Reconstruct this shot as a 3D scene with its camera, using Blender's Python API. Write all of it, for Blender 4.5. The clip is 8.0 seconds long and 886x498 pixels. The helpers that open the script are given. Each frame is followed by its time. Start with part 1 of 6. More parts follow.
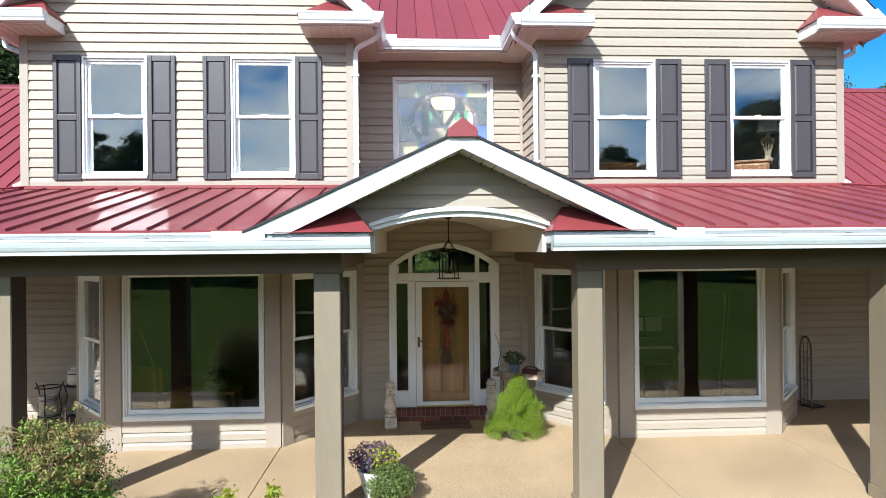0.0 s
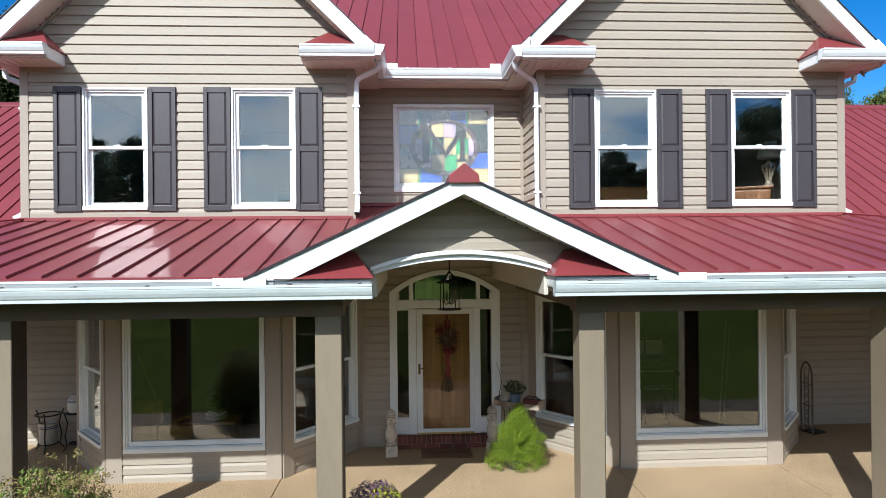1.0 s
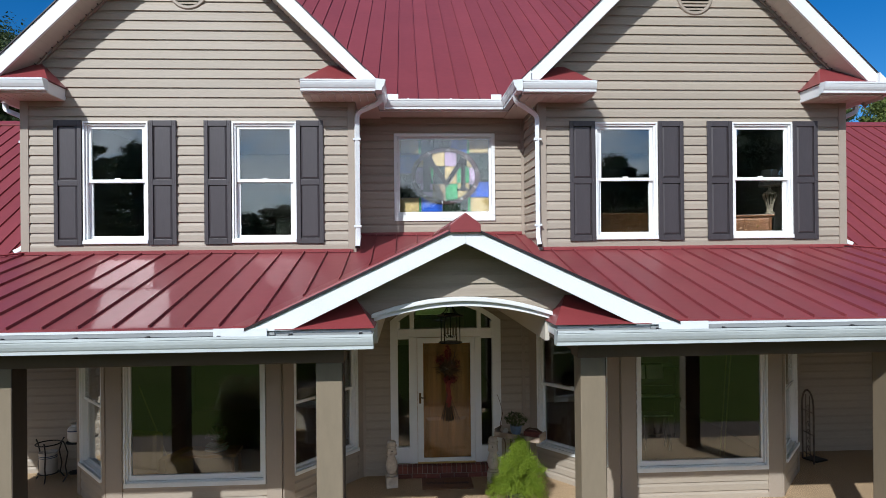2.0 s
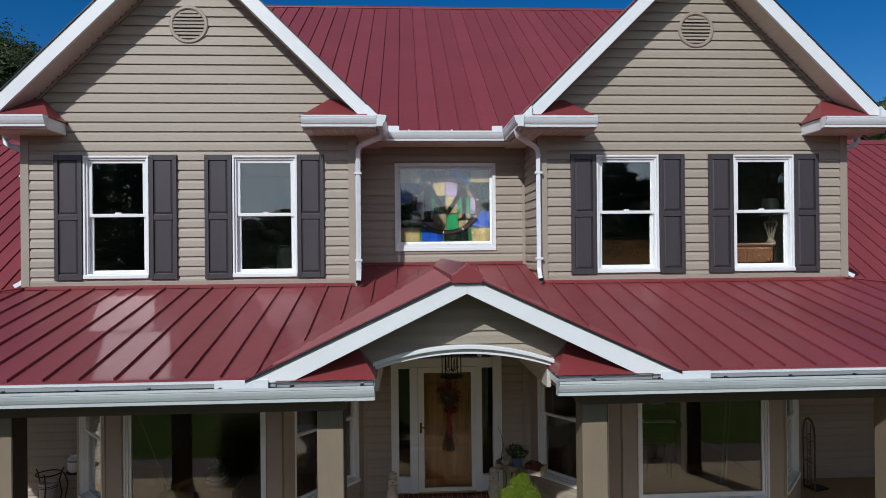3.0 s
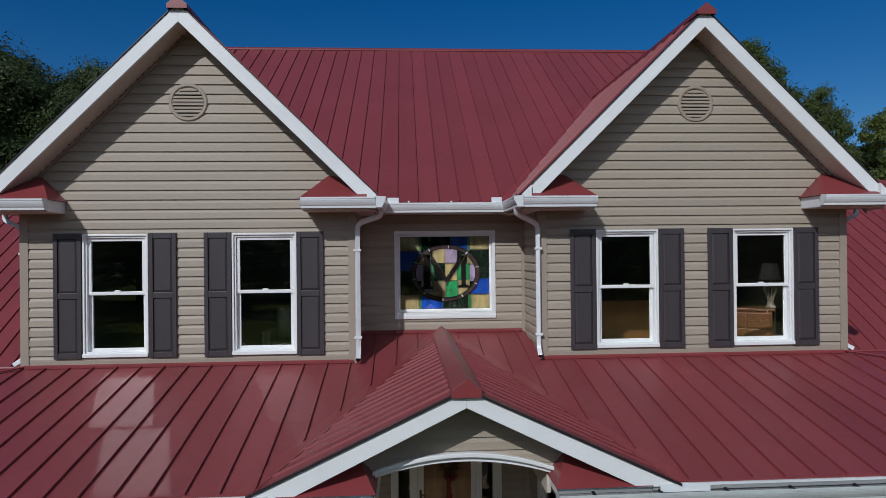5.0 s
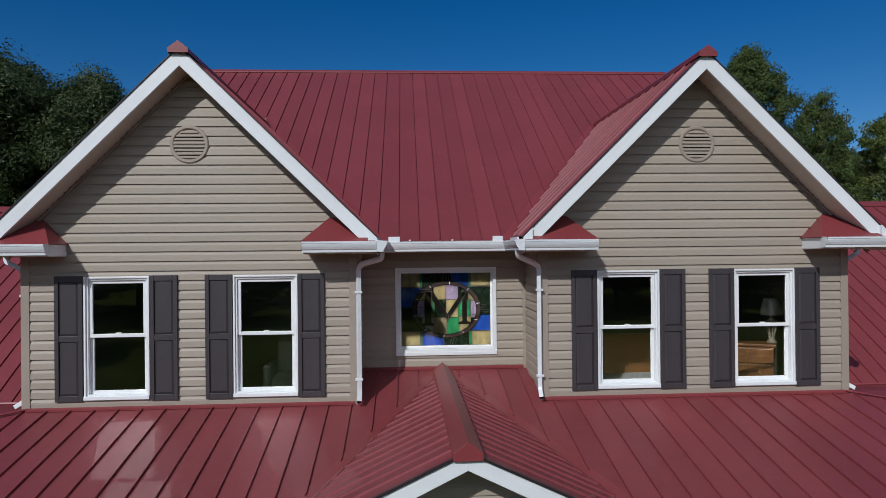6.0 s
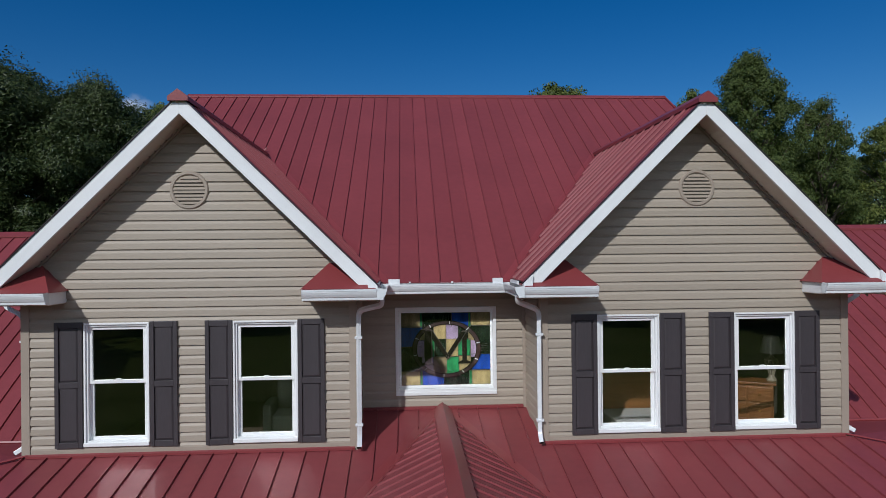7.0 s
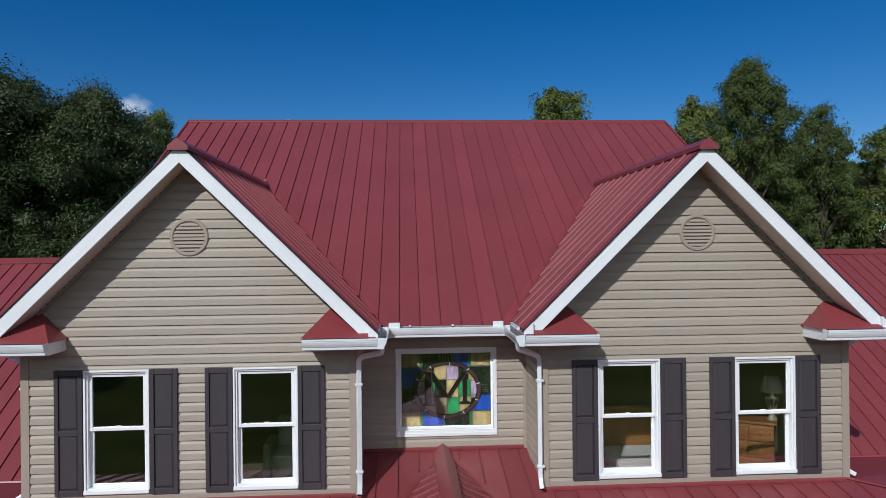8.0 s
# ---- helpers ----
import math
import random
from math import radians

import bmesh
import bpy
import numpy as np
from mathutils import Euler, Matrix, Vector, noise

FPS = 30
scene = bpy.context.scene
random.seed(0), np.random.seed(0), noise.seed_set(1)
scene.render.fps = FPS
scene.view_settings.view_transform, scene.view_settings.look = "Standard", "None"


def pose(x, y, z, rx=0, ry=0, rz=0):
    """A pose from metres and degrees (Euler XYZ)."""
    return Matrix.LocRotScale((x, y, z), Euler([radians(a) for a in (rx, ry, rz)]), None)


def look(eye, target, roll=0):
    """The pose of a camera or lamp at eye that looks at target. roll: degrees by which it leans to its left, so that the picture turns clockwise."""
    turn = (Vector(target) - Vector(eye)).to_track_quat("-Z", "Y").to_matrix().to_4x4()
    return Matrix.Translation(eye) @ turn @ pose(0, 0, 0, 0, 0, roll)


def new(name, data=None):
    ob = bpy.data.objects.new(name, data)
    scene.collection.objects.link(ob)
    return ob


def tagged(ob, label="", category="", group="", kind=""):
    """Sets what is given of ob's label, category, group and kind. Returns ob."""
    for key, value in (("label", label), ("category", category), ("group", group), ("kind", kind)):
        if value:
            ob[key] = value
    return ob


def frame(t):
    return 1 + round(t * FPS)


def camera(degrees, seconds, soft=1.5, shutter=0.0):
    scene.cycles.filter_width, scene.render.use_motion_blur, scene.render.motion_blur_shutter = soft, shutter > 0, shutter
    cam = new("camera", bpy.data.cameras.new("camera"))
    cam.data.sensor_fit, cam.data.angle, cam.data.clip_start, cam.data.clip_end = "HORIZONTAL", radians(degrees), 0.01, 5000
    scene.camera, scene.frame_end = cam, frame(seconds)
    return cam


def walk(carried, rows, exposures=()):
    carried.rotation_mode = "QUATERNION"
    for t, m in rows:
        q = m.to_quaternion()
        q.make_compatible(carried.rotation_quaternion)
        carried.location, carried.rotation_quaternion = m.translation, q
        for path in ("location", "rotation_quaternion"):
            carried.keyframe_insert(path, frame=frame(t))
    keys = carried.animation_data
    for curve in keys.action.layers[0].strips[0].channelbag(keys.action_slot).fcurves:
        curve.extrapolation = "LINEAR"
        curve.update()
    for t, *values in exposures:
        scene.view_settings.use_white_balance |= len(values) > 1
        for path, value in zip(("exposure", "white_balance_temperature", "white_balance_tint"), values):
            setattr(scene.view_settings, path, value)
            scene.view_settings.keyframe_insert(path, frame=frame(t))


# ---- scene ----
cam = camera(68.6, 8.0, soft=0.75)
METRES, EYE, TILT, LEAN, TURN = 4.07, 2.60, 0.0, 0.55, -3.2
ROWS = [
    (0.0, 0.0, 0.0, 0.0, 0.0, 0.0, -0.0),
    (0.5, -0.0029, 0.0011, 0.0483, -0.03, 0.06, 0.0),
    (1.0, -0.0051, 0.0024, 0.099, -0.06, 0.06, 0.02),
    (1.5, -0.0057, 0.004, 0.1524, -0.04, 0.08, 0.01),
    (3.0, -0.0116, 0.0085, 0.3152, -0.08, 0.14, 0.02),
    (3.5, -0.0102, 0.0091, 0.3717, -0.09, 0.19, 0.01),
    (4.0, -0.0092, 0.0084, 0.4313, -0.13, 0.21, 0.04),
    (4.5, -0.01, 0.0081, 0.4964, -0.12, 0.22, 0.05),
    (6.0, -0.0146, 0.0085, 0.7006, -0.1, 0.15, 0.03),
    (6.5, -0.0152, 0.0081, 0.7739, -0.1, 0.16, 0.04),
    (7.0, -0.0144, 0.0083, 0.8484, -0.1, 0.13, 0.05),
    (7.5, -0.0137, 0.0091, 0.9246, -0.12, 0.11, 0.06),
    (8.0, -0.0162, 0.011, 0.9994, -0.12, 0.13, 0.06),
]
EXPOSURES = [(t, e, k, tint) for t, e, k, tint in ((0.0, 0.80, 5930, 4.5), (0.5, 0.57, 5950, 4.5), (1.0, 0.36, 5980, 5.5), (1.7, 0.0, 6010, 7.5), (2.8, -0.56, 6050, 10), (3.5, -0.94, 6050, 10), (4.0, -1.06, 6050, 10), (4.5, -1.08, 6050, 10), (6.0, -0.92, 6050, 10), (7.0, -0.83, 6050, 10), (7.5, -0.77, 6050, 10), (8.0, -0.64, 6050, 10))]
walk(cam, [(t, pose(0, -8.74, EYE, TILT, LEAN, TURN) @ pose(METRES * x, METRES * y, METRES * z, 90 + pitch, roll, yaw)) for t, x, y, z, yaw, pitch, roll in ROWS], EXPOSURES)

# ---- light: clear sky and one sun, high behind the camera to its left ----
SUN_WAY = Vector((0.392, 0.80, -0.618)).normalized()   # the way the sunlight travels
world = bpy.data.worlds.new("sky")
scene.world = world
world.use_nodes = True
nodes, wire = world.node_tree.nodes, world.node_tree.links.new
sky = nodes.new("ShaderNodeTexSky")
sky.sky_type, sky.sun_disc = 'NISHITA', False
sky.sun_elevation = math.asin(-SUN_WAY.z)
sky.sun_rotation = math.atan2(-SUN_WAY.x, -SUN_WAY.y)
sky.altitude, sky.air_density, sky.dust_density, sky.ozone_density = 300, 0.9, 0.0, 3.5
vivid = nodes.new("ShaderNodeHueSaturation")
vivid.inputs["Saturation"].default_value = 1.38
vivid.inputs["Hue"].default_value, vivid.inputs["Value"].default_value = 0.505, 1.82
wire(sky.outputs[0], vivid.inputs["Color"])
# fair-weather clouds over the valley in front, a clear sky behind the house
way = nodes.new("ShaderNodeTexCoord")
turn = nodes.new("ShaderNodeMapping")
turn.inputs["Scale"].default_value = (1.0, 1.0, 2.6)
wire(way.outputs["Generated"], turn.inputs["Vector"])
puff = nodes.new("ShaderNodeTexNoise")
puff.inputs["Scale"].default_value, puff.inputs["Detail"].default_value, puff.inputs["Roughness"].default_value = 3.2, 7.0, 0.58
wire(turn.outputs[0], puff.inputs["Vector"])
axes = nodes.new("ShaderNodeSeparateXYZ")
wire(way.outputs["Generated"], axes.inputs[0])
lean = nodes.new("ShaderNodeMath")
lean.operation = 'MULTIPLY_ADD'
lean.inputs[1].default_value = -0.20
wire(axes.outputs["Y"], lean.inputs[0])
wire(puff.outputs["Fac"], lean.inputs[2])
cover = nodes.new("ShaderNodeMapRange")
cover.interpolation_type = 'SMOOTHSTEP'
cover.inputs["From Min"].default_value, cover.inputs["From Max"].default_value = 0.52, 0.72
cover.inputs["To Max"].default_value = 0.8
# one small puff low over the trees behind the house
gap = nodes.new("ShaderNodeVectorMath")
gap.operation = 'SUBTRACT'
gap.inputs[1].default_value = (-0.372, 0.905, 0.203)
wire(way.outputs["Generated"], gap.inputs[0])
squash = nodes.new("ShaderNodeVectorMath")
squash.operation = 'MULTIPLY'
squash.inputs[1].default_value = (1.0, 1.0, 2.1)
wire(gap.outputs[0], squash.inputs[0])
far_off = nodes.new("ShaderNodeVectorMath")
far_off.operation = 'LENGTH'
wire(squash.outputs[0], far_off.inputs[0])
fluff = nodes.new("ShaderNodeTexNoise")
fluff.inputs["Scale"].default_value, fluff.inputs["Detail"].default_value = 26.0, 6.0
wire(way.outputs["Generated"], fluff.inputs["Vector"])
ragged = nodes.new("ShaderNodeMath")
ragged.operation = 'MULTIPLY_ADD'
ragged.inputs[1].default_value = -0.075
wire(fluff.outputs["Fac"], ragged.inputs[0])
wire(far_off.outputs["Value"], ragged.inputs[2])
small = nodes.new("ShaderNodeMapRange")
small.interpolation_type = 'SMOOTHSTEP'
small.inputs["From Min"].default_value, small.inputs["From Max"].default_value = 0.0, -0.035
small.inputs["To Min"].default_value, small.inputs["To Max"].default_value = 0.0, 0.62
wire(ragged.outputs[0], small.inputs["Value"])
either = nodes.new("ShaderNodeMath")
either.operation = 'MAXIMUM'
wire(lean.outputs[0], cover.inputs["Value"])
clouds = nodes.new("ShaderNodeMix")
clouds.data_type = 'RGBA'
clouds.inputs["B"].default_value = (21.0, 21.2, 21.4, 1)
wire(cover.outputs[0], either.inputs[0])
wire(small.outputs[0], either.inputs[1])
wire(either.outputs[0], clouds.inputs["Factor"])
wire(vivid.outputs[0], clouds.inputs["A"])
wire(clouds.outputs["Result"], nodes["Background"].inputs[0])
nodes["Background"].inputs[1].default_value = 0.060
sun = new("sun", bpy.data.lights.new("sun", 'SUN'))
sun.data.energy, sun.data.angle, sun.data.color = 4.7, radians(0.55), (1.0, 0.97, 0.94)
sun.matrix_world = look((-20, -40, 32), Vector((-20, -40, 32)) + SUN_WAY)

# added lamps stand in for sun the upper panes throw on the porch roof
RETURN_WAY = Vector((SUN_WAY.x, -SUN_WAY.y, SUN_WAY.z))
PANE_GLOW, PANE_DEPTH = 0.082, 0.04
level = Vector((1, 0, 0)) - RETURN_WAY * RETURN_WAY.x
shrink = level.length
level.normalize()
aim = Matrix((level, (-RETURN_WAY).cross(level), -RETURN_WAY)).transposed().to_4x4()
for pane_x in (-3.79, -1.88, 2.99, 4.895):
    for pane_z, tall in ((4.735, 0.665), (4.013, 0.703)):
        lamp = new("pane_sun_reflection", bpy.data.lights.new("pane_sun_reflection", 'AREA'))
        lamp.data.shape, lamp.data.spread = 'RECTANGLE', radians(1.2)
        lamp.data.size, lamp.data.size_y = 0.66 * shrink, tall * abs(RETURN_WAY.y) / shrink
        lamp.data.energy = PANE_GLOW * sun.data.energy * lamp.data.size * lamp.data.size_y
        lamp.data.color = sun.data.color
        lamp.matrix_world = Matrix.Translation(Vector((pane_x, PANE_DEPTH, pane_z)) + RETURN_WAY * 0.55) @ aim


# ---- materials ----
def material(name, colour, rough=0.6, metal=0.0, grain=0.0, grain_size=60.0, blotch=0.0, blotch_size=1.5, bump=0.0,
             bump_size=80.0, vary=0.0, spec=0.5, coat=0.0, streak=None, second=None):
    """A painted or natural surface: colour with blotches, fine grain, relief and a small change from piece to piece."""
    m = bpy.data.materials.new(name)
    m.use_nodes = True
    t = m.node_tree
    n, link = t.nodes, t.links.new
    b = n["Principled BSDF"]
    b.inputs["Roughness"].default_value, b.inputs["Metallic"].default_value = rough, metal
    b.inputs["Specular IOR Level"].default_value = spec
    b.inputs["Coat Weight"].default_value = coat
    b.inputs["Coat Roughness"].default_value = 0.15
    co = n.new("ShaderNodeTexCoord")
    geo = n.new("ShaderNodeNewGeometry")
    place = n.new("ShaderNodeMapping")
    link(geo.outputs["Position"], place.inputs["Vector"])
    if streak:
        place.inputs["Scale"].default_value = streak
    base = n.new("ShaderNodeRGB")
    base.outputs[0].default_value = (*colour, 1)
    out = base.outputs[0]

    def noise_at(size, detail=4.0):
        k = n.new("ShaderNodeTexNoise")
        k.inputs["Scale"].default_value, k.inputs["Detail"].default_value = size, detail
        link(place.outputs[0], k.inputs["Vector"])
        return k.outputs["Fac"]

    def scale_by(out, fac, amount):
        r = n.new("ShaderNodeMapRange")
        r.inputs["From Min"].default_value, r.inputs["From Max"].default_value = 0.3, 0.7
        r.inputs["To Min"].default_value, r.inputs["To Max"].default_value = 1 - amount, 1 + amount
        link(fac, r.inputs["Value"])
        k = n.new("ShaderNodeVectorMath")
        k.operation = 'SCALE'
        link(out, k.inputs[0])
        link(r.outputs[0], k.inputs["Scale"])
        return k.outputs[0]

    if second:
        mix = n.new("ShaderNodeMix")
        mix.data_type = 'RGBA'
        ramp = n.new("ShaderNodeMapRange")
        ramp.inputs["From Min"].default_value, ramp.inputs["From Max"].default_value = 0.42, 0.58
        link(noise_at(second[1]), ramp.inputs["Value"])
        link(ramp.outputs[0], mix.inputs["Factor"])
        link(out, mix.inputs["A"])
        mix.inputs["B"].default_value = (*second[0], 1)
        out = mix.outputs["Result"]
    if blotch:
        out = scale_by(out, noise_at(blotch_size, 5.0), blotch)
    if grain:
        out = scale_by(out, noise_at(grain_size, 3.0), grain)
    if vary:
        info = n.new("ShaderNodeObjectInfo")
        out = scale_by(out, info.outputs["Random"], vary)
    link(out, b.inputs["Base Color"])
    if bump:
        k = n.new("ShaderNodeBump")
        k.inputs["Strength"].default_value, k.inputs["Distance"].default_value = 1.0, bump
        link(noise_at(bump_size, 3.0), k.inputs["Height"])
        link(k.outputs[0], b.inputs["Normal"])
    return m


def glass_material(name, tint=(1, 1, 1), ior=1.68):
    m = bpy.data.materials.new(name)
    m.use_nodes = True
    b = m.node_tree.nodes["Principled BSDF"]
    b.inputs["Base Color"].default_value = (*tint, 1)
    b.inputs["Roughness"].default_value, b.inputs["IOR"].default_value = 0.0, ior
    b.inputs["Transmission Weight"].default_value = 1.0
    return m


SIDING = material("vinyl_siding", (0.367, 0.316, 0.249), 0.55, blotch=0.05, blotch_size=0.9, grain=0.05, grain_size=40, bump=0.0006,
                  bump_size=30, vary=0.035, streak=(0.35, 0.35, 3.0))
TAUPE = material("taupe_trim", (0.35, 0.295, 0.235), 0.5, blotch=0.05, grain=0.03)
POST = material("taupe_post_paint", (0.238, 0.192, 0.130), 0.5, blotch=0.07, blotch_size=2.0, grain=0.04, grain_size=25, streak=(1, 1, 0.3))
# brown that puts the posts' shade into colour
SHADE_BROWN = material("post_shade_brown", (0.052, 0.036, 0.024), 0.6, blotch=0.1, grain=0.06, grain_size=20, streak=(1, 1, 0.3))
# ceiling colour darkened to soak up light bounced under the porch
CEILING_BROWN = material("porch_ceiling_bounce_cut", (0.048, 0.035, 0.024), 0.6, blotch=0.08, grain=0.04)
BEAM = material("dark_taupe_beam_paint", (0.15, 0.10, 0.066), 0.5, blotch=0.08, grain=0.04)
WHITE = material("white_trim_paint", (0.82, 0.84, 0.83), 0.35, blotch=0.04, blotch_size=2.0, grain=0.02)
ALU = material("white_gutter_metal", (0.74, 0.775, 0.78), 0.28, blotch=0.06, blotch_size=1.2, grain=0.03, grain_size=15, streak=(1, 1, 4))
SOFFIT = material("soffit_vinyl", (0.62, 0.57, 0.48), 0.5, blotch=0.05, grain=0.03)
RED = material("red_metal_roofing", (0.228, 0.048, 0.053), 0.46, blotch=0.06, blotch_size=0.9, grain=0.05, grain_size=9, bump=0.004,
               bump_size=2.2, vary=0.05, spec=0.36)
RED_TRIM = material("red_metal_trim", (0.235, 0.045, 0.048), 0.38, blotch=0.08, blotch_size=1.5, grain=0.03, vary=0.03)
SHUTTER = material("charcoal_shutter_plastic", (0.055, 0.048, 0.052), 0.42, blotch=0.08, grain=0.08, grain_size=30, bump=0.0006, bump_size=60,
                   streak=(3.0, 1, 0.3))
GLASS = glass_material("window_glass", (0.95, 0.97, 0.955))
COVER = glass_material("window_cover_glass", (0.97, 0.98, 0.97), 1.85)
CLEAR = glass_material("clear_storm_glass", (0.97, 0.98, 0.97), 1.40)
# dark tone that paints the shadow along the roof edges
DARK_EDGE = material("shadowed_roof_edge", (0.035, 0.028, 0.032), 0.4, metal=0.3, blotch=0.2)
CONCRETE = material("exposed_aggregate", (0.385, 0.265, 0.147), 0.85, spec=0.2, grain=0.75, grain_size=80, blotch=0.14, blotch_size=0.8, bump=0.0025,
                    bump_size=110, second=((0.55, 0.41, 0.26), 105.0))
GRASS = material("lawn_grass", (0.044, 0.060, 0.013), 0.95, spec=0.0, grain=0.35, grain_size=12, blotch=0.25, blotch_size=0.12, second=((0.058, 0.070, 0.018), 0.3))
SOIL = material("mulch_bed", (0.085, 0.055, 0.035), 0.95, grain=0.5, grain_size=45, blotch=0.2, bump=0.02, bump_size=40)
BRICK = material("red_brick", (0.17, 0.052, 0.038), 0.8, grain=0.2, grain_size=40, blotch=0.15, vary=0.25, bump=0.002, bump_size=60)
MORTAR = material("brick_mortar", (0.27, 0.22, 0.18), 0.9, grain=0.2)
OAK = material("oak_wood", (0.43, 0.185, 0.045), 0.4, grain=0.22, grain_size=14, blotch=0.12, streak=(1.0, 1.0, 0.08), coat=0.2)
DARKWOOD = material("brown_furniture_wood", (0.22, 0.095, 0.03), 0.4, grain=0.2, grain_size=12, blotch=0.1, streak=(0.1, 1, 1))
IRON = material("black_wrought_iron", (0.018, 0.017, 0.017), 0.45, metal=0.4, grain=0.2)
# room dimness put into the paint; the lighter copy brightens the lower rooms
PLASTER = material("dim_room_wall_paint", (0.105, 0.092, 0.075), 0.8, blotch=0.06)
PLASTER_LIGHT = material("light_room_paint", (0.30, 0.27, 0.22), 0.8, blotch=0.06)
OAK_FLOOR = material("room_floor_boards", (0.20, 0.12, 0.06), 0.5, grain=0.2, grain_size=10, streak=(0.2, 3, 1))
CARPET = material("dim_room_floor", (0.09, 0.06, 0.04), 0.9, grain=0.2)
BRASS = material("brass", (0.55, 0.38, 0.14), 0.3, metal=1.0, blotch=0.1)
CROCK = material("salt_glazed_crock", (0.50, 0.46, 0.40), 0.35, blotch=0.12, grain=0.06)
BLUEBAND = material("blue_glaze", (0.05, 0.07, 0.14), 0.35)
DISTRESSED = material("distressed_white_paint", (0.62, 0.55, 0.45), 0.7, grain=0.12, grain_size=20, blotch=0.1, blotch_size=6,
                      second=((0.50, 0.42, 0.33), 7.0))
GREY_ALU = material("grey_gutter_inside", (0.24, 0.245, 0.24), 0.5, blotch=0.2, blotch_size=3.0, grain=0.2, grain_size=25)
# darker tone of the gutter metal, for the porch eave
PORCH_ALU = material("darker_white_gutter_metal", (0.57, 0.615, 0.605), 0.30, blotch=0.10, blotch_size=1.4, grain=0.05, grain_size=15, streak=(1, 1, 4))
DRIP_ALU = material("aluminium_drip_edge", (0.30, 0.315, 0.31), 0.4, blotch=0.08, grain=0.05)
BLACK = material("black_opening", (0.012, 0.012, 0.012), 0.7)


# ---- geometry helpers ----
class Geo:
    """Vertices and faces that become one mesh."""

    def __init__(self):
        self.v, self.f = [], []

    def add(self, verts, faces):
        k = len(self.v)
        self.v += [tuple(p) for p in verts]
        self.f += [tuple(i + k for i in f) for f in faces]
        return self

    def box(self, x0, x1, y0, y1, z0, z1):
        p = [(x, y, z) for z in (z0, z1) for y in (y0, y1) for x in (x0, x1)]
        return self.add(p, [(0, 2, 3, 1), (4, 5, 7, 6), (0, 1, 5, 4), (2, 6, 7, 3), (0, 4, 6, 2), (1, 3, 7, 5)])

    def prism(self, poly, d0, d1, axis='y'):
        """A flat outline, pushed from d0 to d1 along an axis. Outline pairs: (x, z) for y, (y, z) for x, (x, y) for z."""
        n = len(poly)
        put = {'y': lambda a, b, d: (a, d, b), 'x': lambda a, b, d: (d, a, b), 'z': lambda a, b, d: (a, b, d)}[axis]
        v = [put(a, b, d0) for a, b in poly] + [put(a, b, d1) for a, b in poly]
        return self.add(v, [tuple(range(n))[::-1], tuple(range(n, 2 * n))] + [(i, (i + 1) % n, n + (i + 1) % n, n + i) for i in range(n)])

    def lathe(self, outline, segs=20, cx=0.0, cy=0.0, cz=0.0):
        """(radius, height) pairs from bottom to top turned round a vertical axis."""
        v, f = [], []
        for r, z in outline:
            v += [(cx + r * math.cos(a * math.tau / segs), cy + r * math.sin(a * math.tau / segs), cz + z) for a in range(segs)]
        for i in range(len(outline) - 1):
            f += [(i * segs + a, i * segs + (a + 1) % segs, (i + 1) * segs + (a + 1) % segs, (i + 1) * segs + a) for a in range(segs)]
        f += [tuple(range(segs))[::-1], tuple(range((len(outline) - 1) * segs, len(outline) * segs))]
        return self.add(v, f)

    def sweep(self, path, r, sides=8, flat=1.0, taper=None):
        """A tube along a path of points; flat: its second half-width over r."""
        path = [Vector(p) for p in path]
        v, f = [], []
        ref = None
        for i, p in enumerate(path):
            d = ((path[min(i + 1, len(path) - 1)] - path[max(i - 1, 0)])).normalized()
            if ref is None:
                ref = Vector((1, 0, 0)) if abs(d.x) < 0.8 else Vector((0, 1, 0))
            a = (ref - d * ref.dot(d)).normalized()
            ref = a
            b = d.cross(a)
            rr = r * (1 if taper is None else 1 + (taper - 1) * i / max(1, len(path) - 1))
            off = 0.5 if sides == 4 else 0.0
            k = math.sqrt(2) if sides == 4 else 1.0
            v += [tuple(p + (a * math.cos((s + off) * math.tau / sides) + b * flat * math.sin((s + off) * math.tau / sides)) * rr * k) for s in range(sides)]
        for i in range(len(path) - 1):
            f += [(i * sides + s, i * sides + (s + 1) % sides, (i + 1) * sides + (s + 1) % sides, (i + 1) * sides + s) for s in range(sides)]
        f += [tuple(range(sides))[::-1], tuple(range((len(path) - 1) * sides, len(path) * sides))]
        return self.add(v, f)

    def mesh(self, name, mat=None, bevel=0.0, smooth=False):
        me = bpy.data.meshes.new(name)
        me.from_pydata(self.v, [], self.f)
        bm = bmesh.new()
        bm.from_mesh(me)
        bmesh.ops.recalc_face_normals(bm, faces=bm.faces)
        if bevel:
            edges = [e for e in bm.edges if len(e.link_faces) == 2 and e.calc_face_angle(0) > 0.6]
            bmesh.ops.bevel(bm, geom=edges, offset=bevel, segments=2, profile=0.6, affect='EDGES', clamp_overlap=True)
        bm.to_mesh(me)
        bm.free()
        if smooth:
            me.polygons.foreach_set("use_smooth", [True] * len(me.polygons))
            me.set_sharp_from_angle(angle=radians(38))
        if mat:
            me.materials.append(mat)
        return me


def thing(name, label="", category="", at=None, group="", kind="", data=None):
    ob = new(name, data)
    if at is not None:
        ob.matrix_basis = at
    return tagged(ob, label, category, group, kind)


def part(name, geo, mat, parent, label="", bevel=0.0, smooth=False, at=None):
    me = geo.mesh(name, mat, bevel, smooth) if isinstance(geo, Geo) else geo
    ob = new(name, me)
    ob.parent = parent
    if at is not None:
        ob.matrix_basis = at
    if label:
        tagged(ob, label)
    return ob


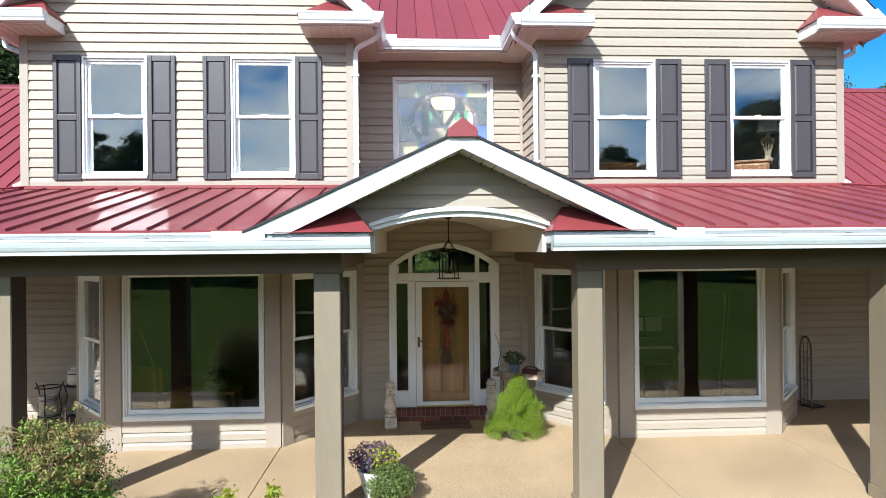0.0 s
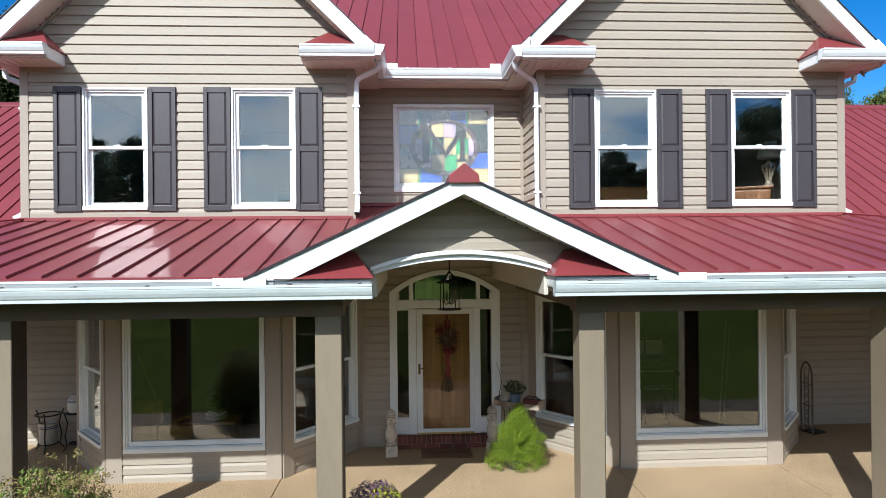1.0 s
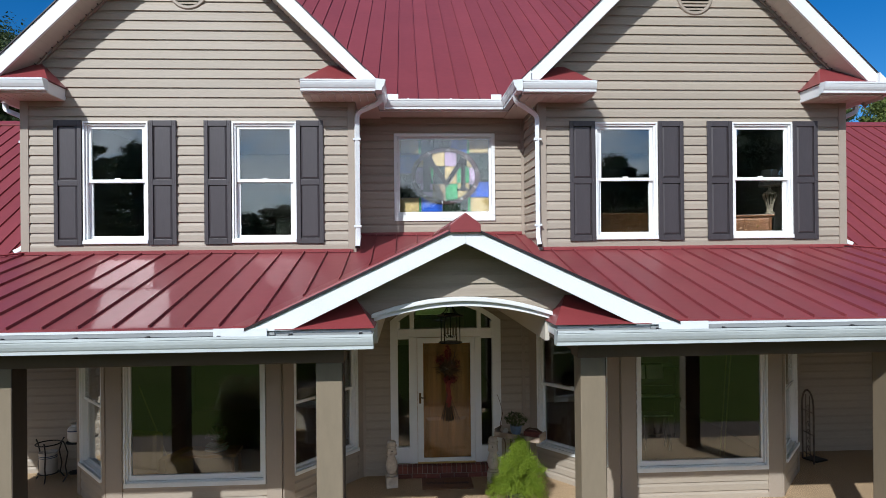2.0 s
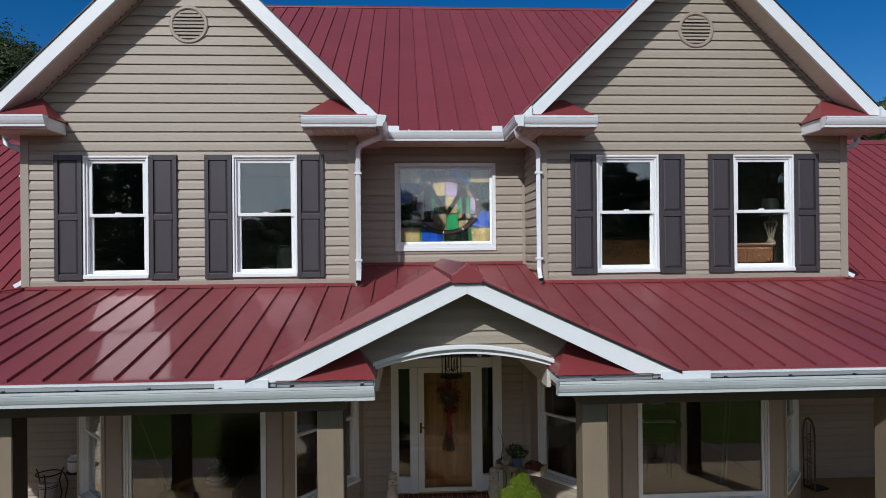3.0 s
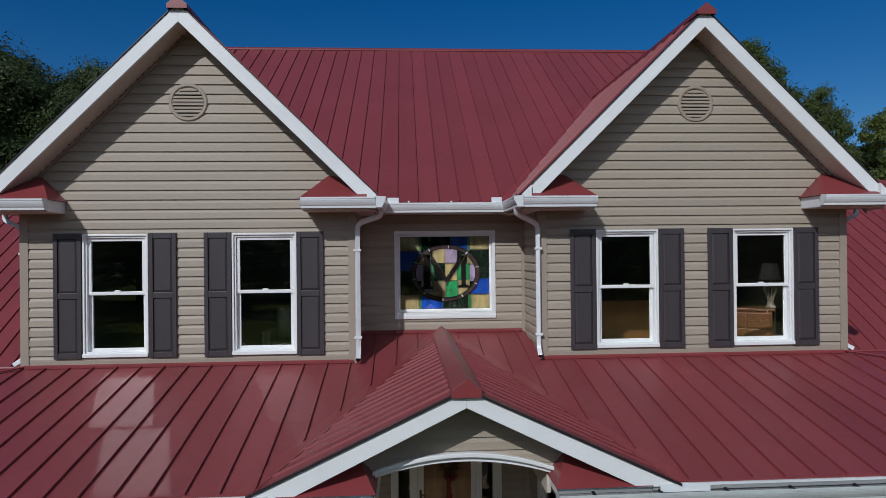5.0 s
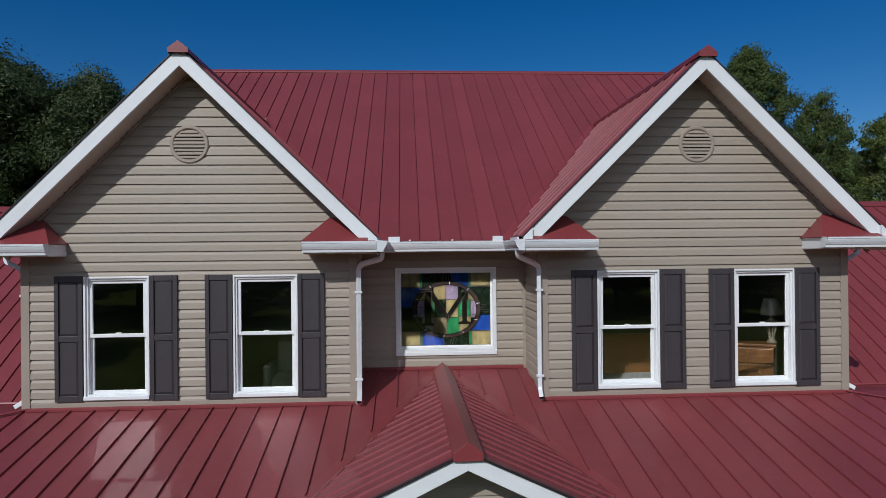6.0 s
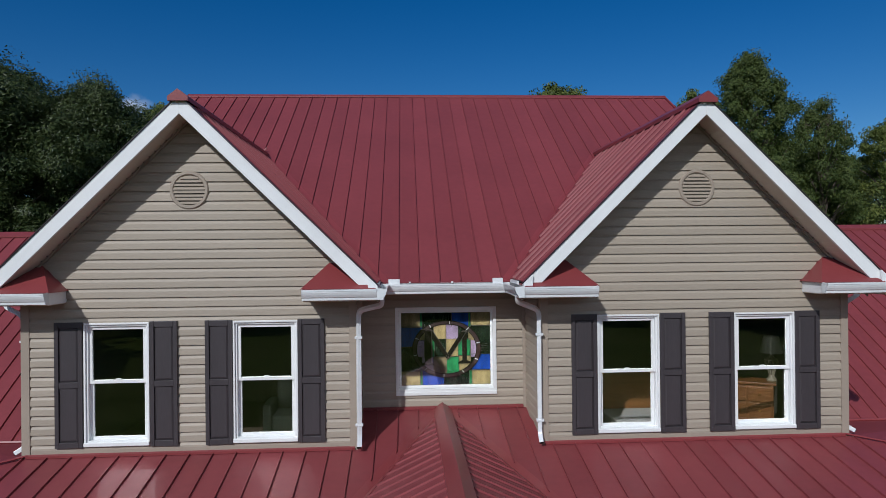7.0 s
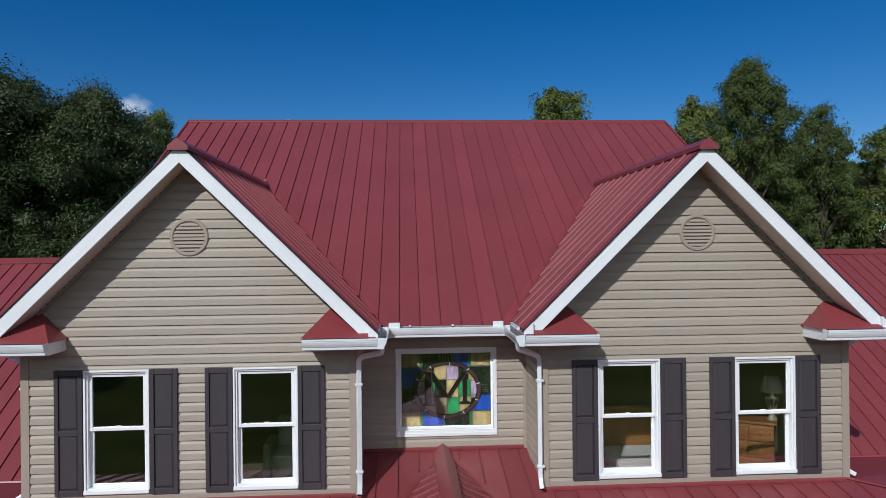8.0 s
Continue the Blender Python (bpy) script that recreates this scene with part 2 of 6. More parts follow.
def whole(name, geo, mat, label, category, kind="", group="", bevel=0.0, smooth=False, at=None):
    return thing(name, label, category, at, group, kind, geo.mesh(name, mat, bevel, smooth))


# ---- structure: the house ----
COURSE = 0.126
LEFT, RIGHT = (-4.97, -0.70, -2.832), (1.80, 6.075, 3.931)     # the two gabled fronts: both corners and the middle


def board_mesh(xa0, xa1, xb0, xb1, z0, z1, row0):
    """One lap of siding from z0 to z1; its foot stands proud, its head is tucked in."""
    steps = [(0.0, 0.025), (0.60, 0.020), (0.82, 0.007), (1.0, 0.004)]

    def proud(z):
        f = min(1, max(0, (z - row0) / COURSE))
        for (a, p), (b, q) in zip(steps, steps[1:]):
            if f <= b + 1e-6:
                return p + (q - p) * (f - a) / (b - a)
        return 0.005
    zs = [z0] + [row0 + COURSE * s for s, _ in steps if z0 + 1e-4 < row0 + COURSE * s < z1 - 1e-4] + [z1]
    g = Geo()
    n = len(zs)
    v = []
    for z in zs:
        k = (z - z0) / (z1 - z0)
        xl, xr = xa0 + (xb0 - xa0) * k, xa1 + (xb1 - xa1) * k
        v += [(xl, -proud(z), z), (xr, -proud(z), z)]
    v += [(xa0, 0, z0), (xa1, 0, z0), (xb0, 0, z1), (xb1, 0, z1)]
    m = 2 * n
    f = [(2 * i, 2 * i + 1, 2 * i + 3, 2 * i + 2) for i in range(n - 1)]
    f += [(m, m + 1, 1, 0), (m + 1, m, m + 2, m + 3), (m - 2, m - 1, m + 3, m + 2)]
    f += [tuple([m] + [2 * i for i in range(n)] + [m + 2]), tuple([m + 1] + [2 * i + 1 for i in range(n)] + [m + 3])[::-1]]
    return g.add(v, f)


def siding(parent, x0, x1, z0, z1, holes=(), phase=0.0, limit=None):
    """Courses of siding on the face y = 0 of a wall, cut round the holes (x0, x1, z0, z1); limit(z) gives both ends in a gable."""
    row = phase + COURSE * math.floor((z0 - phase) / COURSE + 1e-6)
    while row < z1 - 1e-4:
        cuts = sorted({max(row, z0), min(row + COURSE, z1)} | {h for hole in holes for h in hole[2:] if max(row, z0) + 0.004 < h < min(row + COURSE, z1) - 0.004})
        for a, b in zip(cuts, cuts[1:]):
            spans = [(x0, x1)]
            for hx0, hx1, hz0, hz1 in holes:
                if min(b, hz1) - max(a, hz0) > 0.003:
                    spans = [s for p, q in spans for s in ((p, min(q, hx0)), (max(p, hx1), q)) if s[1] - s[0] > 0.01]
            for p, q in spans:
                pa, qa, pb, qb = p, q, p, q
                if limit:
                    (la, ra), (lb, rb) = limit(a), limit(b)
                    pa, qa, pb, qb = max(p, la), min(q, ra), max(p, lb), min(q, rb)
                    if qa - pa < 0.02:
                        continue
                    if qb < pb:
                        pb = qb = (pb + qb) / 2
                part("siding_board", board_mesh(pa, qa, pb, qb, a, b, row), SIDING, parent)
        row += COURSE


def wall_core(x0, x1, z0, z1, holes, thick):
    g = Geo()
    xs = sorted({x0, x1} | {h for hole in holes for h in hole[:2]})
    for a, b in zip(xs, xs[1:]):
        gaps = sorted((h[2], h[3]) for h in holes if h[0] < (a + b) / 2 < h[1])
        z = z0
        for p, q in gaps:
            if p > z:
                g.box(a, b, 0, thick, z, p)
            z = q
        if z < z1:
            g.box(a, b, 0, thick, z, z1)
    return g


def trim(parent, name, geo, mat=None, bevel=0.004, label="", smooth=False):
    return part(name, geo, mat or TAUPE, parent, label, bevel, smooth)


# upper fronts with gables
GABLE_SLOPE, GABLE_TOP = 0.985, 8.046
WIN_Z = (3.56, 5.158)
UPPER_WINDOWS = [(-4.205, -3.375), (-2.30, -1.460), (2.56, 3.42), (4.465, 5.325)]
SIDE_PHASE = 5.228


def gabled_front(name, span, windows):
    x0, x1, xm = span
    holes = [(a, b, *WIN_Z) for a, b in windows]
    g = wall_core(x0, x1, 3.2, 5.5, holes, 0.18)
    top = GABLE_TOP - 0.22
    half = (top - 5.5) / GABLE_SLOPE
    g.prism([(max(x0, xm - half), 5.5), (min(x1, xm + half), 5.5), (xm, top)], 0, 0.18)
    w = whole(name, g, SIDING, "upper front wall of beige lapped vinyl siding under a gable", "wall", "structure")
    siding(w, x0 + 0.085, x1 - 0.085, 3.52, top, holes, SIDE_PHASE, lambda z: (xm - (top + 0.1 - z) / GABLE_SLOPE, xm + (top + 0.1 - z) / GABLE_SLOPE))
    for a, b in ((x0 - 0.02, x0 + 0.085), (x1 - 0.085, x1 + 0.02)):
        trim(w, "corner_board", Geo().box(a, b, -0.033, 0.06, 3.42, 5.46))
    trim(w, "base_trim", Geo().box(x0 + 0.086, x1 - 0.086, -0.022, 0.0, 3.42, 3.52))
    return w


gabled_front("wall_upper_left", LEFT, UPPER_WINDOWS[:2])
gabled_front("wall_upper_right", RIGHT, UPPER_WINDOWS[2:])

# recessed middle wall with the coloured window, and its two cheeks
RECESS = 1.10
STAINED = (-0.19, 1.335, 3.88, 5.20)
g = wall_core(-0.70, 1.80, 3.4, 5.6, [STAINED], 0.18)
wall_middle = whole("wall_upper_middle", g, SIDING, "recessed middle wall of beige lapped vinyl siding", "wall", "structure", at=pose(0, RECESS, 0))
siding(wall_middle, -0.70, 1.735, 3.72, 5.50, [STAINED], SIDE_PHASE)
trim(wall_middle, "corner_bead", Geo().box(1.735, 1.80, -0.033, 0.0, 3.66, 5.5))
trim(wall_middle, "base_trim", Geo().box(-0.70, 1.735, -0.02, 0.0, 3.62, 3.72))
for nm, at in (("wall_cheek_left", pose(-0.70, 0.182, 0, 0, 0, 90)), ("wall_cheek_right", pose(1.80, RECESS - 0.002, 0, 0, 0, -90))):
    w = whole(nm, Geo().box(0, RECESS - 0.185, 0, 0.16, 3.3, 5.5), SIDING, "narrow side wall of beige lapped vinyl siding", "wall", "structure", at=at)
    siding(w, 0.0, RECESS - 0.187, 3.60, 5.48, (), SIDE_PHASE)

# far and side walls that close the upper storey
g = Geo().box(-4.97, -4.79, 2.0, 13.9, 0.0, 5.5).box(-4.97, -4.79, 0.182, 1.999, 2.66, 5.5)
g.prism([(0.6, 5.5), (13.8, 5.5), (7.2, 9.6)], -4.97, -4.79, 'x')
whole("wall_side_west", g, SIDING, "beige sided gable end wall of the house", "wall", "structure")
g = Geo().box(5.895, 6.075, 2.0, 13.9, 0.0, 5.5).box(5.895, 6.075, 0.182, 1.999, 2.66, 5.5)
g.prism([(0.6, 5.5), (13.8, 5.5), (7.2, 9.6)], 5.895, 6.075, 'x')
whole("wall_side_east", g, SIDING, "beige sided gable end wall of the house", "wall", "structure")
BACK_WINDOW = (0.20, 1.55, 1.05, 2.62)
whole("wall_back", wall_core(-4.788, 5.893, 0.0, 5.5, [BACK_WINDOW], 0.2), SIDING, "beige sided back wall of the house", "wall", "structure", at=pose(0, 13.7, 0))

# ---- roofs of standing seam metal ----
PANEL = 0.305
panel_cache = {}


def roof_panel(parent, origin, across, up, width, l0, l1, b0=0.0, b1=0.0, rib=(0.007, 0.027, 0.8), lift=0.0):
    """A metal pan with one standing seam (half width, height, share of the width at its top) at its first edge, from b0/b1 to l0/l1 up the slope; the seam starts lift higher."""
    key = tuple(round(k, 3) for k in (width, l0, l1, b0, b1, *(rib or (0, 0, 0)), lift))
    if key not in panel_cache:
        g = Geo().add([(0, b0, 0), (width, b1, 0), (width, l1, 0), (0, l0, 0), (0, b0, -0.02), (width, b1, -0.02), (width, l1, -0.02), (0, l0, -0.02)],
                      [(0, 1, 2, 3), (7, 6, 5, 4), (0, 4, 5, 1), (1, 5, 6, 2), (2, 6, 7, 3), (3, 7, 4, 0)])
        if rib:
            s = (b1 - b0) / width
            e = (l1 - l0) / width
            lo, hi, h, cap = -rib[0], rib[0], rib[1], rib[2]
            v = [(x, b0 + s * x + 0.004 + lift, z) for x, z in ((lo, 0), (hi, 0), (lo * -cap, h), (lo * cap, h))]
            v += [(x, l0 + e * x - 0.004, z) for x, z in ((lo, 0), (hi, 0), (lo * -cap, h), (lo * cap, h))]
            g.add(v, [(0, 1, 2, 3), (7, 6, 5, 4), (1, 5, 6, 2), (2, 6, 7, 3), (3, 7, 4, 0)])
        panel_cache[key] = g.mesh("roof_panel", RED)
    across, up = Vector(across).normalized(), Vector(up).normalized()
    n = across.cross(up)
    m = Matrix((across, up, n)).transposed().to_4x4()
    m.translation = origin
    return part("roof_panel", panel_cache[key], None, parent, at=m)


def roof(name, label):
    return thing(name, label, "roof", kind="structure")


# main roof
MAIN_EAVE, MAIN_RIDGE = (0.60, 5.60), (7.20, 9.825)
run, rise = MAIN_RIDGE[0] - MAIN_EAVE[0], MAIN_RIDGE[1] - MAIN_EAVE[1]
length = math.hypot(run, rise)
main_roof = roof("roof_main", "steep red standing seam metal roof with a straight ridge")
PANEL = 0.2995
edges = [-5.16] + [-0.133 + PANEL * i for i in range(-16, 23)] + [6.47]
for x, nx in zip(edges, edges[1:]):
    if nx - x > 0.02:
        roof_panel(main_roof, (x, *MAIN_EAVE), (1, 0, 0), (0, run, rise), nx - x, length, length, rib=(0.007, 0.027, 0.8) if x > -5.1 else None)
part("back_slope", Geo().add([(-5.16, 7.2, 9.825), (6.47, 7.2, 9.825), (6.47, 13.95, 5.5), (-5.16, 13.95, 5.5), (-5.16, 7.2, 9.775), (6.47, 7.2, 9.775), (6.47, 13.95, 5.45), (-5.16, 13.95, 5.45)],
                             [(0, 1, 2, 3), (7, 6, 5, 4), (0, 4, 5, 1), (1, 5, 6, 2), (2, 6, 7, 3), (3, 7, 4, 0)]), RED, main_roof)
part("ridge_cap", Geo().prism([(7.115, 9.785), (7.115, 9.815), (7.2, 9.872), (7.285, 9.815), (7.285, 9.785), (7.2, 9.835)], -5.19, 6.50, 'x'), RED_TRIM, main_roof)
for a, b in ((-5.195, -5.158), (6.465, 6.50)):
    part("rake_trim", Geo().prism([(0.60, 5.64), (0.60, 5.50), (7.2, 9.725), (13.8, 5.50), (13.8, 5.64), (7.2, 9.865)], a, b, 'x'), RED_TRIM, main_roof)


# front gable roofs
RAKE_Y = -0.42     # front face of the rake boards


def gable_roof(name, span):
    xm = span[2]
    r = roof(name, "red standing seam metal roof of a front gable")
    half = 2.44
    ze = GABLE_TOP - half * GABLE_SLOPE
    sl = math.hypot(half, half * GABLE_SLOPE)
    y, step = RAKE_Y + 0.015, 0.375
    main = rise / run

    def meets(q):
        """How far from the gable's middle its slope meets the main roof at the depth q."""
        return max(0.0, min(half, (GABLE_TOP - MAIN_EAVE[1] - (q - MAIN_EAVE[0]) * main) / GABLE_SLOPE))
    while y < 4.35:
        w = min(step, 4.4 - y)
        # seams stop short of the valley where the main roof rises to meet them
        cut = [0.0 if meets(q) == half else (half - meets(q) + 0.09) * sl / half for q in (y, y + w)]
        roof_panel(r, (xm - half, y + w, ze), (0, -1, 0), (half, 0, half * GABLE_SLOPE), w, sl, sl, rib=(0.016, 0.026, 0.5), lift=cut[1])
        roof_panel(r, (xm + half, y, ze), (0, 1, 0), (-half, 0, half * GABLE_SLOPE), w, sl, sl, rib=(0.016, 0.026, 0.5) if y > -0.35 else None, lift=cut[0])
        # low stiffening rib in the middle of each pan
        for s in (-1, 1):
            c = y + w / 2
            e = meets(c)
            lo, hi = (half if e == half else e - 0.07), 0.13
            if lo > hi + 0.1:
                v = []
                for k in (lo, hi):
                    zz = GABLE_TOP - k * GABLE_SLOPE
                    v += [(xm + s * k, c - 0.014, zz + 0.001), (xm + s * k, c + 0.014, zz + 0.001), (xm + s * (k + 0.008), c, zz + 0.013)]
                part("pan_rib", Geo().add(v, [(0, 1, 4, 3), (1, 2, 5, 4), (2, 0, 3, 5), (0, 2, 1), (3, 4, 5)]), RED, r)
        y += step
    # wide flashing down both valleys, laid over the foot of the pans
    for s in (-1, 1):
        y0, y1 = MAIN_EAVE[0] + 0.03, MAIN_EAVE[0] + (GABLE_TOP - MAIN_EAVE[1]) / main
        v = []
        for q, k in ((y0, (GABLE_TOP - MAIN_EAVE[1] - 0.03 * main) / GABLE_SLOPE), (y1, 0.0)):
            zz = GABLE_TOP - k * GABLE_SLOPE
            for dz in (0.006, -0.012):
                v += [(xm + s * max(0.0, k - 0.10), q, zz + (min(k, 0.10)) * GABLE_SLOPE + dz), (xm + s * k, q, zz + dz), (xm + s * (k + 0.11), q, zz + dz + 0.002)]
        part("valley_flashing", Geo().add(v, [(0, 1, 7, 6), (1, 2, 8, 7), (3, 9, 10, 4), (4, 10, 11, 5), (0, 6, 9, 3), (2, 5, 11, 8), (0, 3, 4, 1), (1, 4, 5, 2), (6, 7, 10, 9), (7, 8, 11, 10)]), RED_TRIM, r, "smooth red metal valley flashing")
    c = 0.125
    part("ridge_cap", Geo().prism([(xm - c, GABLE_TOP - 0.095), (xm - c, GABLE_TOP - 0.04), (xm, GABLE_TOP + 0.055), (xm + c, GABLE_TOP - 0.04), (xm + c, GABLE_TOP - 0.095), (xm + c - 0.006, GABLE_TOP - 0.095), (xm, GABLE_TOP + 0.012), (xm - c + 0.006, GABLE_TOP - 0.095)], RAKE_Y - 0.045, 4.46),
         RED_TRIM, r)
    part("ridge_cap_end", Geo().prism([(xm - c, GABLE_TOP - 0.095), (xm + c, GABLE_TOP - 0.095), (xm + c, GABLE_TOP - 0.04), (xm, GABLE_TOP + 0.055), (xm - c, GABLE_TOP - 0.04)], RAKE_Y - 0.055, RAKE_Y - 0.046), RED_TRIM, r)
    # white rake boards, a thin edge in shadow colour, and the sloping soffit behind
    for s in (-1, 1):
        t0, t1 = GABLE_TOP - 0.015, GABLE_TOP - 0.246
        e = half + 0.01
        foot = [(xm + s * e, t0 - e * GABLE_SLOPE), (xm + s * e, t0 - e * GABLE_SLOPE - 0.16), (xm + s * (e - 0.075), t1 - (e - 0.075) * GABLE_SLOPE)]
        part("rake_board", Geo().prism([(xm, t0)] + foot + [(xm, t1)], RAKE_Y, RAKE_Y + 0.04), WHITE, r, "white rake board", bevel=0.004)
        part("rake_foot", Geo().prism([(xm + s * (e - 0.12), t0 - (e - 0.12) * GABLE_SLOPE)] + foot + [(xm + s * (e - 0.12), t1 - (e - 0.12) * GABLE_SLOPE)], RAKE_Y - 0.055, RAKE_Y - 0.001), WHITE, r, "white foot of the rake board", bevel=0.004)
        part("drip_edge", Geo().prism([(xm, t0 + 0.018), (xm + s * (e + 0.012), t0 + 0.018 - (e + 0.012) * GABLE_SLOPE), (xm + s * (e + 0.012), t0 - (e + 0.012) * GABLE_SLOPE), (xm, t0)],
                                      RAKE_Y - 0.015, RAKE_Y + 0.015), DARK_EDGE, r, "drip edge coloured dark as the shadowed roof edge")
        part("soffit_channel", Geo().prism([(xm, t1 + 0.005), (xm + s * e, t1 + 0.005 - e * GABLE_SLOPE), (xm + s * e, t1 - 0.035 - e * GABLE_SLOPE), (xm, t1 - 0.035)], -0.045, -0.024), TAUPE, r)
        count = 34
        for i in range(count):
            a, b = e * i / count + 0.001, e * (i + 1) / count - 0.001
            part("soffit_panel", Geo().prism([(xm + s * a, t1 + 0.03 - a * GABLE_SLOPE), (xm + s * b, t1 + 0.03 - b * GABLE_SLOPE), (xm + s * b, t1 + 0.012 - b * GABLE_SLOPE), (xm + s * a, t1 + 0.012 - a * GABLE_SLOPE)], RAKE_Y + 0.041, 0.002),
                 SOFFIT, r)
            c = xm + s * b
            # black block paints the shadow gap at each panel joint
            part("soffit_slot", Geo().prism([(c - 0.004, t1 + 0.013 - b * GABLE_SLOPE), (c + 0.004, t1 + 0.013 - b * GABLE_SLOPE), (c + 0.004, t1 + 0.001 - b * GABLE_SLOPE), (c - 0.004, t1 + 0.001 - b * GABLE_SLOPE)], -0.075, -0.05), BLACK, r)
    return r


gable_roof("roof_gable_left", LEFT)
gable_roof("roof_gable_right", RIGHT)


# boxed eave returns with little hipped roofs
def eave_return(x_in, x_out, y_front=-0.46, z=5.58, lift=0.34, depth=0.46, box=0.15, lean=0.30, drip=False, tuck=0.0):
    """x_in: the free end towards the wall's middle, x_out: the end under the rake."""
    d = 1 if x_in > x_out else -1
    e = thing("eave_return", "boxed eave return with a small red metal hip roof", "eave return", group="eave returns")
    a, b = sorted((x_in, x_out))
    part("box", Geo().box(a, b, y_front, y_front + depth - 0.001, z - box, z - 0.004), WHITE, e, "white boxed fascia and soffit", bevel=0.004)
    if drip:
        part("drip_edge", Geo().box(a, b, y_front - 0.022, y_front - 0.002, z - 0.062, z - 0.036), DRIP_ALU, e, "grey drip edge")
        part("drip_flange", Geo().box(a, b, y_front - 0.026, y_front - 0.002, z - 0.0355, z - 0.018), ALU, e, "white flange of the drip edge")
    m = max(2, int((b - a) / 0.1))
    for i in range(m):
        part("soffit_panel", Geo().box(a + (b - a) * i / m + 0.006, a + (b - a) * (i + 1) / m - 0.004, y_front + 0.02, y_front + depth - 0.004, z - box - 0.008, z - box - 0.001), SOFFIT, e)
    yb = y_front + depth - 0.002
    o = 0.072 if drip else 0.03
    v = [(x_out, y_front - o, z), (x_in + d * min(o, 0.03), y_front - o, z), (x_in + d * min(o, 0.03), yb, z), (x_in - d * lean, yb, z + lift), (x_out + d * tuck, yb, z + lift), (x_out, yb, z)]
    part("hip_roof", Geo().add(v + [(p[0], p[1], p[2] - 0.015) for p in v[:2]], [(0, 1, 3, 4), (1, 2, 3), (0, 4, 5), (2, 5, 4, 3), (0, 5, 2, 1)]), RED_TRIM, e, "red metal hip roof")
    return e


for xi, xo in ((-1.32, -0.40), (2.43, 1.49), (-4.42, -5.22), (5.45, 6.30)):
    eave_return(xi, xo, tuck=0.46)

# closed soffits along the inner eaves and over the recess
whole("soffit_recess", Geo().box(-0.70, 1.80, 0.62, RECESS - 0.03, 5.44, 5.47), SOFFIT, "beige vented soffit over the recessed wall", "soffit", "structure")
whole("soffit_inner_left", Geo().box(-0.68, -0.385, 0.003, RECESS, 5.425, 5.455), SOFFIT, "beige soffit beside the recessed wall", "soffit", "structure")
whole("soffit_inner_right", Geo().box(1.475, 1.78, 0.003, RECESS, 5.425, 5.455), SOFFIT, "beige soffit beside the recessed wall", "soffit", "structure")
whole("soffit_outer_left", Geo().box(-5.24, -4.99, 0.003, 1.8, 5.425, 5.455), SOFFIT, "beige soffit along the outer eave", "soffit", "structure")
whole("soffit_outer_right", Geo().box(6.10, 6.34, 0.003, 1.8, 5.425, 5.455), SOFFIT, "beige soffit along the outer eave", "soffit", "structure")
whole("fascia_recess", Geo().box(-0.38, 1.47, 0.585, 0.618, 5.43, 5.585), WHITE, "white fascia board behind the gutter", "fascia", "structure")
for nm, xa in (("fascia_inner_left", -0.415), ("fascia_inner_right", 1.475), ("fascia_outer_left", -5.275), ("fascia_outer_right", 6.345)):
    whole(nm, Geo().box(xa, xa + 0.03, 0.003, 1.8 if "outer" in nm else 0.58, 5.43, 5.63), WHITE, "white fascia board of a side eave", "fascia", "structure")

# porch roof: a low slope against the fronts, run up into the recess
PORCH_SLOPE, PORCH_Z0, PORCH_EAVE = 0.22, 3.43, -2.93
ENTRY_X, ENTRY_TOP, ENTRY_SLOPE, ENTRY_HALF = 0.505, 3.67, 0.464, 1.94


def porch_z(y):
    return PORCH_Z0 + PORCH_SLOPE * y


porch_roof = roof("roof_porch", "low red standing seam metal porch roof")
k = math.hypot(1, PORCH_SLOPE)
PANEL = 0.300
x = -3.465 - PANEL * 14
while x < 10.6:
    mid = x + PANEL / 2

    def top_at(px):
        if px < -4.93:
            return -0.02 + 0.56 * (px + 4.93)
        if px > 6.03:
            return -0.02 - 0.56 * (px - 6.03)
        return 1.09 if -0.72 < mid < 1.82 else -0.002
    l0, l1 = (top_at(x) - PORCH_EAVE) * k, (top_at(x + PANEL) - PORCH_EAVE) * k
    # under the entry gable the pans start just below the valley
    b0, b1 = [max(0.0, ((ENTRY_TOP - ENTRY_SLOPE * abs(px - ENTRY_X) - PORCH_Z0) / PORCH_SLOPE - 0.12 - PORCH_EAVE)) * k if abs(px - ENTRY_X) < ENTRY_HALF else 0.0 for px in (x, x + PANEL)]
    if l0 - b0 > 0.1 and l1 - b1 > 0.1:
        roof_panel(porch_roof, (x, PORCH_EAVE, porch_z(PORCH_EAVE)), (1, 0, 0), (0, 1, PORCH_SLOPE), PANEL, l0, l1, b0, b1, lift=0.0 if b0 == 0 else 0.30)
    x += PANEL
for a, b, y in ((-4.93, -0.72, -0.001), (1.82, 6.03, -0.001), (-0.70, 1.735, RECESS - 0.001)):
    part("wall_flashing", Geo().prism([(y - 0.055, porch_z(y) - 0.005), (y, porch_z(y) - 0.005), (y, porch_z(y) + 0.04), (y - 0.03, porch_z(y) + 0.04), (y - 0.04, porch_z(y) + 0.03), (y - 0.055, porch_z(y) + 0.025)], a, b, 'x'),
         RED_TRIM, porch_roof, "red metal wall flashing")
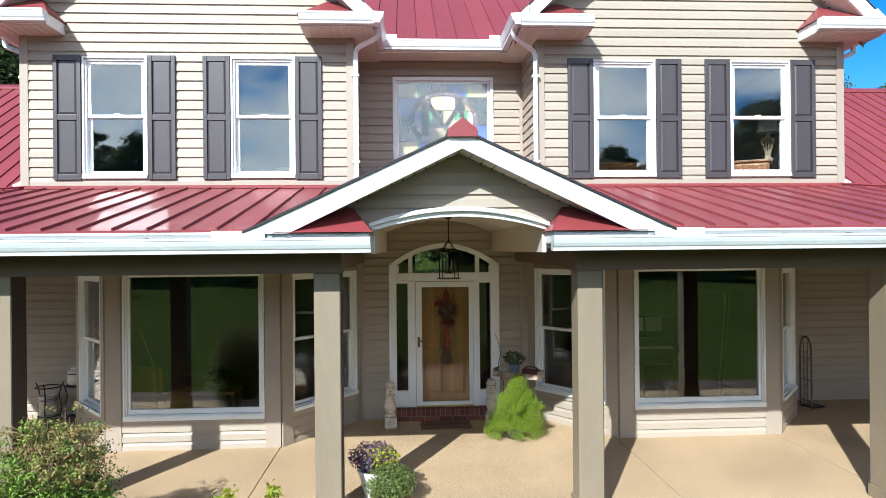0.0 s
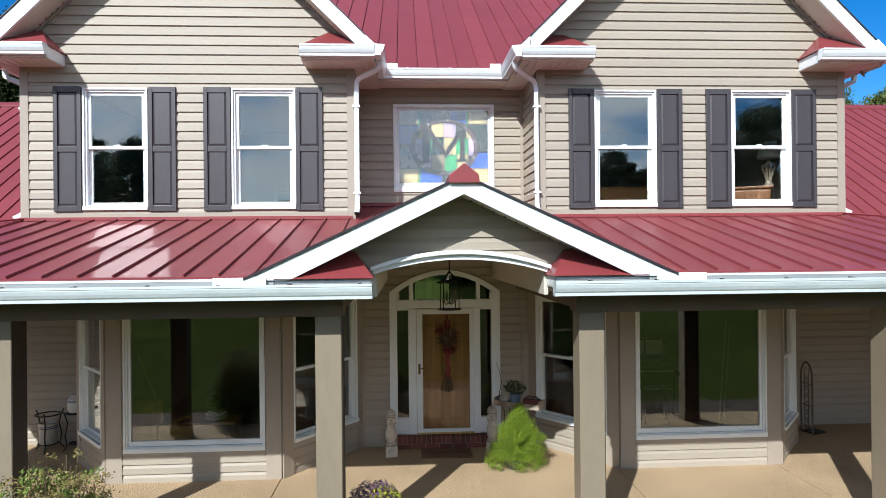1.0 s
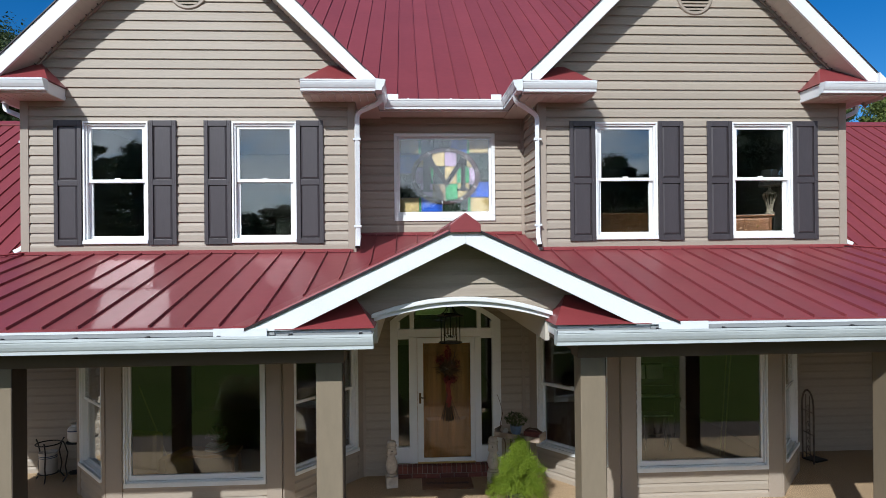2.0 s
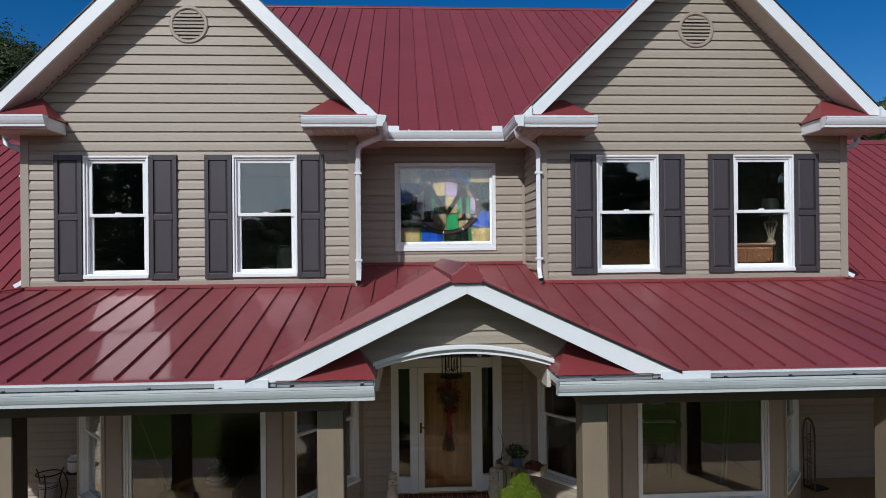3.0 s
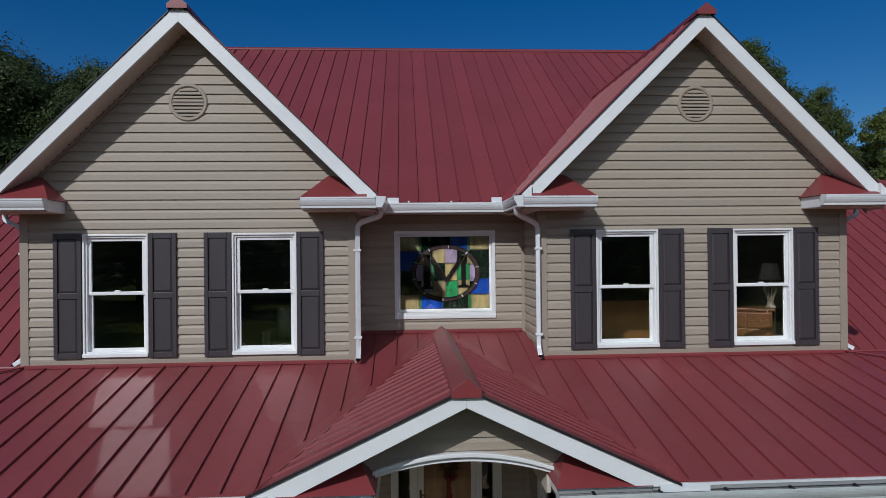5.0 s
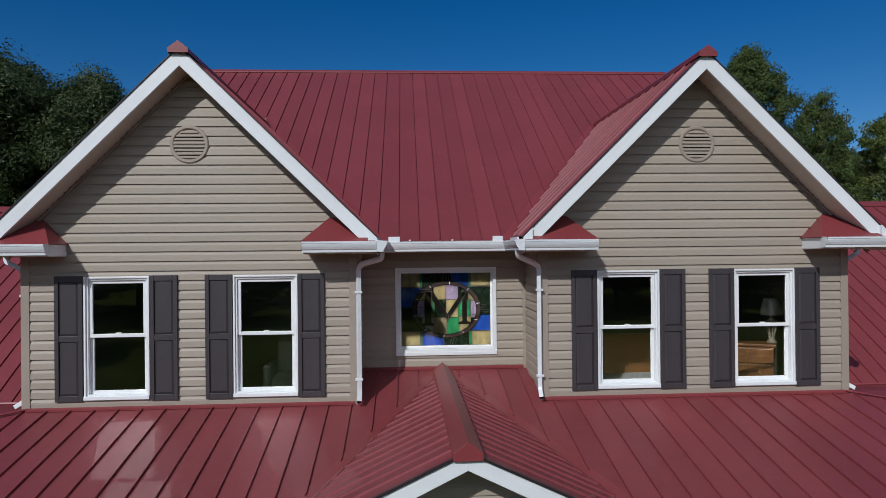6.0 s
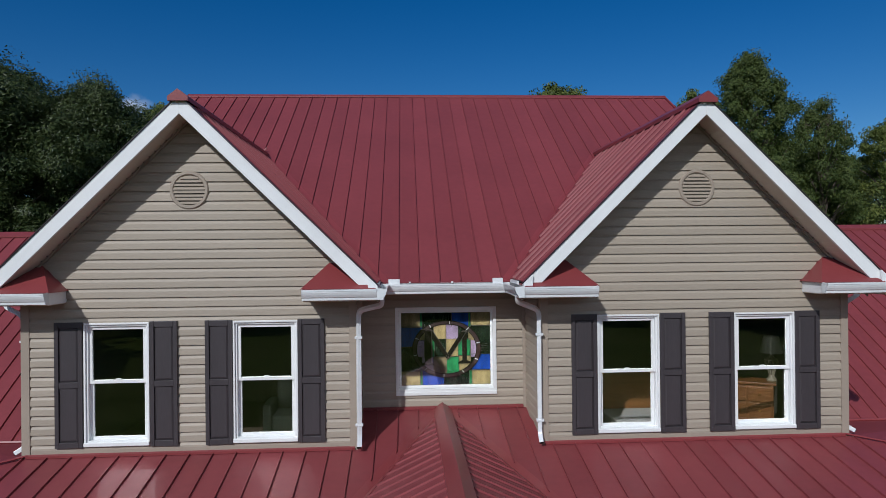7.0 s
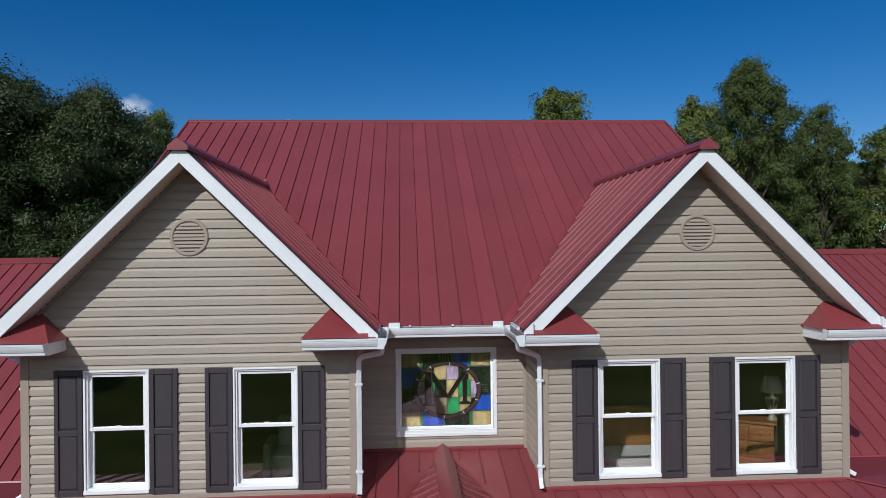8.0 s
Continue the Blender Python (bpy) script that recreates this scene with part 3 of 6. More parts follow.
for a, b in ((-7.49, ENTRY_X - 1.686), (ENTRY_X + 1.686, 10.6)):
    part("drip_edge", Geo().box(a, b, PORCH_EAVE - 0.012, PORCH_EAVE + 0.02, porch_z(PORCH_EAVE) - 0.078, porch_z(PORCH_EAVE) - 0.042), DRIP_ALU, porch_roof, "grey drip edge")
    part("drip_flange", Geo().box(a, b, PORCH_EAVE - 0.016, PORCH_EAVE + 0.02, porch_z(PORCH_EAVE) - 0.0415, porch_z(PORCH_EAVE) - 0.021), ALU, porch_roof, "white flange of the drip edge")

# wing roofs beside the two fronts, and the saddles that join them to the porch roof
WING_EAVE, WING_RIDGE = (1.75, 3.13), (7.22, 6.54)
wl = math.hypot(WING_RIDGE[0] - WING_EAVE[0], WING_RIDGE[1] - WING_EAVE[1])
for nm, xs in (("roof_wing_west", [-4.98 - PANEL * (i + 1) for i in range(24)]), ("roof_wing_east", [6.085 + PANEL * i for i in range(24)])):
    r = roof(nm, "red standing seam metal roof of a side wing")
    for x in xs:
        roof_panel(r, (x, *WING_EAVE), (1, 0, 0), (0, WING_RIDGE[0] - WING_EAVE[0], WING_RIDGE[1] - WING_EAVE[1]), PANEL, wl, wl)
    a, b = min(xs), max(xs) + PANEL
    part("back_slope", Geo().prism([(7.22, 6.54), (12.5, 3.13), (12.5, 3.09), (7.22, 6.50)], a, b, 'x'), RED, r)
    part("ridge_cap", Geo().prism([(7.07, 6.465), (7.07, 6.505), (7.22, 6.60), (7.37, 6.505), (7.37, 6.465), (7.22, 6.55)], a, b, 'x'), RED_TRIM, r)
    c, s = (-4.93, -1) if "west" in nm else (6.03, 1)
    reach = 2.55 if s < 0 else 4.6
    far = c + s * reach
    yf = -0.02 - 0.56 * reach
    v = [(c, -0.02, 3.43), (far, yf, porch_z(yf)), (far, 1.8, 3.12), (c, 1.8, 3.12)]
    part("saddle", Geo().add(v + [(p[0], p[1], p[2] - 0.03) for p in v], [(0, 1, 2, 3), (7, 6, 5, 4), (0, 4, 5, 1), (1, 5, 6, 2), (2, 6, 7, 3), (3, 7, 4, 0)]), RED_TRIM, r, "flat red metal saddle")
    part("saddle_seam", Geo().sweep([(c - s * 0.1, 0.03, 3.47), (far, yf, porch_z(yf) + 0.02)], 0.03, 6, 0.5), RED_TRIM, r)
    part("eave_seam", Geo().sweep([(c, 1.74, 3.15), (far, 1.74, 3.15)], 0.025, 6), RED_TRIM, r)

# entry gable over the porch steps
entry_roof = roof("roof_entry", "small red standing seam metal gable roof over the entry")
ze = ENTRY_TOP - ENTRY_HALF * ENTRY_SLOPE
sl = math.hypot(ENTRY_HALF, ENTRY_HALF * ENTRY_SLOPE)
y = -2.96
while y < 1.0:
    w = min(PANEL * 0.75, 1.05 - y)
    # each pan stops where the porch roof rises to meet it
    d0, d1 = [max(0.0, min(ENTRY_HALF, (ENTRY_TOP - porch_z(yy) + 0.01) / ENTRY_SLOPE)) for yy in (y, y + w)]
    b0, b1 = sl * (1 - d0 / ENTRY_HALF), sl * (1 - d1 / ENTRY_HALF)
    roof_panel(entry_roof, (ENTRY_X - ENTRY_HALF, y + w, ze), (0, -1, 0), (ENTRY_HALF, 0, ENTRY_HALF * ENTRY_SLOPE), w, sl, sl, b1, b0, (0.012, 0.020, 0.6), 0.10 if b1 > 0 else 0.0)
    roof_panel(entry_roof, (ENTRY_X + ENTRY_HALF, y, ze), (0, 1, 0), (-ENTRY_HALF, 0, ENTRY_HALF * ENTRY_SLOPE), w, sl, sl, b0, b1, (0.012, 0.020, 0.6) if y > -2.9 else None, 0.10 if b0 > 0 else 0.0)
    y += PANEL * 0.75
for s in (-1, 1):
    v = []
    for y in (-2.93, 1.06):
        reach = (ENTRY_TOP - porch_z(y)) / ENTRY_SLOPE
        for dz in (0.007, -0.01):
            v += [(ENTRY_X + s * (reach + 0.14), y, porch_z(y) + dz), (ENTRY_X + s * reach, y, porch_z(y) + dz), (ENTRY_X + s * (reach - 0.06), y, porch_z(y) + 0.06 * ENTRY_SLOPE + dz)]
    part("valley_flashing", Geo().add(v, [(0, 1, 7, 6), (1, 2, 8, 7), (3, 9, 10, 4), (4, 10, 11, 5), (0, 6, 9, 3), (2, 5, 11, 8), (0, 3, 4, 1), (1, 4, 5, 2), (6, 7, 10, 9), (7, 8, 11, 10)]), RED_TRIM, entry_roof, "red metal valley flashing")
c = 0.135
part("ridge_cap", Geo().prism([(ENTRY_X - c, 3.595), (ENTRY_X + c, 3.595), (ENTRY_X + c, 3.665), (ENTRY_X, 3.77), (ENTRY_X - c, 3.665)], -3.01, 1.08), RED_TRIM, entry_roof, bevel=0.005)
for s in (-1, 1):
    e, t0 = ENTRY_HALF + 0.0, 3.652
    part("rake_board", Geo().prism([(ENTRY_X, t0), (ENTRY_X + s * e, t0 - e * ENTRY_SLOPE), (ENTRY_X + s * (e - 0.02), 2.748), (ENTRY_X + s * 1.547, 2.748), (ENTRY_X, 3.497)], -2.965, -2.93), WHITE, entry_roof,
         "white rake board", bevel=0.004)
    part("drip_edge", Geo().prism([(ENTRY_X, t0 + 0.022), (ENTRY_X + s * e, t0 + 0.022 - e * ENTRY_SLOPE), (ENTRY_X + s * e, t0 - e * ENTRY_SLOPE), (ENTRY_X, t0)], -2.985, -2.94), DARK_EDGE, entry_roof, "drip edge coloured dark as the shadowed roof edge")
    for i in range(14):
        a, b = 1.5 * i / 14 + 0.005, 1.5 * (i + 1) / 14 - 0.005
        part("soffit_panel", Geo().prism([(ENTRY_X + s * a, 3.53 - a * 0.475), (ENTRY_X + s * b, 3.53 - b * 0.475), (ENTRY_X + s * b, 3.515 - b * 0.475), (ENTRY_X + s * a, 3.515 - a * 0.475)], -2.929, -2.53), SOFFIT, entry_roof)
        c = ENTRY_X + s * b
        # small black block for the shadow in the joint, as on the gables
        part("soffit_slot", Geo().prism([(c - 0.005, 3.516 - b * 0.475), (c + 0.005, 3.516 - b * 0.475), (c + 0.005, 3.504 - b * 0.475), (c - 0.005, 3.504 - b * 0.475)], -2.585, -2.55), BLACK, entry_roof)

ARCH = (-0.33, 1.34)
# courses at 2.87 + n * COURSE; below 2.93 the wall stops at the arch on both sides
FLANK = 1.25
wall_entry = whole("wall_entry_gable", Geo().prism([(ENTRY_X - FLANK, 2.93), (ENTRY_X + FLANK, 2.93), (ENTRY_X, 3.53)], -2.53, -2.45), SIDING, "small gable wall of beige lapped siding over the arch", "wall", "structure")


def entry_half(z):
    return max(0.01, (3.56 - z) / 0.475)


for i in range(6):
    row = 2.87 + COURSE * i
    z0, z1 = max(row, 2.93), min(row + COURSE, 3.53)
    if z1 > z0:
        ha, hb = entry_half(z0), entry_half(z1)
        part("siding_board", board_mesh(ENTRY_X - ha, ENTRY_X + ha, ENTRY_X - hb, ENTRY_X + hb, z0, z1, row), SIDING, wall_entry, at=pose(0, -2.53, 0))
for s in (-1, 1):
    core = Geo()
    for row, cuts in ((2.74, (2.78, 2.80, 2.825, 2.845, 2.87)), (2.87, (2.87, 2.90, 2.93))):
        g = Geo()
        for z0, z1 in zip(cuts, cuts[1:]):
            near = (ARCH[1] - ARCH[0]) / 2 * math.sqrt(max(0.0, 1 - (z0 - 2.775) / 0.132))
            a, b = sorted((ENTRY_X + s * near, ENTRY_X + s * FLANK))
            m = board_mesh(a, b, a, b, z0, z1, row)
            g.add(m.v, m.f)
            core.box(a, b, -2.53, -2.45, z0, z1)
        part("siding_board", g, SIDING, wall_entry, at=pose(0, -2.532, 0))
    part("flank", core, SIDING, wall_entry)
for xi, xo in ((-0.335, -1.18), (1.335, 2.19)):
    eave_return(xi, xo, -2.902, 2.758, 0.242, 0.372, 0.11, 0.17, True, 0.5)

# arched fascia and vaulted ceiling over the entry


def arc(x0, x1, z_end, z_mid, n=16):
    out = []
    for i in range(n + 1):
        f = i / n
        out.append((x0 + (x1 - x0) * f, z_end + (z_mid - z_end) * (1 - (2 * f - 1) ** 2)))
    return out


low, high = arc(*ARCH, 2.775, 2.907), arc(*ARCH, 2.836, 2.985)
arch = thing("arch_fascia", "white arched fascia board over the porch entry", "fascia", kind="structure")
part("board", Geo().prism(low + high[::-1], -2.60, -2.52), WHITE, arch, bevel=0.004)
part("moulding", Geo().prism(arc(ARCH[0] - 0.02, ARCH[1] + 0.02, 2.808, 2.958) + arc(ARCH[0] - 0.02, ARCH[1] + 0.02, 2.848, 3.0)[::-1], -2.645, -2.60), WHITE, arch, bevel=0.008)
vault = arc(-0.30, 1.31, 2.86, 3.04)
g = Geo()
n = len(vault)
for (a, za), (b, zb) in zip(vault, vault[1:]):
    g.add([(a, -2.52, za), (b, -2.52, zb), (b, 1.28, zb), (a, 1.28, za), (a, -2.52, za + 0.03), (b, -2.52, zb + 0.03), (b, 1.28, zb + 0.03), (a, 1.28, za + 0.03)],
          [(3, 2, 1, 0), (4, 5, 6, 7), (0, 1, 5, 4), (2, 3, 7, 6)])
ceiling_vault = whole("ceiling_vault", g, SOFFIT, "arched beige vinyl ceiling over the entry", "ceiling", "structure")
whole("vault_side_left", Geo().box(-0.34, -0.30, -2.52, 1.28, 2.56, 2.90), SOFFIT, "beige side panel under the arched ceiling", "panel", "structure")
whole("vault_side_right", Geo().box(1.31, 1.35, -2.52, 1.28, 2.56, 2.90), SOFFIT, "beige side panel under the arched ceiling", "panel", "structure")
# ceiling out of sight, kept dark so the porch walls stay dim
whole("ceiling_porch_west", Geo().box(-7.45, -0.342, -2.84, 1.84, 2.60, 2.64), CEILING_BROWN, "flat unseen porch ceiling darkened to cut bounced light", "ceiling", "structure")
whole("ceiling_porch_east", Geo().box(1.352, 10.6, -2.84, 1.84, 2.60, 2.64), CEILING_BROWN, "flat unseen porch ceiling darkened to cut bounced light", "ceiling", "structure")
whole("fascia_porch_west", Geo().box(-7.47, -0.335, -2.90, -2.845, 2.585, 2.735), WHITE, "white porch fascia board", "fascia", "structure")
whole("fascia_porch_east", Geo().box(1.335, 10.6, -2.90, -2.845, 2.585, 2.735), WHITE, "white porch fascia board", "fascia", "structure")


# ---- porch posts and beams ----
POST_Y = (-2.50, -2.254)
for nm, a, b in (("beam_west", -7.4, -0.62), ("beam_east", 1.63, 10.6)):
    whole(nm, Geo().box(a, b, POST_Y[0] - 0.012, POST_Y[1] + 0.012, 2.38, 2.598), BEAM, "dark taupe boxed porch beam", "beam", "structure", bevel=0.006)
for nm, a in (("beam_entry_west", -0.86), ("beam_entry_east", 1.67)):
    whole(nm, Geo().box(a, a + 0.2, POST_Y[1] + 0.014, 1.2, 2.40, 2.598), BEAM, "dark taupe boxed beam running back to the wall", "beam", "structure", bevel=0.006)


def porch_post(xc):
    p = thing("porch_post", "square taupe boxed porch post", "post", pose(xc, (POST_Y[0] + POST_Y[1]) / 2, 0), "porch posts")
    part("shaft", Geo().box(-0.123, 0.123, -0.123, 0.123, 0.13, 2.378), POST, p, bevel=0.006)
    part("base", Geo().box(-0.138, 0.138, -0.138, 0.138, 0.0, 0.129), POST, p, bevel=0.006)
    return p


for xc in (-0.765, 1.78, -3.80, 4.905, -7.2, 7.95):
    post = porch_post(xc)
    # thin dark boards paint the shade on the post's unlit faces
    part("side_board", Geo().box(0.1235, 0.130, -0.118, 0.118, 0.135, 2.376), SHADE_BROWN, post, "thin dark brown board painting the shade on the post side")
    part("back_board", Geo().box(-0.118, 0.118, 0.1235, 0.130, 0.135, 2.376), SHADE_BROWN, post, "thin dark brown board painting the shade on the post back")

# ---- ground ----
ground = whole("ground", Geo().add([(-3000, -3000, -0.22), (3000, -3000, -0.22), (3000, 3000, -0.22), (-3000, 3000, -0.22)], [(0, 1, 2, 3)]), GRASS, "mown green lawn that reaches the distant trees", "lawn", "structure")
whole("flower_bed", Geo().box(-9.5, 11, -4.4, -2.80, -0.30, -0.17), SOIL, "dark mulched flower bed in front of the porch", "flower bed", "structure", bevel=0.03)
porch_floor = thing("porch_floor", "tan exposed aggregate concrete porch floor", "floor", kind="structure")
edges = [-9.0, -3.93, -1.69, 2.83, 5.05, 10.6]
for a, b in zip(edges, edges[1:]):
    part("slab", Geo().box(a + 0.005, b - 0.005, -2.78, 1.95, -0.22, 0.0), CONCRETE, porch_floor, bevel=0.006)


# ---- ground floor walls: two bays, the door wall and the wing walls ----
PORCH_TOP = 2.598
LOW_PHASE = -0.013


def flat_wall(name, p, q, holes=(), corners=None, top=PORCH_TOP, label="ground floor wall of beige lapped vinyl siding", band=None):
    """A wall from p to q (left to right as seen from the front), with windows as (x0, x1, z0, z1) along it."""
    p, q = Vector((*p, 0)), Vector((*q, 0))
    w = (q - p).length
    at = Matrix.Translation(p) @ Matrix.Rotation(math.atan2(q.y - p.y, q.x - p.x), 4, 'Z')
    ob = whole(name, wall_core(0, w, 0.0, top, holes, 0.14), SIDING, label, "wall", "structure", at=at)
    if corners:
        left, right = corners
        for a, b in ((0.0, left), (w - right, w)):
            trim(ob, "corner_board", Geo().box(a, b, -0.033, 0.0, 0.0, top))
    left, right = corners or (0.0, 0.0)
    siding(ob, left, w - right, 0.0, top, holes, LOW_PHASE)
    return ob, w


BAYS = {"left": ((-4.76, 0.95), (-3.93, -0.03), (-1.68, -0.03), (-0.71, 1.27)), "right": ((1.89, 1.27), (2.87, -0.03), (5.12, -0.03), (5.95, 0.95))}
PICTURE_Z = (0.39, 2.345)
SIDE_Z = (0.43, 2.29)
bay_windows = []
for side, (a, b, c, d) in BAYS.items():
    x0, x1 = (0.22, 2.04) if side == "left" else (0.215, 2.05)
    ob, w = flat_wall("wall_bay_front_" + side, b, c, [(x0, x1, *PICTURE_Z)], (0.20, 0.20))
    bay_windows.append((ob, "picture", x0, x1, PICTURE_Z))
    trim(ob, "apron_band", Geo().box(x0, x1, -0.024, 0.0, 0.31, 0.389))
    for nm, p, q in (("wall_bay_west_", a, b), ("wall_bay_east_", c, d)):
        w = (Vector(q) - Vector(p)).length
        near = (nm == "wall_bay_west_") == (side == "right")      # the long cheek beside the entry
        x0, x1 = {(True, "wall_bay_east_"): (0.19, 1.49), (True, "wall_bay_west_"): (0.15, 1.44)}.get((near, nm), (0.145, w - 0.13))
        ob, w = flat_wall(nm + side, p, q, [(x0, x1, *SIDE_Z)], (x0 - 0.002, w - x1 - 0.002))
        bay_windows.append((ob, "hung", x0, x1, SIDE_Z))
DOOR_Y = 1.27
DOOR = (-0.28, 1.42, 0.18, 2.69)
ob, w = flat_wall("wall_door", (-0.80, DOOR_Y), (2.0, DOOR_Y), [(DOOR[0] + 0.80, DOOR[1] + 0.80, DOOR[2], 2.36)] + [(1.37 - hw, 1.37 + hw, p, q) for hw, p, q in ((0.77, 2.36, 2.42), (0.66, 2.42, 2.49), (0.534, 2.49, 2.56), (0.39, 2.56, 2.62))], None, 3.10)
wall_door = ob
for a in (-0.03 + 0.12, 2.55):
    trim(wall_door, "corner_bead", Geo().box(a, a + 0.05, -0.040, 0.0, 0.0, 2.6))
flat_wall("wall_wing_west", (-9.0, 1.85), (-4.76, 1.85), (), None)
flat_wall("wall_wing_east", (5.95, 1.85), (10.6, 1.85), (), None)
# unseen end walls, added to block light from both sides of the porch
flat_wall("wall_porch_end_west", (-8.95, -2.5), (-8.95, 1.848), (), None, label="unseen beige sided wall added to keep side light off the porch")
flat_wall("wall_porch_end_east", (9.2, 1.848), (9.2, -2.5), (), None, label="unseen beige sided wall added to keep side light off the porch")
for nm, xx in (("wall_return_west", -4.76), ("wall_return_east", 5.81)):
    whole(nm, Geo().box(xx, xx + 0.14, 0.955, 1.845, 0, 2.598), SIDING, "short beige return wall beside the bay", "wall", "structure")


# ---- windows ----
def frame_geo(w, h, b, y0, y1, sill=None):
    s = b if sill is None else sill
    g = Geo()
    g.box(0, b, y0, y1, s, h - b).box(w - b, w, y0, y1, s, h - b)
    return g.box(0, w, y0, y1, h - b, h).box(0, w, y0, y1, 0, s)


def pane(parent, x0, x1, y, z0, z1):
    ob = part("pane", Geo().box(x0, x1, y, y + 0.005, z0, z1).box(x0, x1, y + 0.014, y + 0.019, z0, z1), GLASS, parent, "clear double glazing")
    return ob


def hung_window(name, at, w, h, label):
    win = thing(name, label, "window", at, kind="structure")
    part("flange", frame_geo(w, h, 0.024, -0.036, 0.02, 0.034), WHITE, win, "white vinyl frame", bevel=0.004)
    gg = frame_geo(w - 0.05, h - 0.062, 0.024, -0.012, 0.10, 0.030)
    part("frame", Geo().add([(p[0] + 0.025, p[1], p[2] + 0.036) for p in gg.v], gg.f), WHITE, win, "white vinyl frame", bevel=0.004)
    part("sill", Geo().box(0.0, w, -0.06, -0.035, 0.0, 0.05), WHITE, win, bevel=0.008)
    m = h * 0.515
    for nm, y, z0, z1 in (("upper_sash", 0.015, m - 0.02, h - 0.05), ("lower_sash", 0.052, 0.062, m + 0.022)):
        iw, ih = w - 0.10, z1 - z0
        g = Geo()
        for v, f in [(frame_geo(iw, ih, 0.042, y, y + 0.034).v, frame_geo(iw, ih, 0.042, y, y + 0.034).f)]:
            g.add([(p[0] + 0.05, p[1], p[2] + z0) for p in v], f)
        s = part(nm, g, WHITE, win, "white sash", bevel=0.004)
        pane(s, 0.09, w - 0.09, y + 0.010, z0 + 0.04, z1 - 0.04)
    part("sash_lock", Geo().box(w / 2 - 0.035, w / 2 + 0.035, 0.02, 0.05, m + 0.022, m + 0.04), WHITE, win, bevel=0.004)
    return win


def picture_window(name, at, w, h, label):
    win = thing(name, label, "window", at, kind="structure")
    part("flange", frame_geo(w, h, 0.022, -0.036, 0.02, 0.045), WHITE, win, "white vinyl frame", bevel=0.004)
    gg = frame_geo(w - 0.046, h - 0.07, 0.022, -0.012, 0.10, 0.030)
    part("casing", Geo().add([(p[0] + 0.023, p[1], p[2] + 0.046) for p in gg.v], gg.f), WHITE, win, "white vinyl casing", bevel=0.004)
    g = frame_geo(w - 0.092, h - 0.123, 0.034, 0.012, 0.06, 0.065)
    part("sash", Geo().add([(p[0] + 0.046, p[1], p[2] + 0.077) for p in g.v], g.f), WHITE, win, bevel=0.006)
    part("sill", Geo().box(0.0, w, -0.044, -0.0365, 0.0, 0.06), WHITE, win, bevel=0.003)
    pane(win, 0.078, w - 0.078, 0.03, 0.135, h - 0.078)
    return win


n = 1
for a, b in UPPER_WINDOWS:
    hung_window("window_%d" % n, pose(a, 0, WIN_Z[0]), b - a, WIN_Z[1] - WIN_Z[0], "white double-hung sash window between charcoal shutters")
    n += 1
for ob, kind, x0, x1, (z0, z1) in bay_windows:
    at = ob.matrix_basis @ pose(x0, 0, z0)
    if kind == "picture":
        picture_window("window_%d" % n, at, x1 - x0, z1 - z0, "large white-framed picture window in the bay under the porch")
    else:
        hung_window("window_%d" % n, at, x1 - x0, z1 - z0, "white double-hung window in the angled side of the bay")
    n += 1

x0, x1, z0, z1 = BACK_WINDOW
picture_window("window_%d" % n, pose(x1, 13.9, z0, 0, 0, 180), x1 - x0, z1 - z0, "white-framed back window at the far end of the hall")

for ob in [o for o in scene.objects if o.name.startswith("pane") and o.type == 'MESH']:
    ob.visible_shadow = False


# ---- rooms behind the glass ----
def room(name, outline, z0, z1, open_edges, paint=None, boards=None):
    """A plain room, dim by its default paint: floor, ceiling and the walls along those edges of the outline that are
    not open.
    """
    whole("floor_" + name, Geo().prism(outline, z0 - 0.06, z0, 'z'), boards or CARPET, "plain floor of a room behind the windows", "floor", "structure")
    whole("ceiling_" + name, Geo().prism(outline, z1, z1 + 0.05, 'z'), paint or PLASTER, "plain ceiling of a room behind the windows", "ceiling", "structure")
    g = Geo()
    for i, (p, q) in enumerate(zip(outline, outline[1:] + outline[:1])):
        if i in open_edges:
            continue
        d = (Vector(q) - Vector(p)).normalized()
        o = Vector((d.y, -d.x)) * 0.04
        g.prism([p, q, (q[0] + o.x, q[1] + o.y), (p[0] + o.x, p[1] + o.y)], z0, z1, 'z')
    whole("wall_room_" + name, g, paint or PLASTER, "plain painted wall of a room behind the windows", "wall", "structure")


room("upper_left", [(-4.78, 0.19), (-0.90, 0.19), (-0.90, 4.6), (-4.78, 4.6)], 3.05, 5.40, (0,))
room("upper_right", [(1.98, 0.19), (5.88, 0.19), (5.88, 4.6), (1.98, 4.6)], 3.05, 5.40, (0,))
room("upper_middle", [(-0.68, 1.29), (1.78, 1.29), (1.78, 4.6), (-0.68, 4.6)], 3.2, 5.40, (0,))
room("lower_left", [(-3.88, 0.14), (-1.74, 0.14), (-0.90, 1.35), (-0.90, 5.5), (-4.55, 5.5), (-4.55, 1.0)], 0.05, 2.55, (0, 1, 5), PLASTER_LIGHT, OAK_FLOOR)
room("lower_right", [(2.93, 0.14), (5.07, 0.14), (5.80, 1.0), (5.80, 5.5), (2.08, 5.5), (2.08, 1.35)], 0.05, 2.55, (0, 1, 5), PLASTER_LIGHT, OAK_FLOOR)
room("hall", [(-0.75, 1.42), (1.95, 1.42), (1.95, 13.69), (-0.75, 13.69)], 0.18, 3.0, (0, 2))


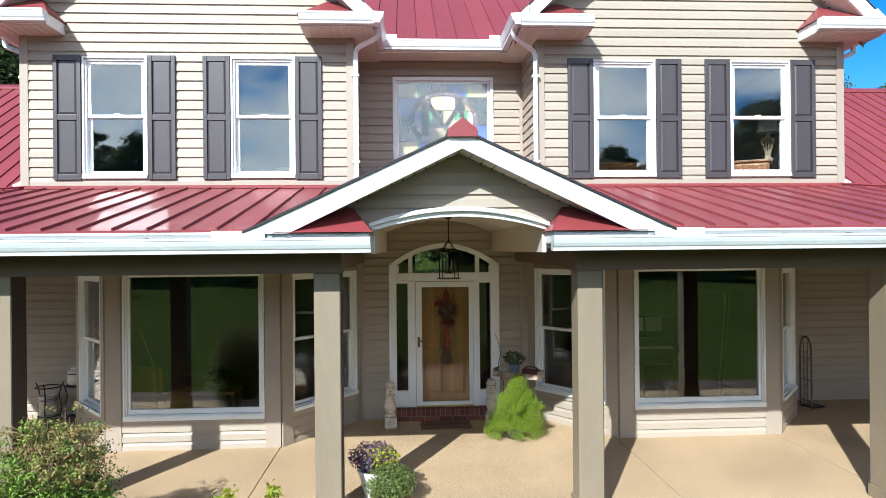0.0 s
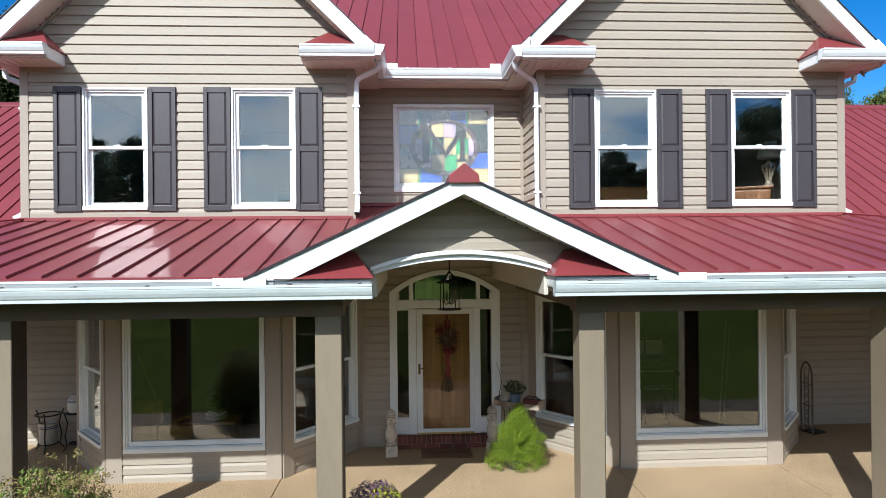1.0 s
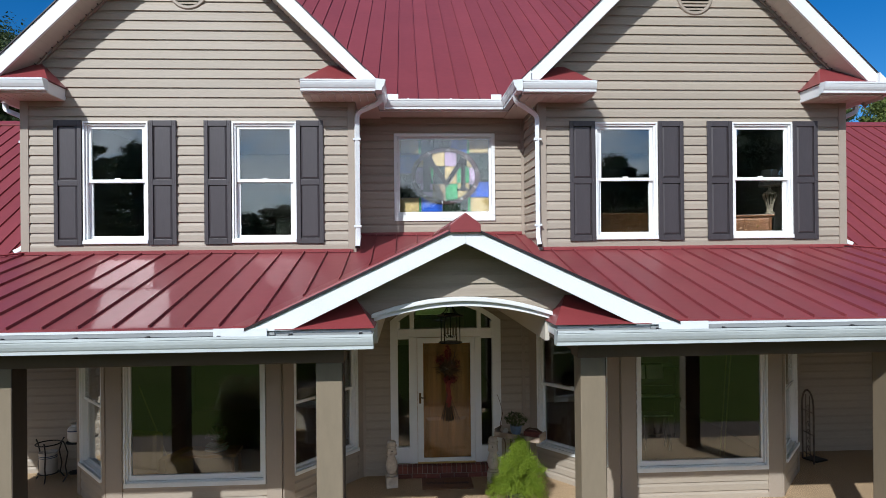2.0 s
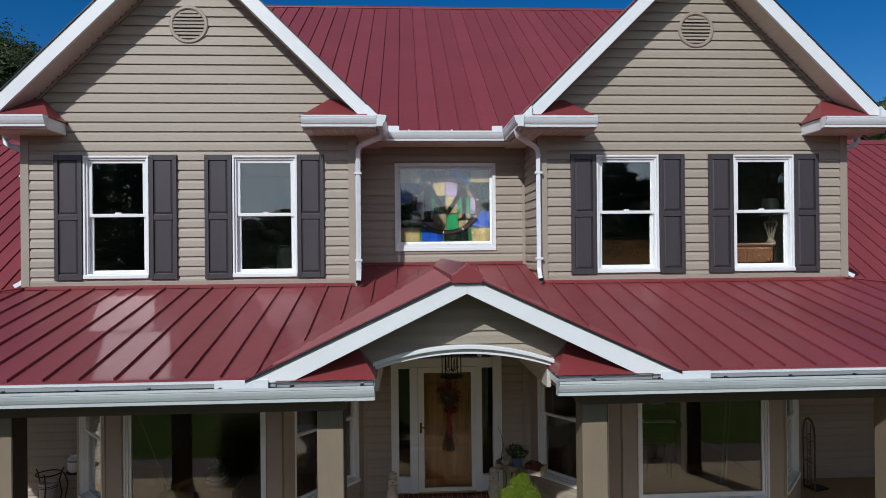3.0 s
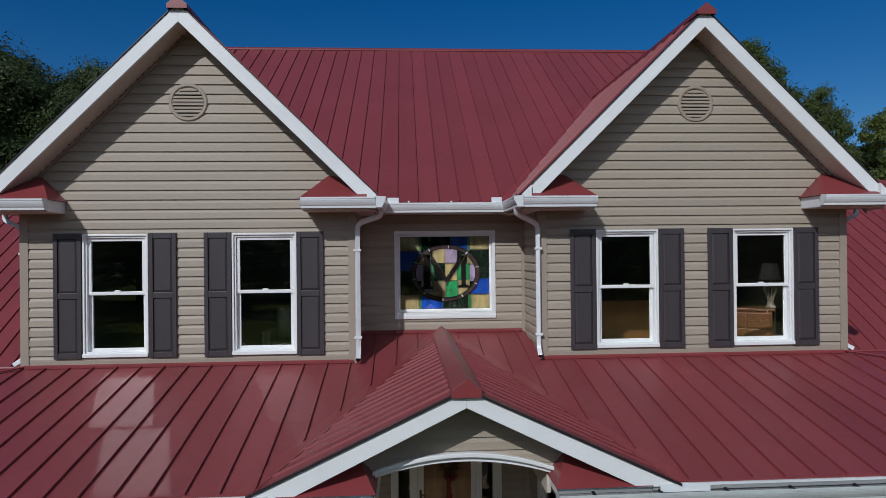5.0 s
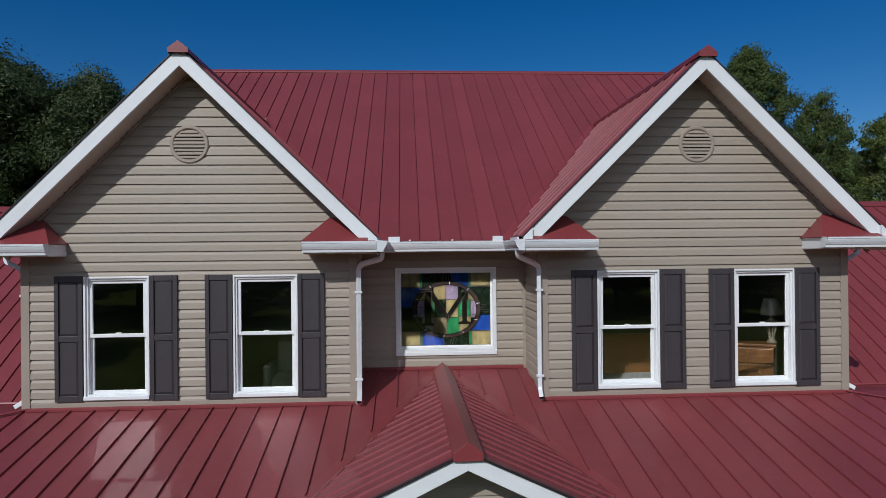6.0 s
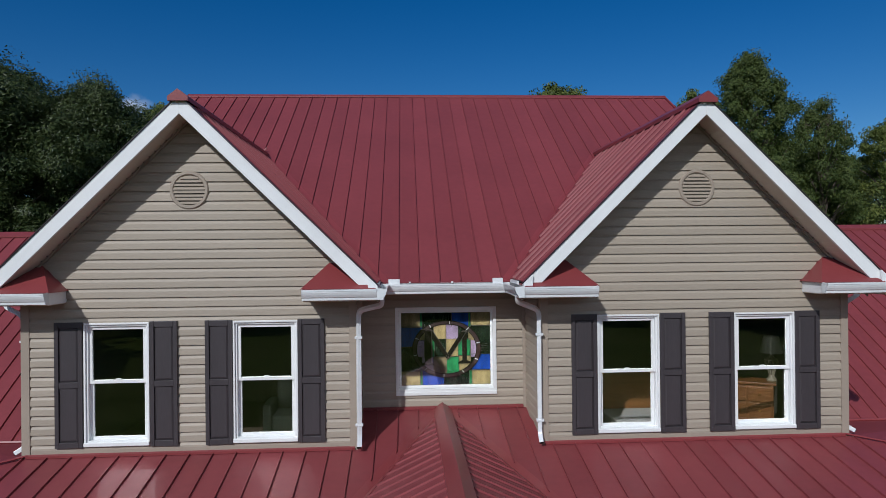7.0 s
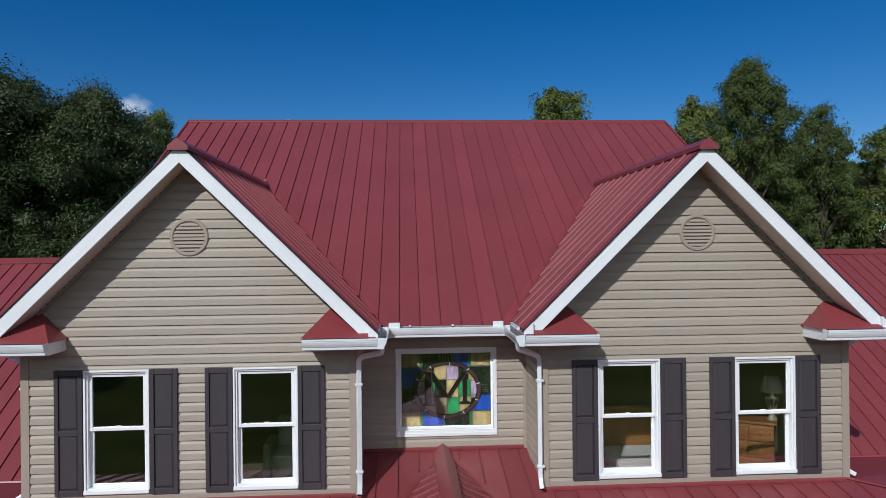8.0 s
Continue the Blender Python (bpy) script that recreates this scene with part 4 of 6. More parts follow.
# ---- gutters and downspouts ----
def gutter(name, p, q, out, label, hangers=True, caps=(True, True), tall=1.0, metal=None):
    """An open K-shaped gutter from p to q (its back bottom edge), opening upwards and standing out along out."""
    p, q, out = Vector(p), Vector(q), Vector(out).normalized()
    d = (q - p).normalized()
    outer = [(0.0, 0.145), (0.0, 0.0), (0.078, 0.0), (0.080, 0.028), (0.092, 0.040), (0.108, 0.070), (0.118, 0.100), (0.118, 0.112), (0.124, 0.114), (0.124, 0.136), (0.112, 0.136)]
    inner = [(0.110, 0.104), (0.100, 0.072), (0.085, 0.046), (0.072, 0.034), (0.070, 0.006), (0.006, 0.006), (0.006, 0.145)]
    prof = outer + inner
    ln = (q - p).length
    g = Geo()

    def at(s, o, z):
        r = p + d * s + out * o
        return (r.x, r.y, r.z + z * tall)
    n = len(prof)
    v = [at(0, *k) for k in prof] + [at(ln, *k) for k in prof]
    g.add(v, [(i, (i + 1) % n, n + (i + 1) % n, n + i) for i in range(n)])
    for s, on in ((0.0, caps[0]), (ln - 0.004, caps[1])):
        if on:
            v = [at(s, *k) for k in outer] + [at(s + 0.004, *k) for k in outer]
            m = len(outer)
            g.add(v, [tuple(range(m)), tuple(range(m, 2 * m))[::-1]] + [(i, (i + 1) % m, m + (i + 1) % m, m + i) for i in range(m)])
    t = thing(name, label, "gutter", kind="structure")
    part("trough", g, metal or ALU, t)
    # thin grey liner makes the inside of the trough darker
    lin = [(0.0065, 0.143), (0.0065, 0.0065), (0.0695, 0.0065), (0.0715, 0.034), (0.0675, 0.034), (0.0655, 0.0105), (0.0105, 0.0105), (0.0105, 0.143)]
    m = len(lin)
    v = [at(0.006, *k) for k in lin] + [at(ln - 0.006, *k) for k in lin]
    part("liner", Geo().add(v, [(i, (i + 1) % m, m + (i + 1) % m, m + i) for i in range(m)]), GREY_ALU, t, "grey inside of the gutter")
    if hangers:
        s = 0.33
        while s < ln - 0.1:
            a, b = Vector(at(s, 0.004, 0.139)), Vector(at(s, 0.115, 0.130))
            # black bar also paints the shadow under the white clip
            h = part("hanger", Geo().sweep([a, b], 0.012, 4, 0.6), IRON, t)
            c = a.lerp(b, 0.12)
            part("clip", Geo().box(c.x - 0.013, c.x + 0.013, c.y - 0.012, c.y + 0.012, c.z + 0.008, c.z + 0.030), ALU, h, "white clip")
            s += 0.61
    return t


WHITE_GUTTER = "white aluminium gutter along the eave"
gutter("gutter_porch_west", (-7.47, -2.902, 2.575), (-0.315, -2.902, 2.575), (0, -1, 0), "white aluminium gutter along the porch eave", metal=PORCH_ALU)
gutter("gutter_porch_east", (1.31, -2.902, 2.575), (10.6, -2.902, 2.575), (0, -1, 0), "white aluminium gutter along the porch eave", metal=PORCH_ALU)
gutter("gutter_recess", (-0.30, 0.583, 5.445), (1.385, 0.583, 5.445), (0, -1, 0), WHITE_GUTTER, caps=(False, False))
gutter("gutter_return_left", (-1.32, -0.464, 5.445), (-0.385, -0.464, 5.445), (0, -1, 0), WHITE_GUTTER, False)
gutter("gutter_return_right", (1.475, -0.464, 5.445), (2.43, -0.464, 5.445), (0, -1, 0), WHITE_GUTTER, False)
gutter("gutter_side_left", (-0.383, -0.58, 5.447), (-0.383, 0.56, 5.447), (1, 0, 0), WHITE_GUTTER, False)
gutter("gutter_side_right", (1.473, 0.56, 5.447), (1.473, -0.58, 5.447), (-1, 0, 0), WHITE_GUTTER, False)
gutter("gutter_outer_left", (-5.26, -0.464, 5.445), (-4.40, -0.464, 5.445), (0, -1, 0), WHITE_GUTTER, False)
gutter("gutter_outer_right", (5.43, -0.464, 5.445), (6.34, -0.464, 5.445), (0, -1, 0), WHITE_GUTTER, False)
gutter("gutter_outer_side_left", (-5.277, 1.8, 5.447), (-5.277, -0.58, 5.447), (-1, 0, 0), WHITE_GUTTER, False)
gutter("gutter_outer_side_right", (6.377, -0.58, 5.447), (6.377, 1.8, 5.447), (1, 0, 0), WHITE_GUTTER, False)


def splash(x0, x1, y, z):
    whole("splash_guard", Geo().box(x0, x1, y - 0.006, y + 0.006, z, z + 0.085).box(x0, x1, y - 0.03, y - 0.0065, z, z + 0.02), ALU, "white metal splash guard at a roof valley", "splash guard", group="splash guards", bevel=0.003)


splash(-0.27, -0.11, 0.50, 5.57)
splash(1.21, 1.36, 0.50, 5.57)
for xa, xb in ((-1.70, -1.24), (2.25, 2.71)):
    whole("splash_guard", Geo().box(xa, xb, -2.975, -2.962, 2.70, 2.775), ALU, "white metal splash guard at the porch valley", "splash guard", group="splash guards", bevel=0.003)


def downspout(name, path, straps=()):
    t = thing(name, "white aluminium downspout with curved elbows at a wall corner", "downspout", group="downspouts")
    # round the corners of the path
    pts = []
    path = [Vector(p) for p in path]
    for i, p in enumerate(path):
        if 0 < i < len(path) - 1:
            a, b = path[i - 1], path[i + 1]
            r = min(0.09, (a - p).length / 2.2, (b - p).length / 2.2)
            pa, pb = p + (a - p).normalized() * r, p + (b - p).normalized() * r
            for k in range(5):
                f = k / 4
                pts.append(pa * (1 - f) ** 2 + p * 2 * f * (1 - f) + pb * f * f)
        else:
            pts.append(p)
    part("pipe", Geo().sweep(pts, 0.029, 4, 0.9), ALU, t, bevel=0.006)
    end, prev = pts[-1], pts[-2]
    d = (end - prev).normalized()
    # solid black plate paints the dark inside of the pipe
    part("outlet", Geo().sweep([end + d * 0.001, end + d * 0.004], 0.030, 4, 0.8), BLACK, t, "black plate painted as the dark of the open end")
    for z in straps:
        part("strap", Geo().box(path[-2].x - 0.05, path[-2].x + 0.05, path[-2].y - 0.034, path[-2].y + 0.03, z, z + 0.03), ALU, t, bevel=0.003)
    return t


downspout("downspout", [(-0.33, -0.34, 5.47), (-0.33, -0.30, 5.36), (-0.655, -0.075, 5.27), (-0.655, -0.075, 3.60), (-0.655, -0.17, 3.49)], (4.9, 3.75))
downspout("downspout", [(1.42, -0.34, 5.47), (1.42, -0.30, 5.38), (1.755, -0.075, 5.24), (1.755, -0.075, 3.60), (1.755, -0.17, 3.49)], (4.9, 3.75))
downspout("downspout", [(-5.33, 0.25, 5.47), (-5.33, 0.25, 5.36), (-5.03, 0.13, 5.24), (-5.03, 0.13, 3.53), (-5.14, 0.08, 3.46)], (4.9,))
downspout("downspout", [(6.44, 0.25, 5.47), (6.44, 0.25, 5.36), (6.135, 0.13, 5.24), (6.135, 0.13, 3.53), (6.25, 0.08, 3.46)], (4.9,))


# ---- shutters ----
def shutter(x0, x1):
    w, h = 0.35, 1.626
    s = thing("shutter", "charcoal moulded plastic shutter with two raised panels", "shutter", pose((x0 + x1) / 2, -0.021, 3.545), "window shutters")
    a = w / 2
    for sx in (-1, 1):
        part("stile", Geo().box(min(sx * a, sx * (a - 0.052)), max(sx * a, sx * (a - 0.052)), -0.032, 0.0, 0, h), SHUTTER, s, bevel=0.004)
    for z0, z1 in ((0, 0.075), (h * 0.5 - 0.038, h * 0.5 + 0.038), (h - 0.075, h)):
        part("rail", Geo().box(-a + 0.053, a - 0.053, -0.030, 0.0, z0, z1), SHUTTER, s, bevel=0.004)
    for z0, z1 in ((0.076, h * 0.5 - 0.039), (h * 0.5 + 0.039, h - 0.076)):
        x, b = a - 0.053, 0.028
        v = [(-x, -0.006, z0), (x, -0.006, z0), (x, -0.006, z1), (-x, -0.006, z1), (-x + b, -0.022, z0 + b), (x - b, -0.022, z0 + b), (x - b, -0.022, z1 - 0.009), (-x + b, -0.022, z1 - 0.009)]
        part("raised_panel", Geo().add(v, [(4, 5, 6, 7), (0, 1, 5, 4), (1, 2, 6, 5), (2, 3, 7, 6), (3, 0, 4, 7), (3, 2, 1, 0)]), SHUTTER, s)
    for sx in (-1, 1):
        for z in (0.05, h * 0.5, h - 0.05):
            part("screw", Geo().lathe([(0.007, 0), (0.007, 0.004), (0.003, 0.006)], 8), SHUTTER, s, at=pose(sx * (a - 0.026), -0.032, z, 90, 0, 0))
    return s


for xs in ((-4.56, -4.22), (-3.356, -3.015), (-2.656, -2.305), (-1.458, -1.103), (2.202, 2.554), (3.42, 3.785), (4.111, 4.462), (5.325, 5.675)):
    shutter(*xs)


# ---- round gable vents ----
def gable_vent(x, z):
    v = thing("gable_vent", "round beige plastic louvred gable vent", "vent", pose(x, -0.012, z), "gable vents")
    part("ring", Geo().lathe([(0.20, 0.0), (0.20, 0.018), (0.212, 0.03), (0.238, 0.03), (0.25, 0.018), (0.25, 0.0)], 36), TAUPE, v, smooth=True, at=pose(0, 0, 0, 90, 0, 0))
    # solid black disc paints the dark behind the louvres
    part("backing", Geo().lathe([(0.205, 0.0), (0.205, 0.003)], 30), BLACK, v, "black disc painted as the dark behind the louvres", at=pose(0, 0, 0, 90, 0, 0))
    for i in range(8):
        zz = -0.165 + i * 0.047
        hw = math.sqrt(max(0.001, 0.202 ** 2 - zz ** 2))
        part("louvre", Geo().prism([(-0.006, zz + 0.016), (-0.028, zz - 0.010), (-0.028, zz - 0.017), (-0.004, zz + 0.008)], -hw, hw, 'x'), TAUPE, v)
    return v


o = thing("vent_pipe", "short grey plumbing vent pipe on the back slope of the roof", "vent pipe", pose(-2.93, 7.95, 9.33))
part("pipe", Geo().lathe([(0.042, 0.0), (0.042, 0.70), (0.034, 0.70), (0.034, 0.62)], 14), DRIP_ALU, o, smooth=True)
part("boot", Geo().lathe([(0.11, 0.0), (0.10, 0.05), (0.055, 0.13), (0.046, 0.15)], 16), BLACK, o, "black rubber boot", smooth=True)

gable_vent(-2.844, 6.878)
gable_vent(3.965, 6.876)

# ---- coloured leaded window ----
x0, x1, z0, z1 = STAINED
win = thing("stained_glass_window", "white-framed square window of coloured leaded glass with a round monogram", "window", pose(x0, RECESS, z0), kind="structure")
w, h = x1 - x0, z1 - z0
part("casing", frame_geo(w, h, 0.05, -0.036, 0.10, 0.09), WHITE, win, "white vinyl casing", bevel=0.006)
gg = frame_geo(w - 0.104, h - 0.145, 0.035, 0.005, 0.06, 0.045)
part("inner_frame", Geo().add([(p[0] + 0.052, p[1], p[2] + 0.093) for p in gg.v], gg.f), WHITE, win, bevel=0.004)
part("sill", Geo().box(0.0, w, -0.048, -0.0365, 0.0, 0.05), WHITE, win, bevel=0.004)


def art_glass(name, colour, rough=0.25):
    m = material(name, colour, rough, blotch=0.35, blotch_size=9.0, grain=0.12, grain_size=40, streak=(1.0, 1.0, 0.35), spec=0.6)
    return m


ART = {"k": art_glass("dark_green_art_glass", (0.012, 0.022, 0.014), 0.08), "b": art_glass("cobalt_art_glass", (0.015, 0.06, 0.32), 0.12), "a": art_glass("amber_art_glass", (0.33, 0.26, 0.12)),
       "l": art_glass("lilac_art_glass", (0.34, 0.26, 0.38)), "g": art_glass("green_art_glass", (0.025, 0.20, 0.07), 0.15), "s": art_glass("dusky_art_glass", (0.06, 0.075, 0.10), 0.1), "t": art_glass("tan_art_glass", (0.22, 0.17, 0.10))}
LEAD = material("lead_came", (0.10, 0.085, 0.07), 0.4, metal=0.6, blotch=0.2)
DARKGLASS = art_glass("oxblood_art_glass", (0.040, 0.016, 0.016), 0.4)
LETTERGLASS = material("black_art_glass", (0.008, 0.005, 0.004), 0.6, blotch=0.3, blotch_size=9.0, spec=0.1)
gx0, gx1, gz0, gz1 = 0.088, w - 0.088, 0.14, h - 0.088
gw, gh = gx1 - gx0, gz1 - gz0
cx, cz, rx, rz = gx0 + gw * 0.508, gz0 + gh * 0.496, gw * 0.338, gh * 0.345


def clip_to(poly, inside):
    """Keep the part of a polygon that lies in (or out of) the oval, by small steps along its edges."""
    out = []
    for p, q in zip(poly, poly[1:] + poly[:1]):
        for i in range(6):
            f = i / 6
            x, z = p[0] + (q[0] - p[0]) * f, p[1] + (q[1] - p[1]) * f
            r = math.hypot((x - cx) / rx, (z - cz) / rz)
            if (r <= 1) == inside:
                out.append((x, z))
            else:
                k = 1 / max(r, 0.05)
                out.append((cx + (x - cx) * k, cz + (z - cz) * k))
    clean = [p for i, p in enumerate(out) if math.dist(p, out[i - 1]) > 0.002]
    return clean


def area(poly):
    return abs(sum(p[0] * q[1] - q[0] * p[1] for p, q in zip(poly, poly[1:] + poly[:1]))) / 2


INNER_GRID = [("a", 0.283, 0.49, 0.70, 1.0), ("l", 0.49, 0.69, 0.70, 1.0), ("k", 0.14, 0.283, 0.70, 1.0), ("a", 0.0, 0.14, 0.68, 1.0), ("l", 0.0, 0.13, 0.345, 0.68), ("k", 0.13, 0.26, 0.345, 0.70), ("g", 0.26, 0.30, 0.345, 0.70),
              ("k", 0.30, 0.49, 0.345, 0.70), ("a", 0.49, 0.69, 0.345, 0.70), ("g", 0.69, 0.76, 0.36, 0.70), ("g", 0.82, 0.90, 0.36, 0.70), ("k", 0.76, 0.82, 0.36, 0.70), ("l", 0.90, 1.0, 0.33, 0.67), ("k", 0.69, 0.86, 0.70, 1.0),
              ("a", 0.86, 1.0, 0.67, 1.0), ("k", 0.0, 0.09, 0.0, 0.345), ("l", 0.09, 0.28, 0.0, 0.345), ("t", 0.28, 0.50, 0.0, 0.345), ("g", 0.50, 0.705, 0.0, 0.345), ("a", 0.705, 0.90, 0.0, 0.36), ("k", 0.90, 1.0, 0.0, 0.33)]
OUTER_GRID = [("a", 0, 0.21, 0.81, 1), ("g", 0.21, 0.235, 0.81, 1), ("k", 0.235, 0.565, 0.80, 1), ("b", 0.565, 0.755, 0.80, 1), ("g", 0.755, 0.78, 0.80, 1), ("a", 0.78, 1, 0.82, 1), ("b", 0, 0.23, 0.53, 0.80), ("k", 0, 0.23, 0.20, 0.53),
              ("a", 0, 0.21, 0, 0.195), ("g", 0.21, 0.235, 0, 0.195), ("b", 0.235, 0.475, 0, 0.20), ("k", 0.475, 0.76, 0, 0.20), ("g", 0.76, 0.79, 0, 0.195), ("a", 0.79, 1, 0, 0.195), ("b", 0.79, 1, 0.20, 0.42), ("k", 0.79, 1, 0.42, 0.81),
              ("k", 0.22, 0.80, 0.18, 0.82)]
for grid, inside in ((OUTER_GRID, False), (INNER_GRID, True)):
    for c, a, b, p, q in grid:
        if inside:
            X0, X1, Z0, Z1 = cx - rx, cx + rx, cz - rz, cz + rz
        else:
            X0, X1, Z0, Z1 = gx0, gx1, gz0, gz1
        W, H = X1 - X0, Z1 - Z0
        quad = [(X0 + W * a, Z0 + H * p), (X0 + W * b, Z0 + H * p), (X0 + W * b, Z0 + H * q), (X0 + W * a, Z0 + H * q)]
        poly = quad if (not inside and (a, b, p, q) == (0.22, 0.80, 0.18, 0.82)) else clip_to(quad, inside)
        deep = 0.034 if poly is quad else 0.026
        if area(poly) > 0.0004:
            part("glass_piece", Geo().prism(poly, deep, deep + 0.006), ART[c], win)
            for u, v in zip(quad, quad[1:]):
                if poly is not quad and inside == (math.hypot(((u[0] + v[0]) / 2 - cx) / rx, ((u[1] + v[1]) / 2 - cz) / rz) < 1):
                    part("lead_came", Geo().sweep([(u[0], 0.024, u[1]), (v[0], 0.024, v[1])], 0.004, 4), LEAD, win)
# dark ring and the letter
N = 48
ring = [(cx + rx * math.cos(i * math.tau / N), cz + rz * math.sin(i * math.tau / N)) for i in range(N)]
g = Geo()
for i in range(N):
    p, q = ring[i], ring[(i + 1) % N]
    o = [(cx + (r[0] - cx) * 1.14, cz + (r[1] - cz) * 1.14) for r in (p, q)]
    g.add([(p[0], 0.020, p[1]), (q[0], 0.020, q[1]), (o[1][0], 0.020, o[1][1]), (o[0][0], 0.020, o[0][1]), (p[0], 0.025, p[1]), (q[0], 0.025, q[1]), (o[1][0], 0.025, o[1][1]), (o[0][0], 0.025, o[0][1])],
          [(0, 1, 2, 3), (0, 4, 5, 1), (2, 6, 7, 3)])
part("ring", g, DARKGLASS, win, "dark oxblood glass ring")
for k in (1.0, 1.14):
    part("lead_came", Geo().sweep([(cx + rx * k * math.cos(i * math.tau / N), 0.018, cz + rz * k * math.sin(i * math.tau / N)) for i in range(N + 1)], 0.0055, 4), LETTERGLASS, win, "dark lead line round the ring")
for i in range(10):
    a = (i + 0.35) * math.tau / 10
    p, q = [(cx + rx * k * math.cos(a), 0.018, cz + rz * k * math.sin(a)) for k in (0.995, 1.15)]
    part("lead_came", Geo().sweep([p, q], 0.004, 4), ALU, win)


def lx(u):
    return cx + rx * u


def lz(v):
    return cz + rz * v


M_STROKES = [[(-0.87, 0.80), (-0.50, 0.80), (-0.51, -0.52), (-0.42, -0.58), (-0.42, -0.64), (-0.85, -0.64), (-0.85, -0.58), (-0.73, -0.52), (-0.73, 0.70), (-0.87, 0.74)],
             [(0.52, 0.74), (0.76, 0.74), (0.76, 0.69), (0.67, 0.65), (0.67, -0.46), (0.83, -0.54), (0.83, -0.60), (0.38, -0.60), (0.38, -0.54), (0.52, -0.46)],
             [(-0.70, 0.74), (-0.46, 0.74), (0.07, -0.26), (0.03, -0.44)], [(0.50, 0.69), (0.67, 0.69), (0.04, -0.44), (-0.02, -0.24)]]
for stroke in M_STROKES:
    part("letter_stroke", Geo().prism([(lx(a), lz(b)) for a, b in stroke], 0.016, 0.022), LETTERGLASS, win, "dark glass stroke of the letter")
    for p, q in zip(stroke[:3], stroke[1:]):
        part("lead_came", Geo().sweep([(lx(p[0]), 0.014, lz(p[1])), (lx(q[0]), 0.014, lz(q[1]))], 0.0035, 4), LEAD, win)
# fans of thin lead lines round the ring
for mid, wide in ((0.03, 0.22), (1.60, 0.16), (4.88, 0.16), (3.75, 0.2)):
    for i in range(5):
        a = mid + wide * (i / 4 - 0.5)
        p, q = [(cx + rx * k * math.cos(a), 0.0185, cz + rz * k * math.sin(a)) for k in (1.15, 1.37)]
        part("lead_came", Geo().sweep([p, q], 0.0022, 4), LEAD, win)
part("cover_pane", Geo().box(gx0 - 0.003, gx1 + 0.003, -0.004, 0.001, gz0 - 0.003, gz1 + 0.003), COVER, win, "clear cover glass").visible_shadow = False


# ---- entry door ----
door = thing("door_1", "white arched entry surround with a glazed storm door over an oak door", "door", pose(0, DOOR_Y, 0), kind="structure")
part("jamb", Geo().box(-0.28, -0.165, -0.045, 0.10, 0.18, 2.36), WHITE, door, bevel=0.006)
part("jamb", Geo().box(1.285, 1.42, -0.045, 0.10, 0.18, 2.36), WHITE, door, bevel=0.006)
part("mullion", Geo().box(0.005, 0.128, -0.04, 0.10, 0.18, 2.10), WHITE, door, bevel=0.006)
part("mullion", Geo().box(1.013, 1.113, -0.04, 0.10, 0.18, 2.10), WHITE, door, bevel=0.006)
part("head_rail", Geo().box(-0.165, 1.285, -0.042, 0.10, 2.105, 2.235), WHITE, door, bevel=0.006)
outer = arc(-0.28, 1.42, 2.36, 2.69, 22)
inner = arc(-0.18, 1.32, 2.335, 2.615, 22)
part("arch_head", Geo().prism(outer + inner[::-1], -0.045, 0.10), WHITE, door, "white arched head", bevel=0.005)
part("jamb_block", Geo().box(-0.166, -0.125, -0.03, 0.10, 2.236, 2.345), WHITE, door)
part("jamb_block", Geo().box(1.265, 1.286, -0.03, 0.10, 2.236, 2.345), WHITE, door)


def arch_z(x):
    f = (x + 0.18) / 1.5
    return 2.335 + 0.28 * (1 - (2 * f - 1) ** 2)


for a, b in ((0.02, 0.085), (1.055, 1.115)):
    part("transom_bar", Geo().prism([(a, 2.236), (b, 2.236), (b, arch_z(b)), (a, arch_z(a))], -0.035, 0.10), WHITE, door)
for a, b in ((-0.125, 0.02), (0.085, 1.055), (1.115, 1.265)):
    top = [(a + (b - a) * i / 8, arch_z(a + (b - a) * i / 8)) for i in range(9)]
    o = part("transom_pane", Geo().prism([(a, 2.236), (b, 2.236)] + top[::-1], 0.03, 0.036), GLASS, door, "clear glass")
for a, b in ((-0.165, 0.005), (1.113, 1.285)):
    part("sidelight_panel", Geo().box(a, b, -0.01, 0.08, 0.18, 0.42), WHITE, door, bevel=0.004)
    part("sidelight_rail", Geo().box(a, b, -0.01, 0.08, 2.075, 2.104), WHITE, door)
    o = part("sidelight_pane", Geo().box(a, b, 0.03, 0.036, 0.421, 2.074), GLASS, door, "clear glass")
BRONZE_METAL = material("dark_bronze", (0.16, 0.11, 0.06), 0.4, metal=0.9, blotch=0.2)
storm = part("storm_door", Geo().box(0.132, 0.222, -0.055, -0.02, 0.205, 2.10).box(0.945, 1.009, -0.055, -0.02, 0.205, 2.10).box(0.2221, 0.9449, -0.055, -0.02, 2.015, 2.10).box(0.2221, 0.9449, -0.055, -0.02, 0.205, 0.262),
             WHITE, door, "white storm door frame", bevel=0.004)
part("threshold", Geo().box(0.13, 1.012, -0.075, 0.12, 0.181, 0.203), BRASS, door, "brass threshold", bevel=0.003)
o = part("storm_pane", Geo().box(0.222, 0.945, -0.042, -0.038, 0.262, 2.015), CLEAR, storm, "clear glass")
part("handle_plate", Geo().box(0.155, 0.187, -0.066, -0.056, 1.10, 1.26), BRONZE_METAL, storm, "dark bronze handle plate", bevel=0.004)
part("handle", Geo().sweep([(0.171, -0.066, 1.20), (0.171, -0.10, 1.20), (0.20, -0.105, 1.195), (0.245, -0.105, 1.19)], 0.009, 8), BRONZE_METAL, storm, "dark bronze lever handle", smooth=True)
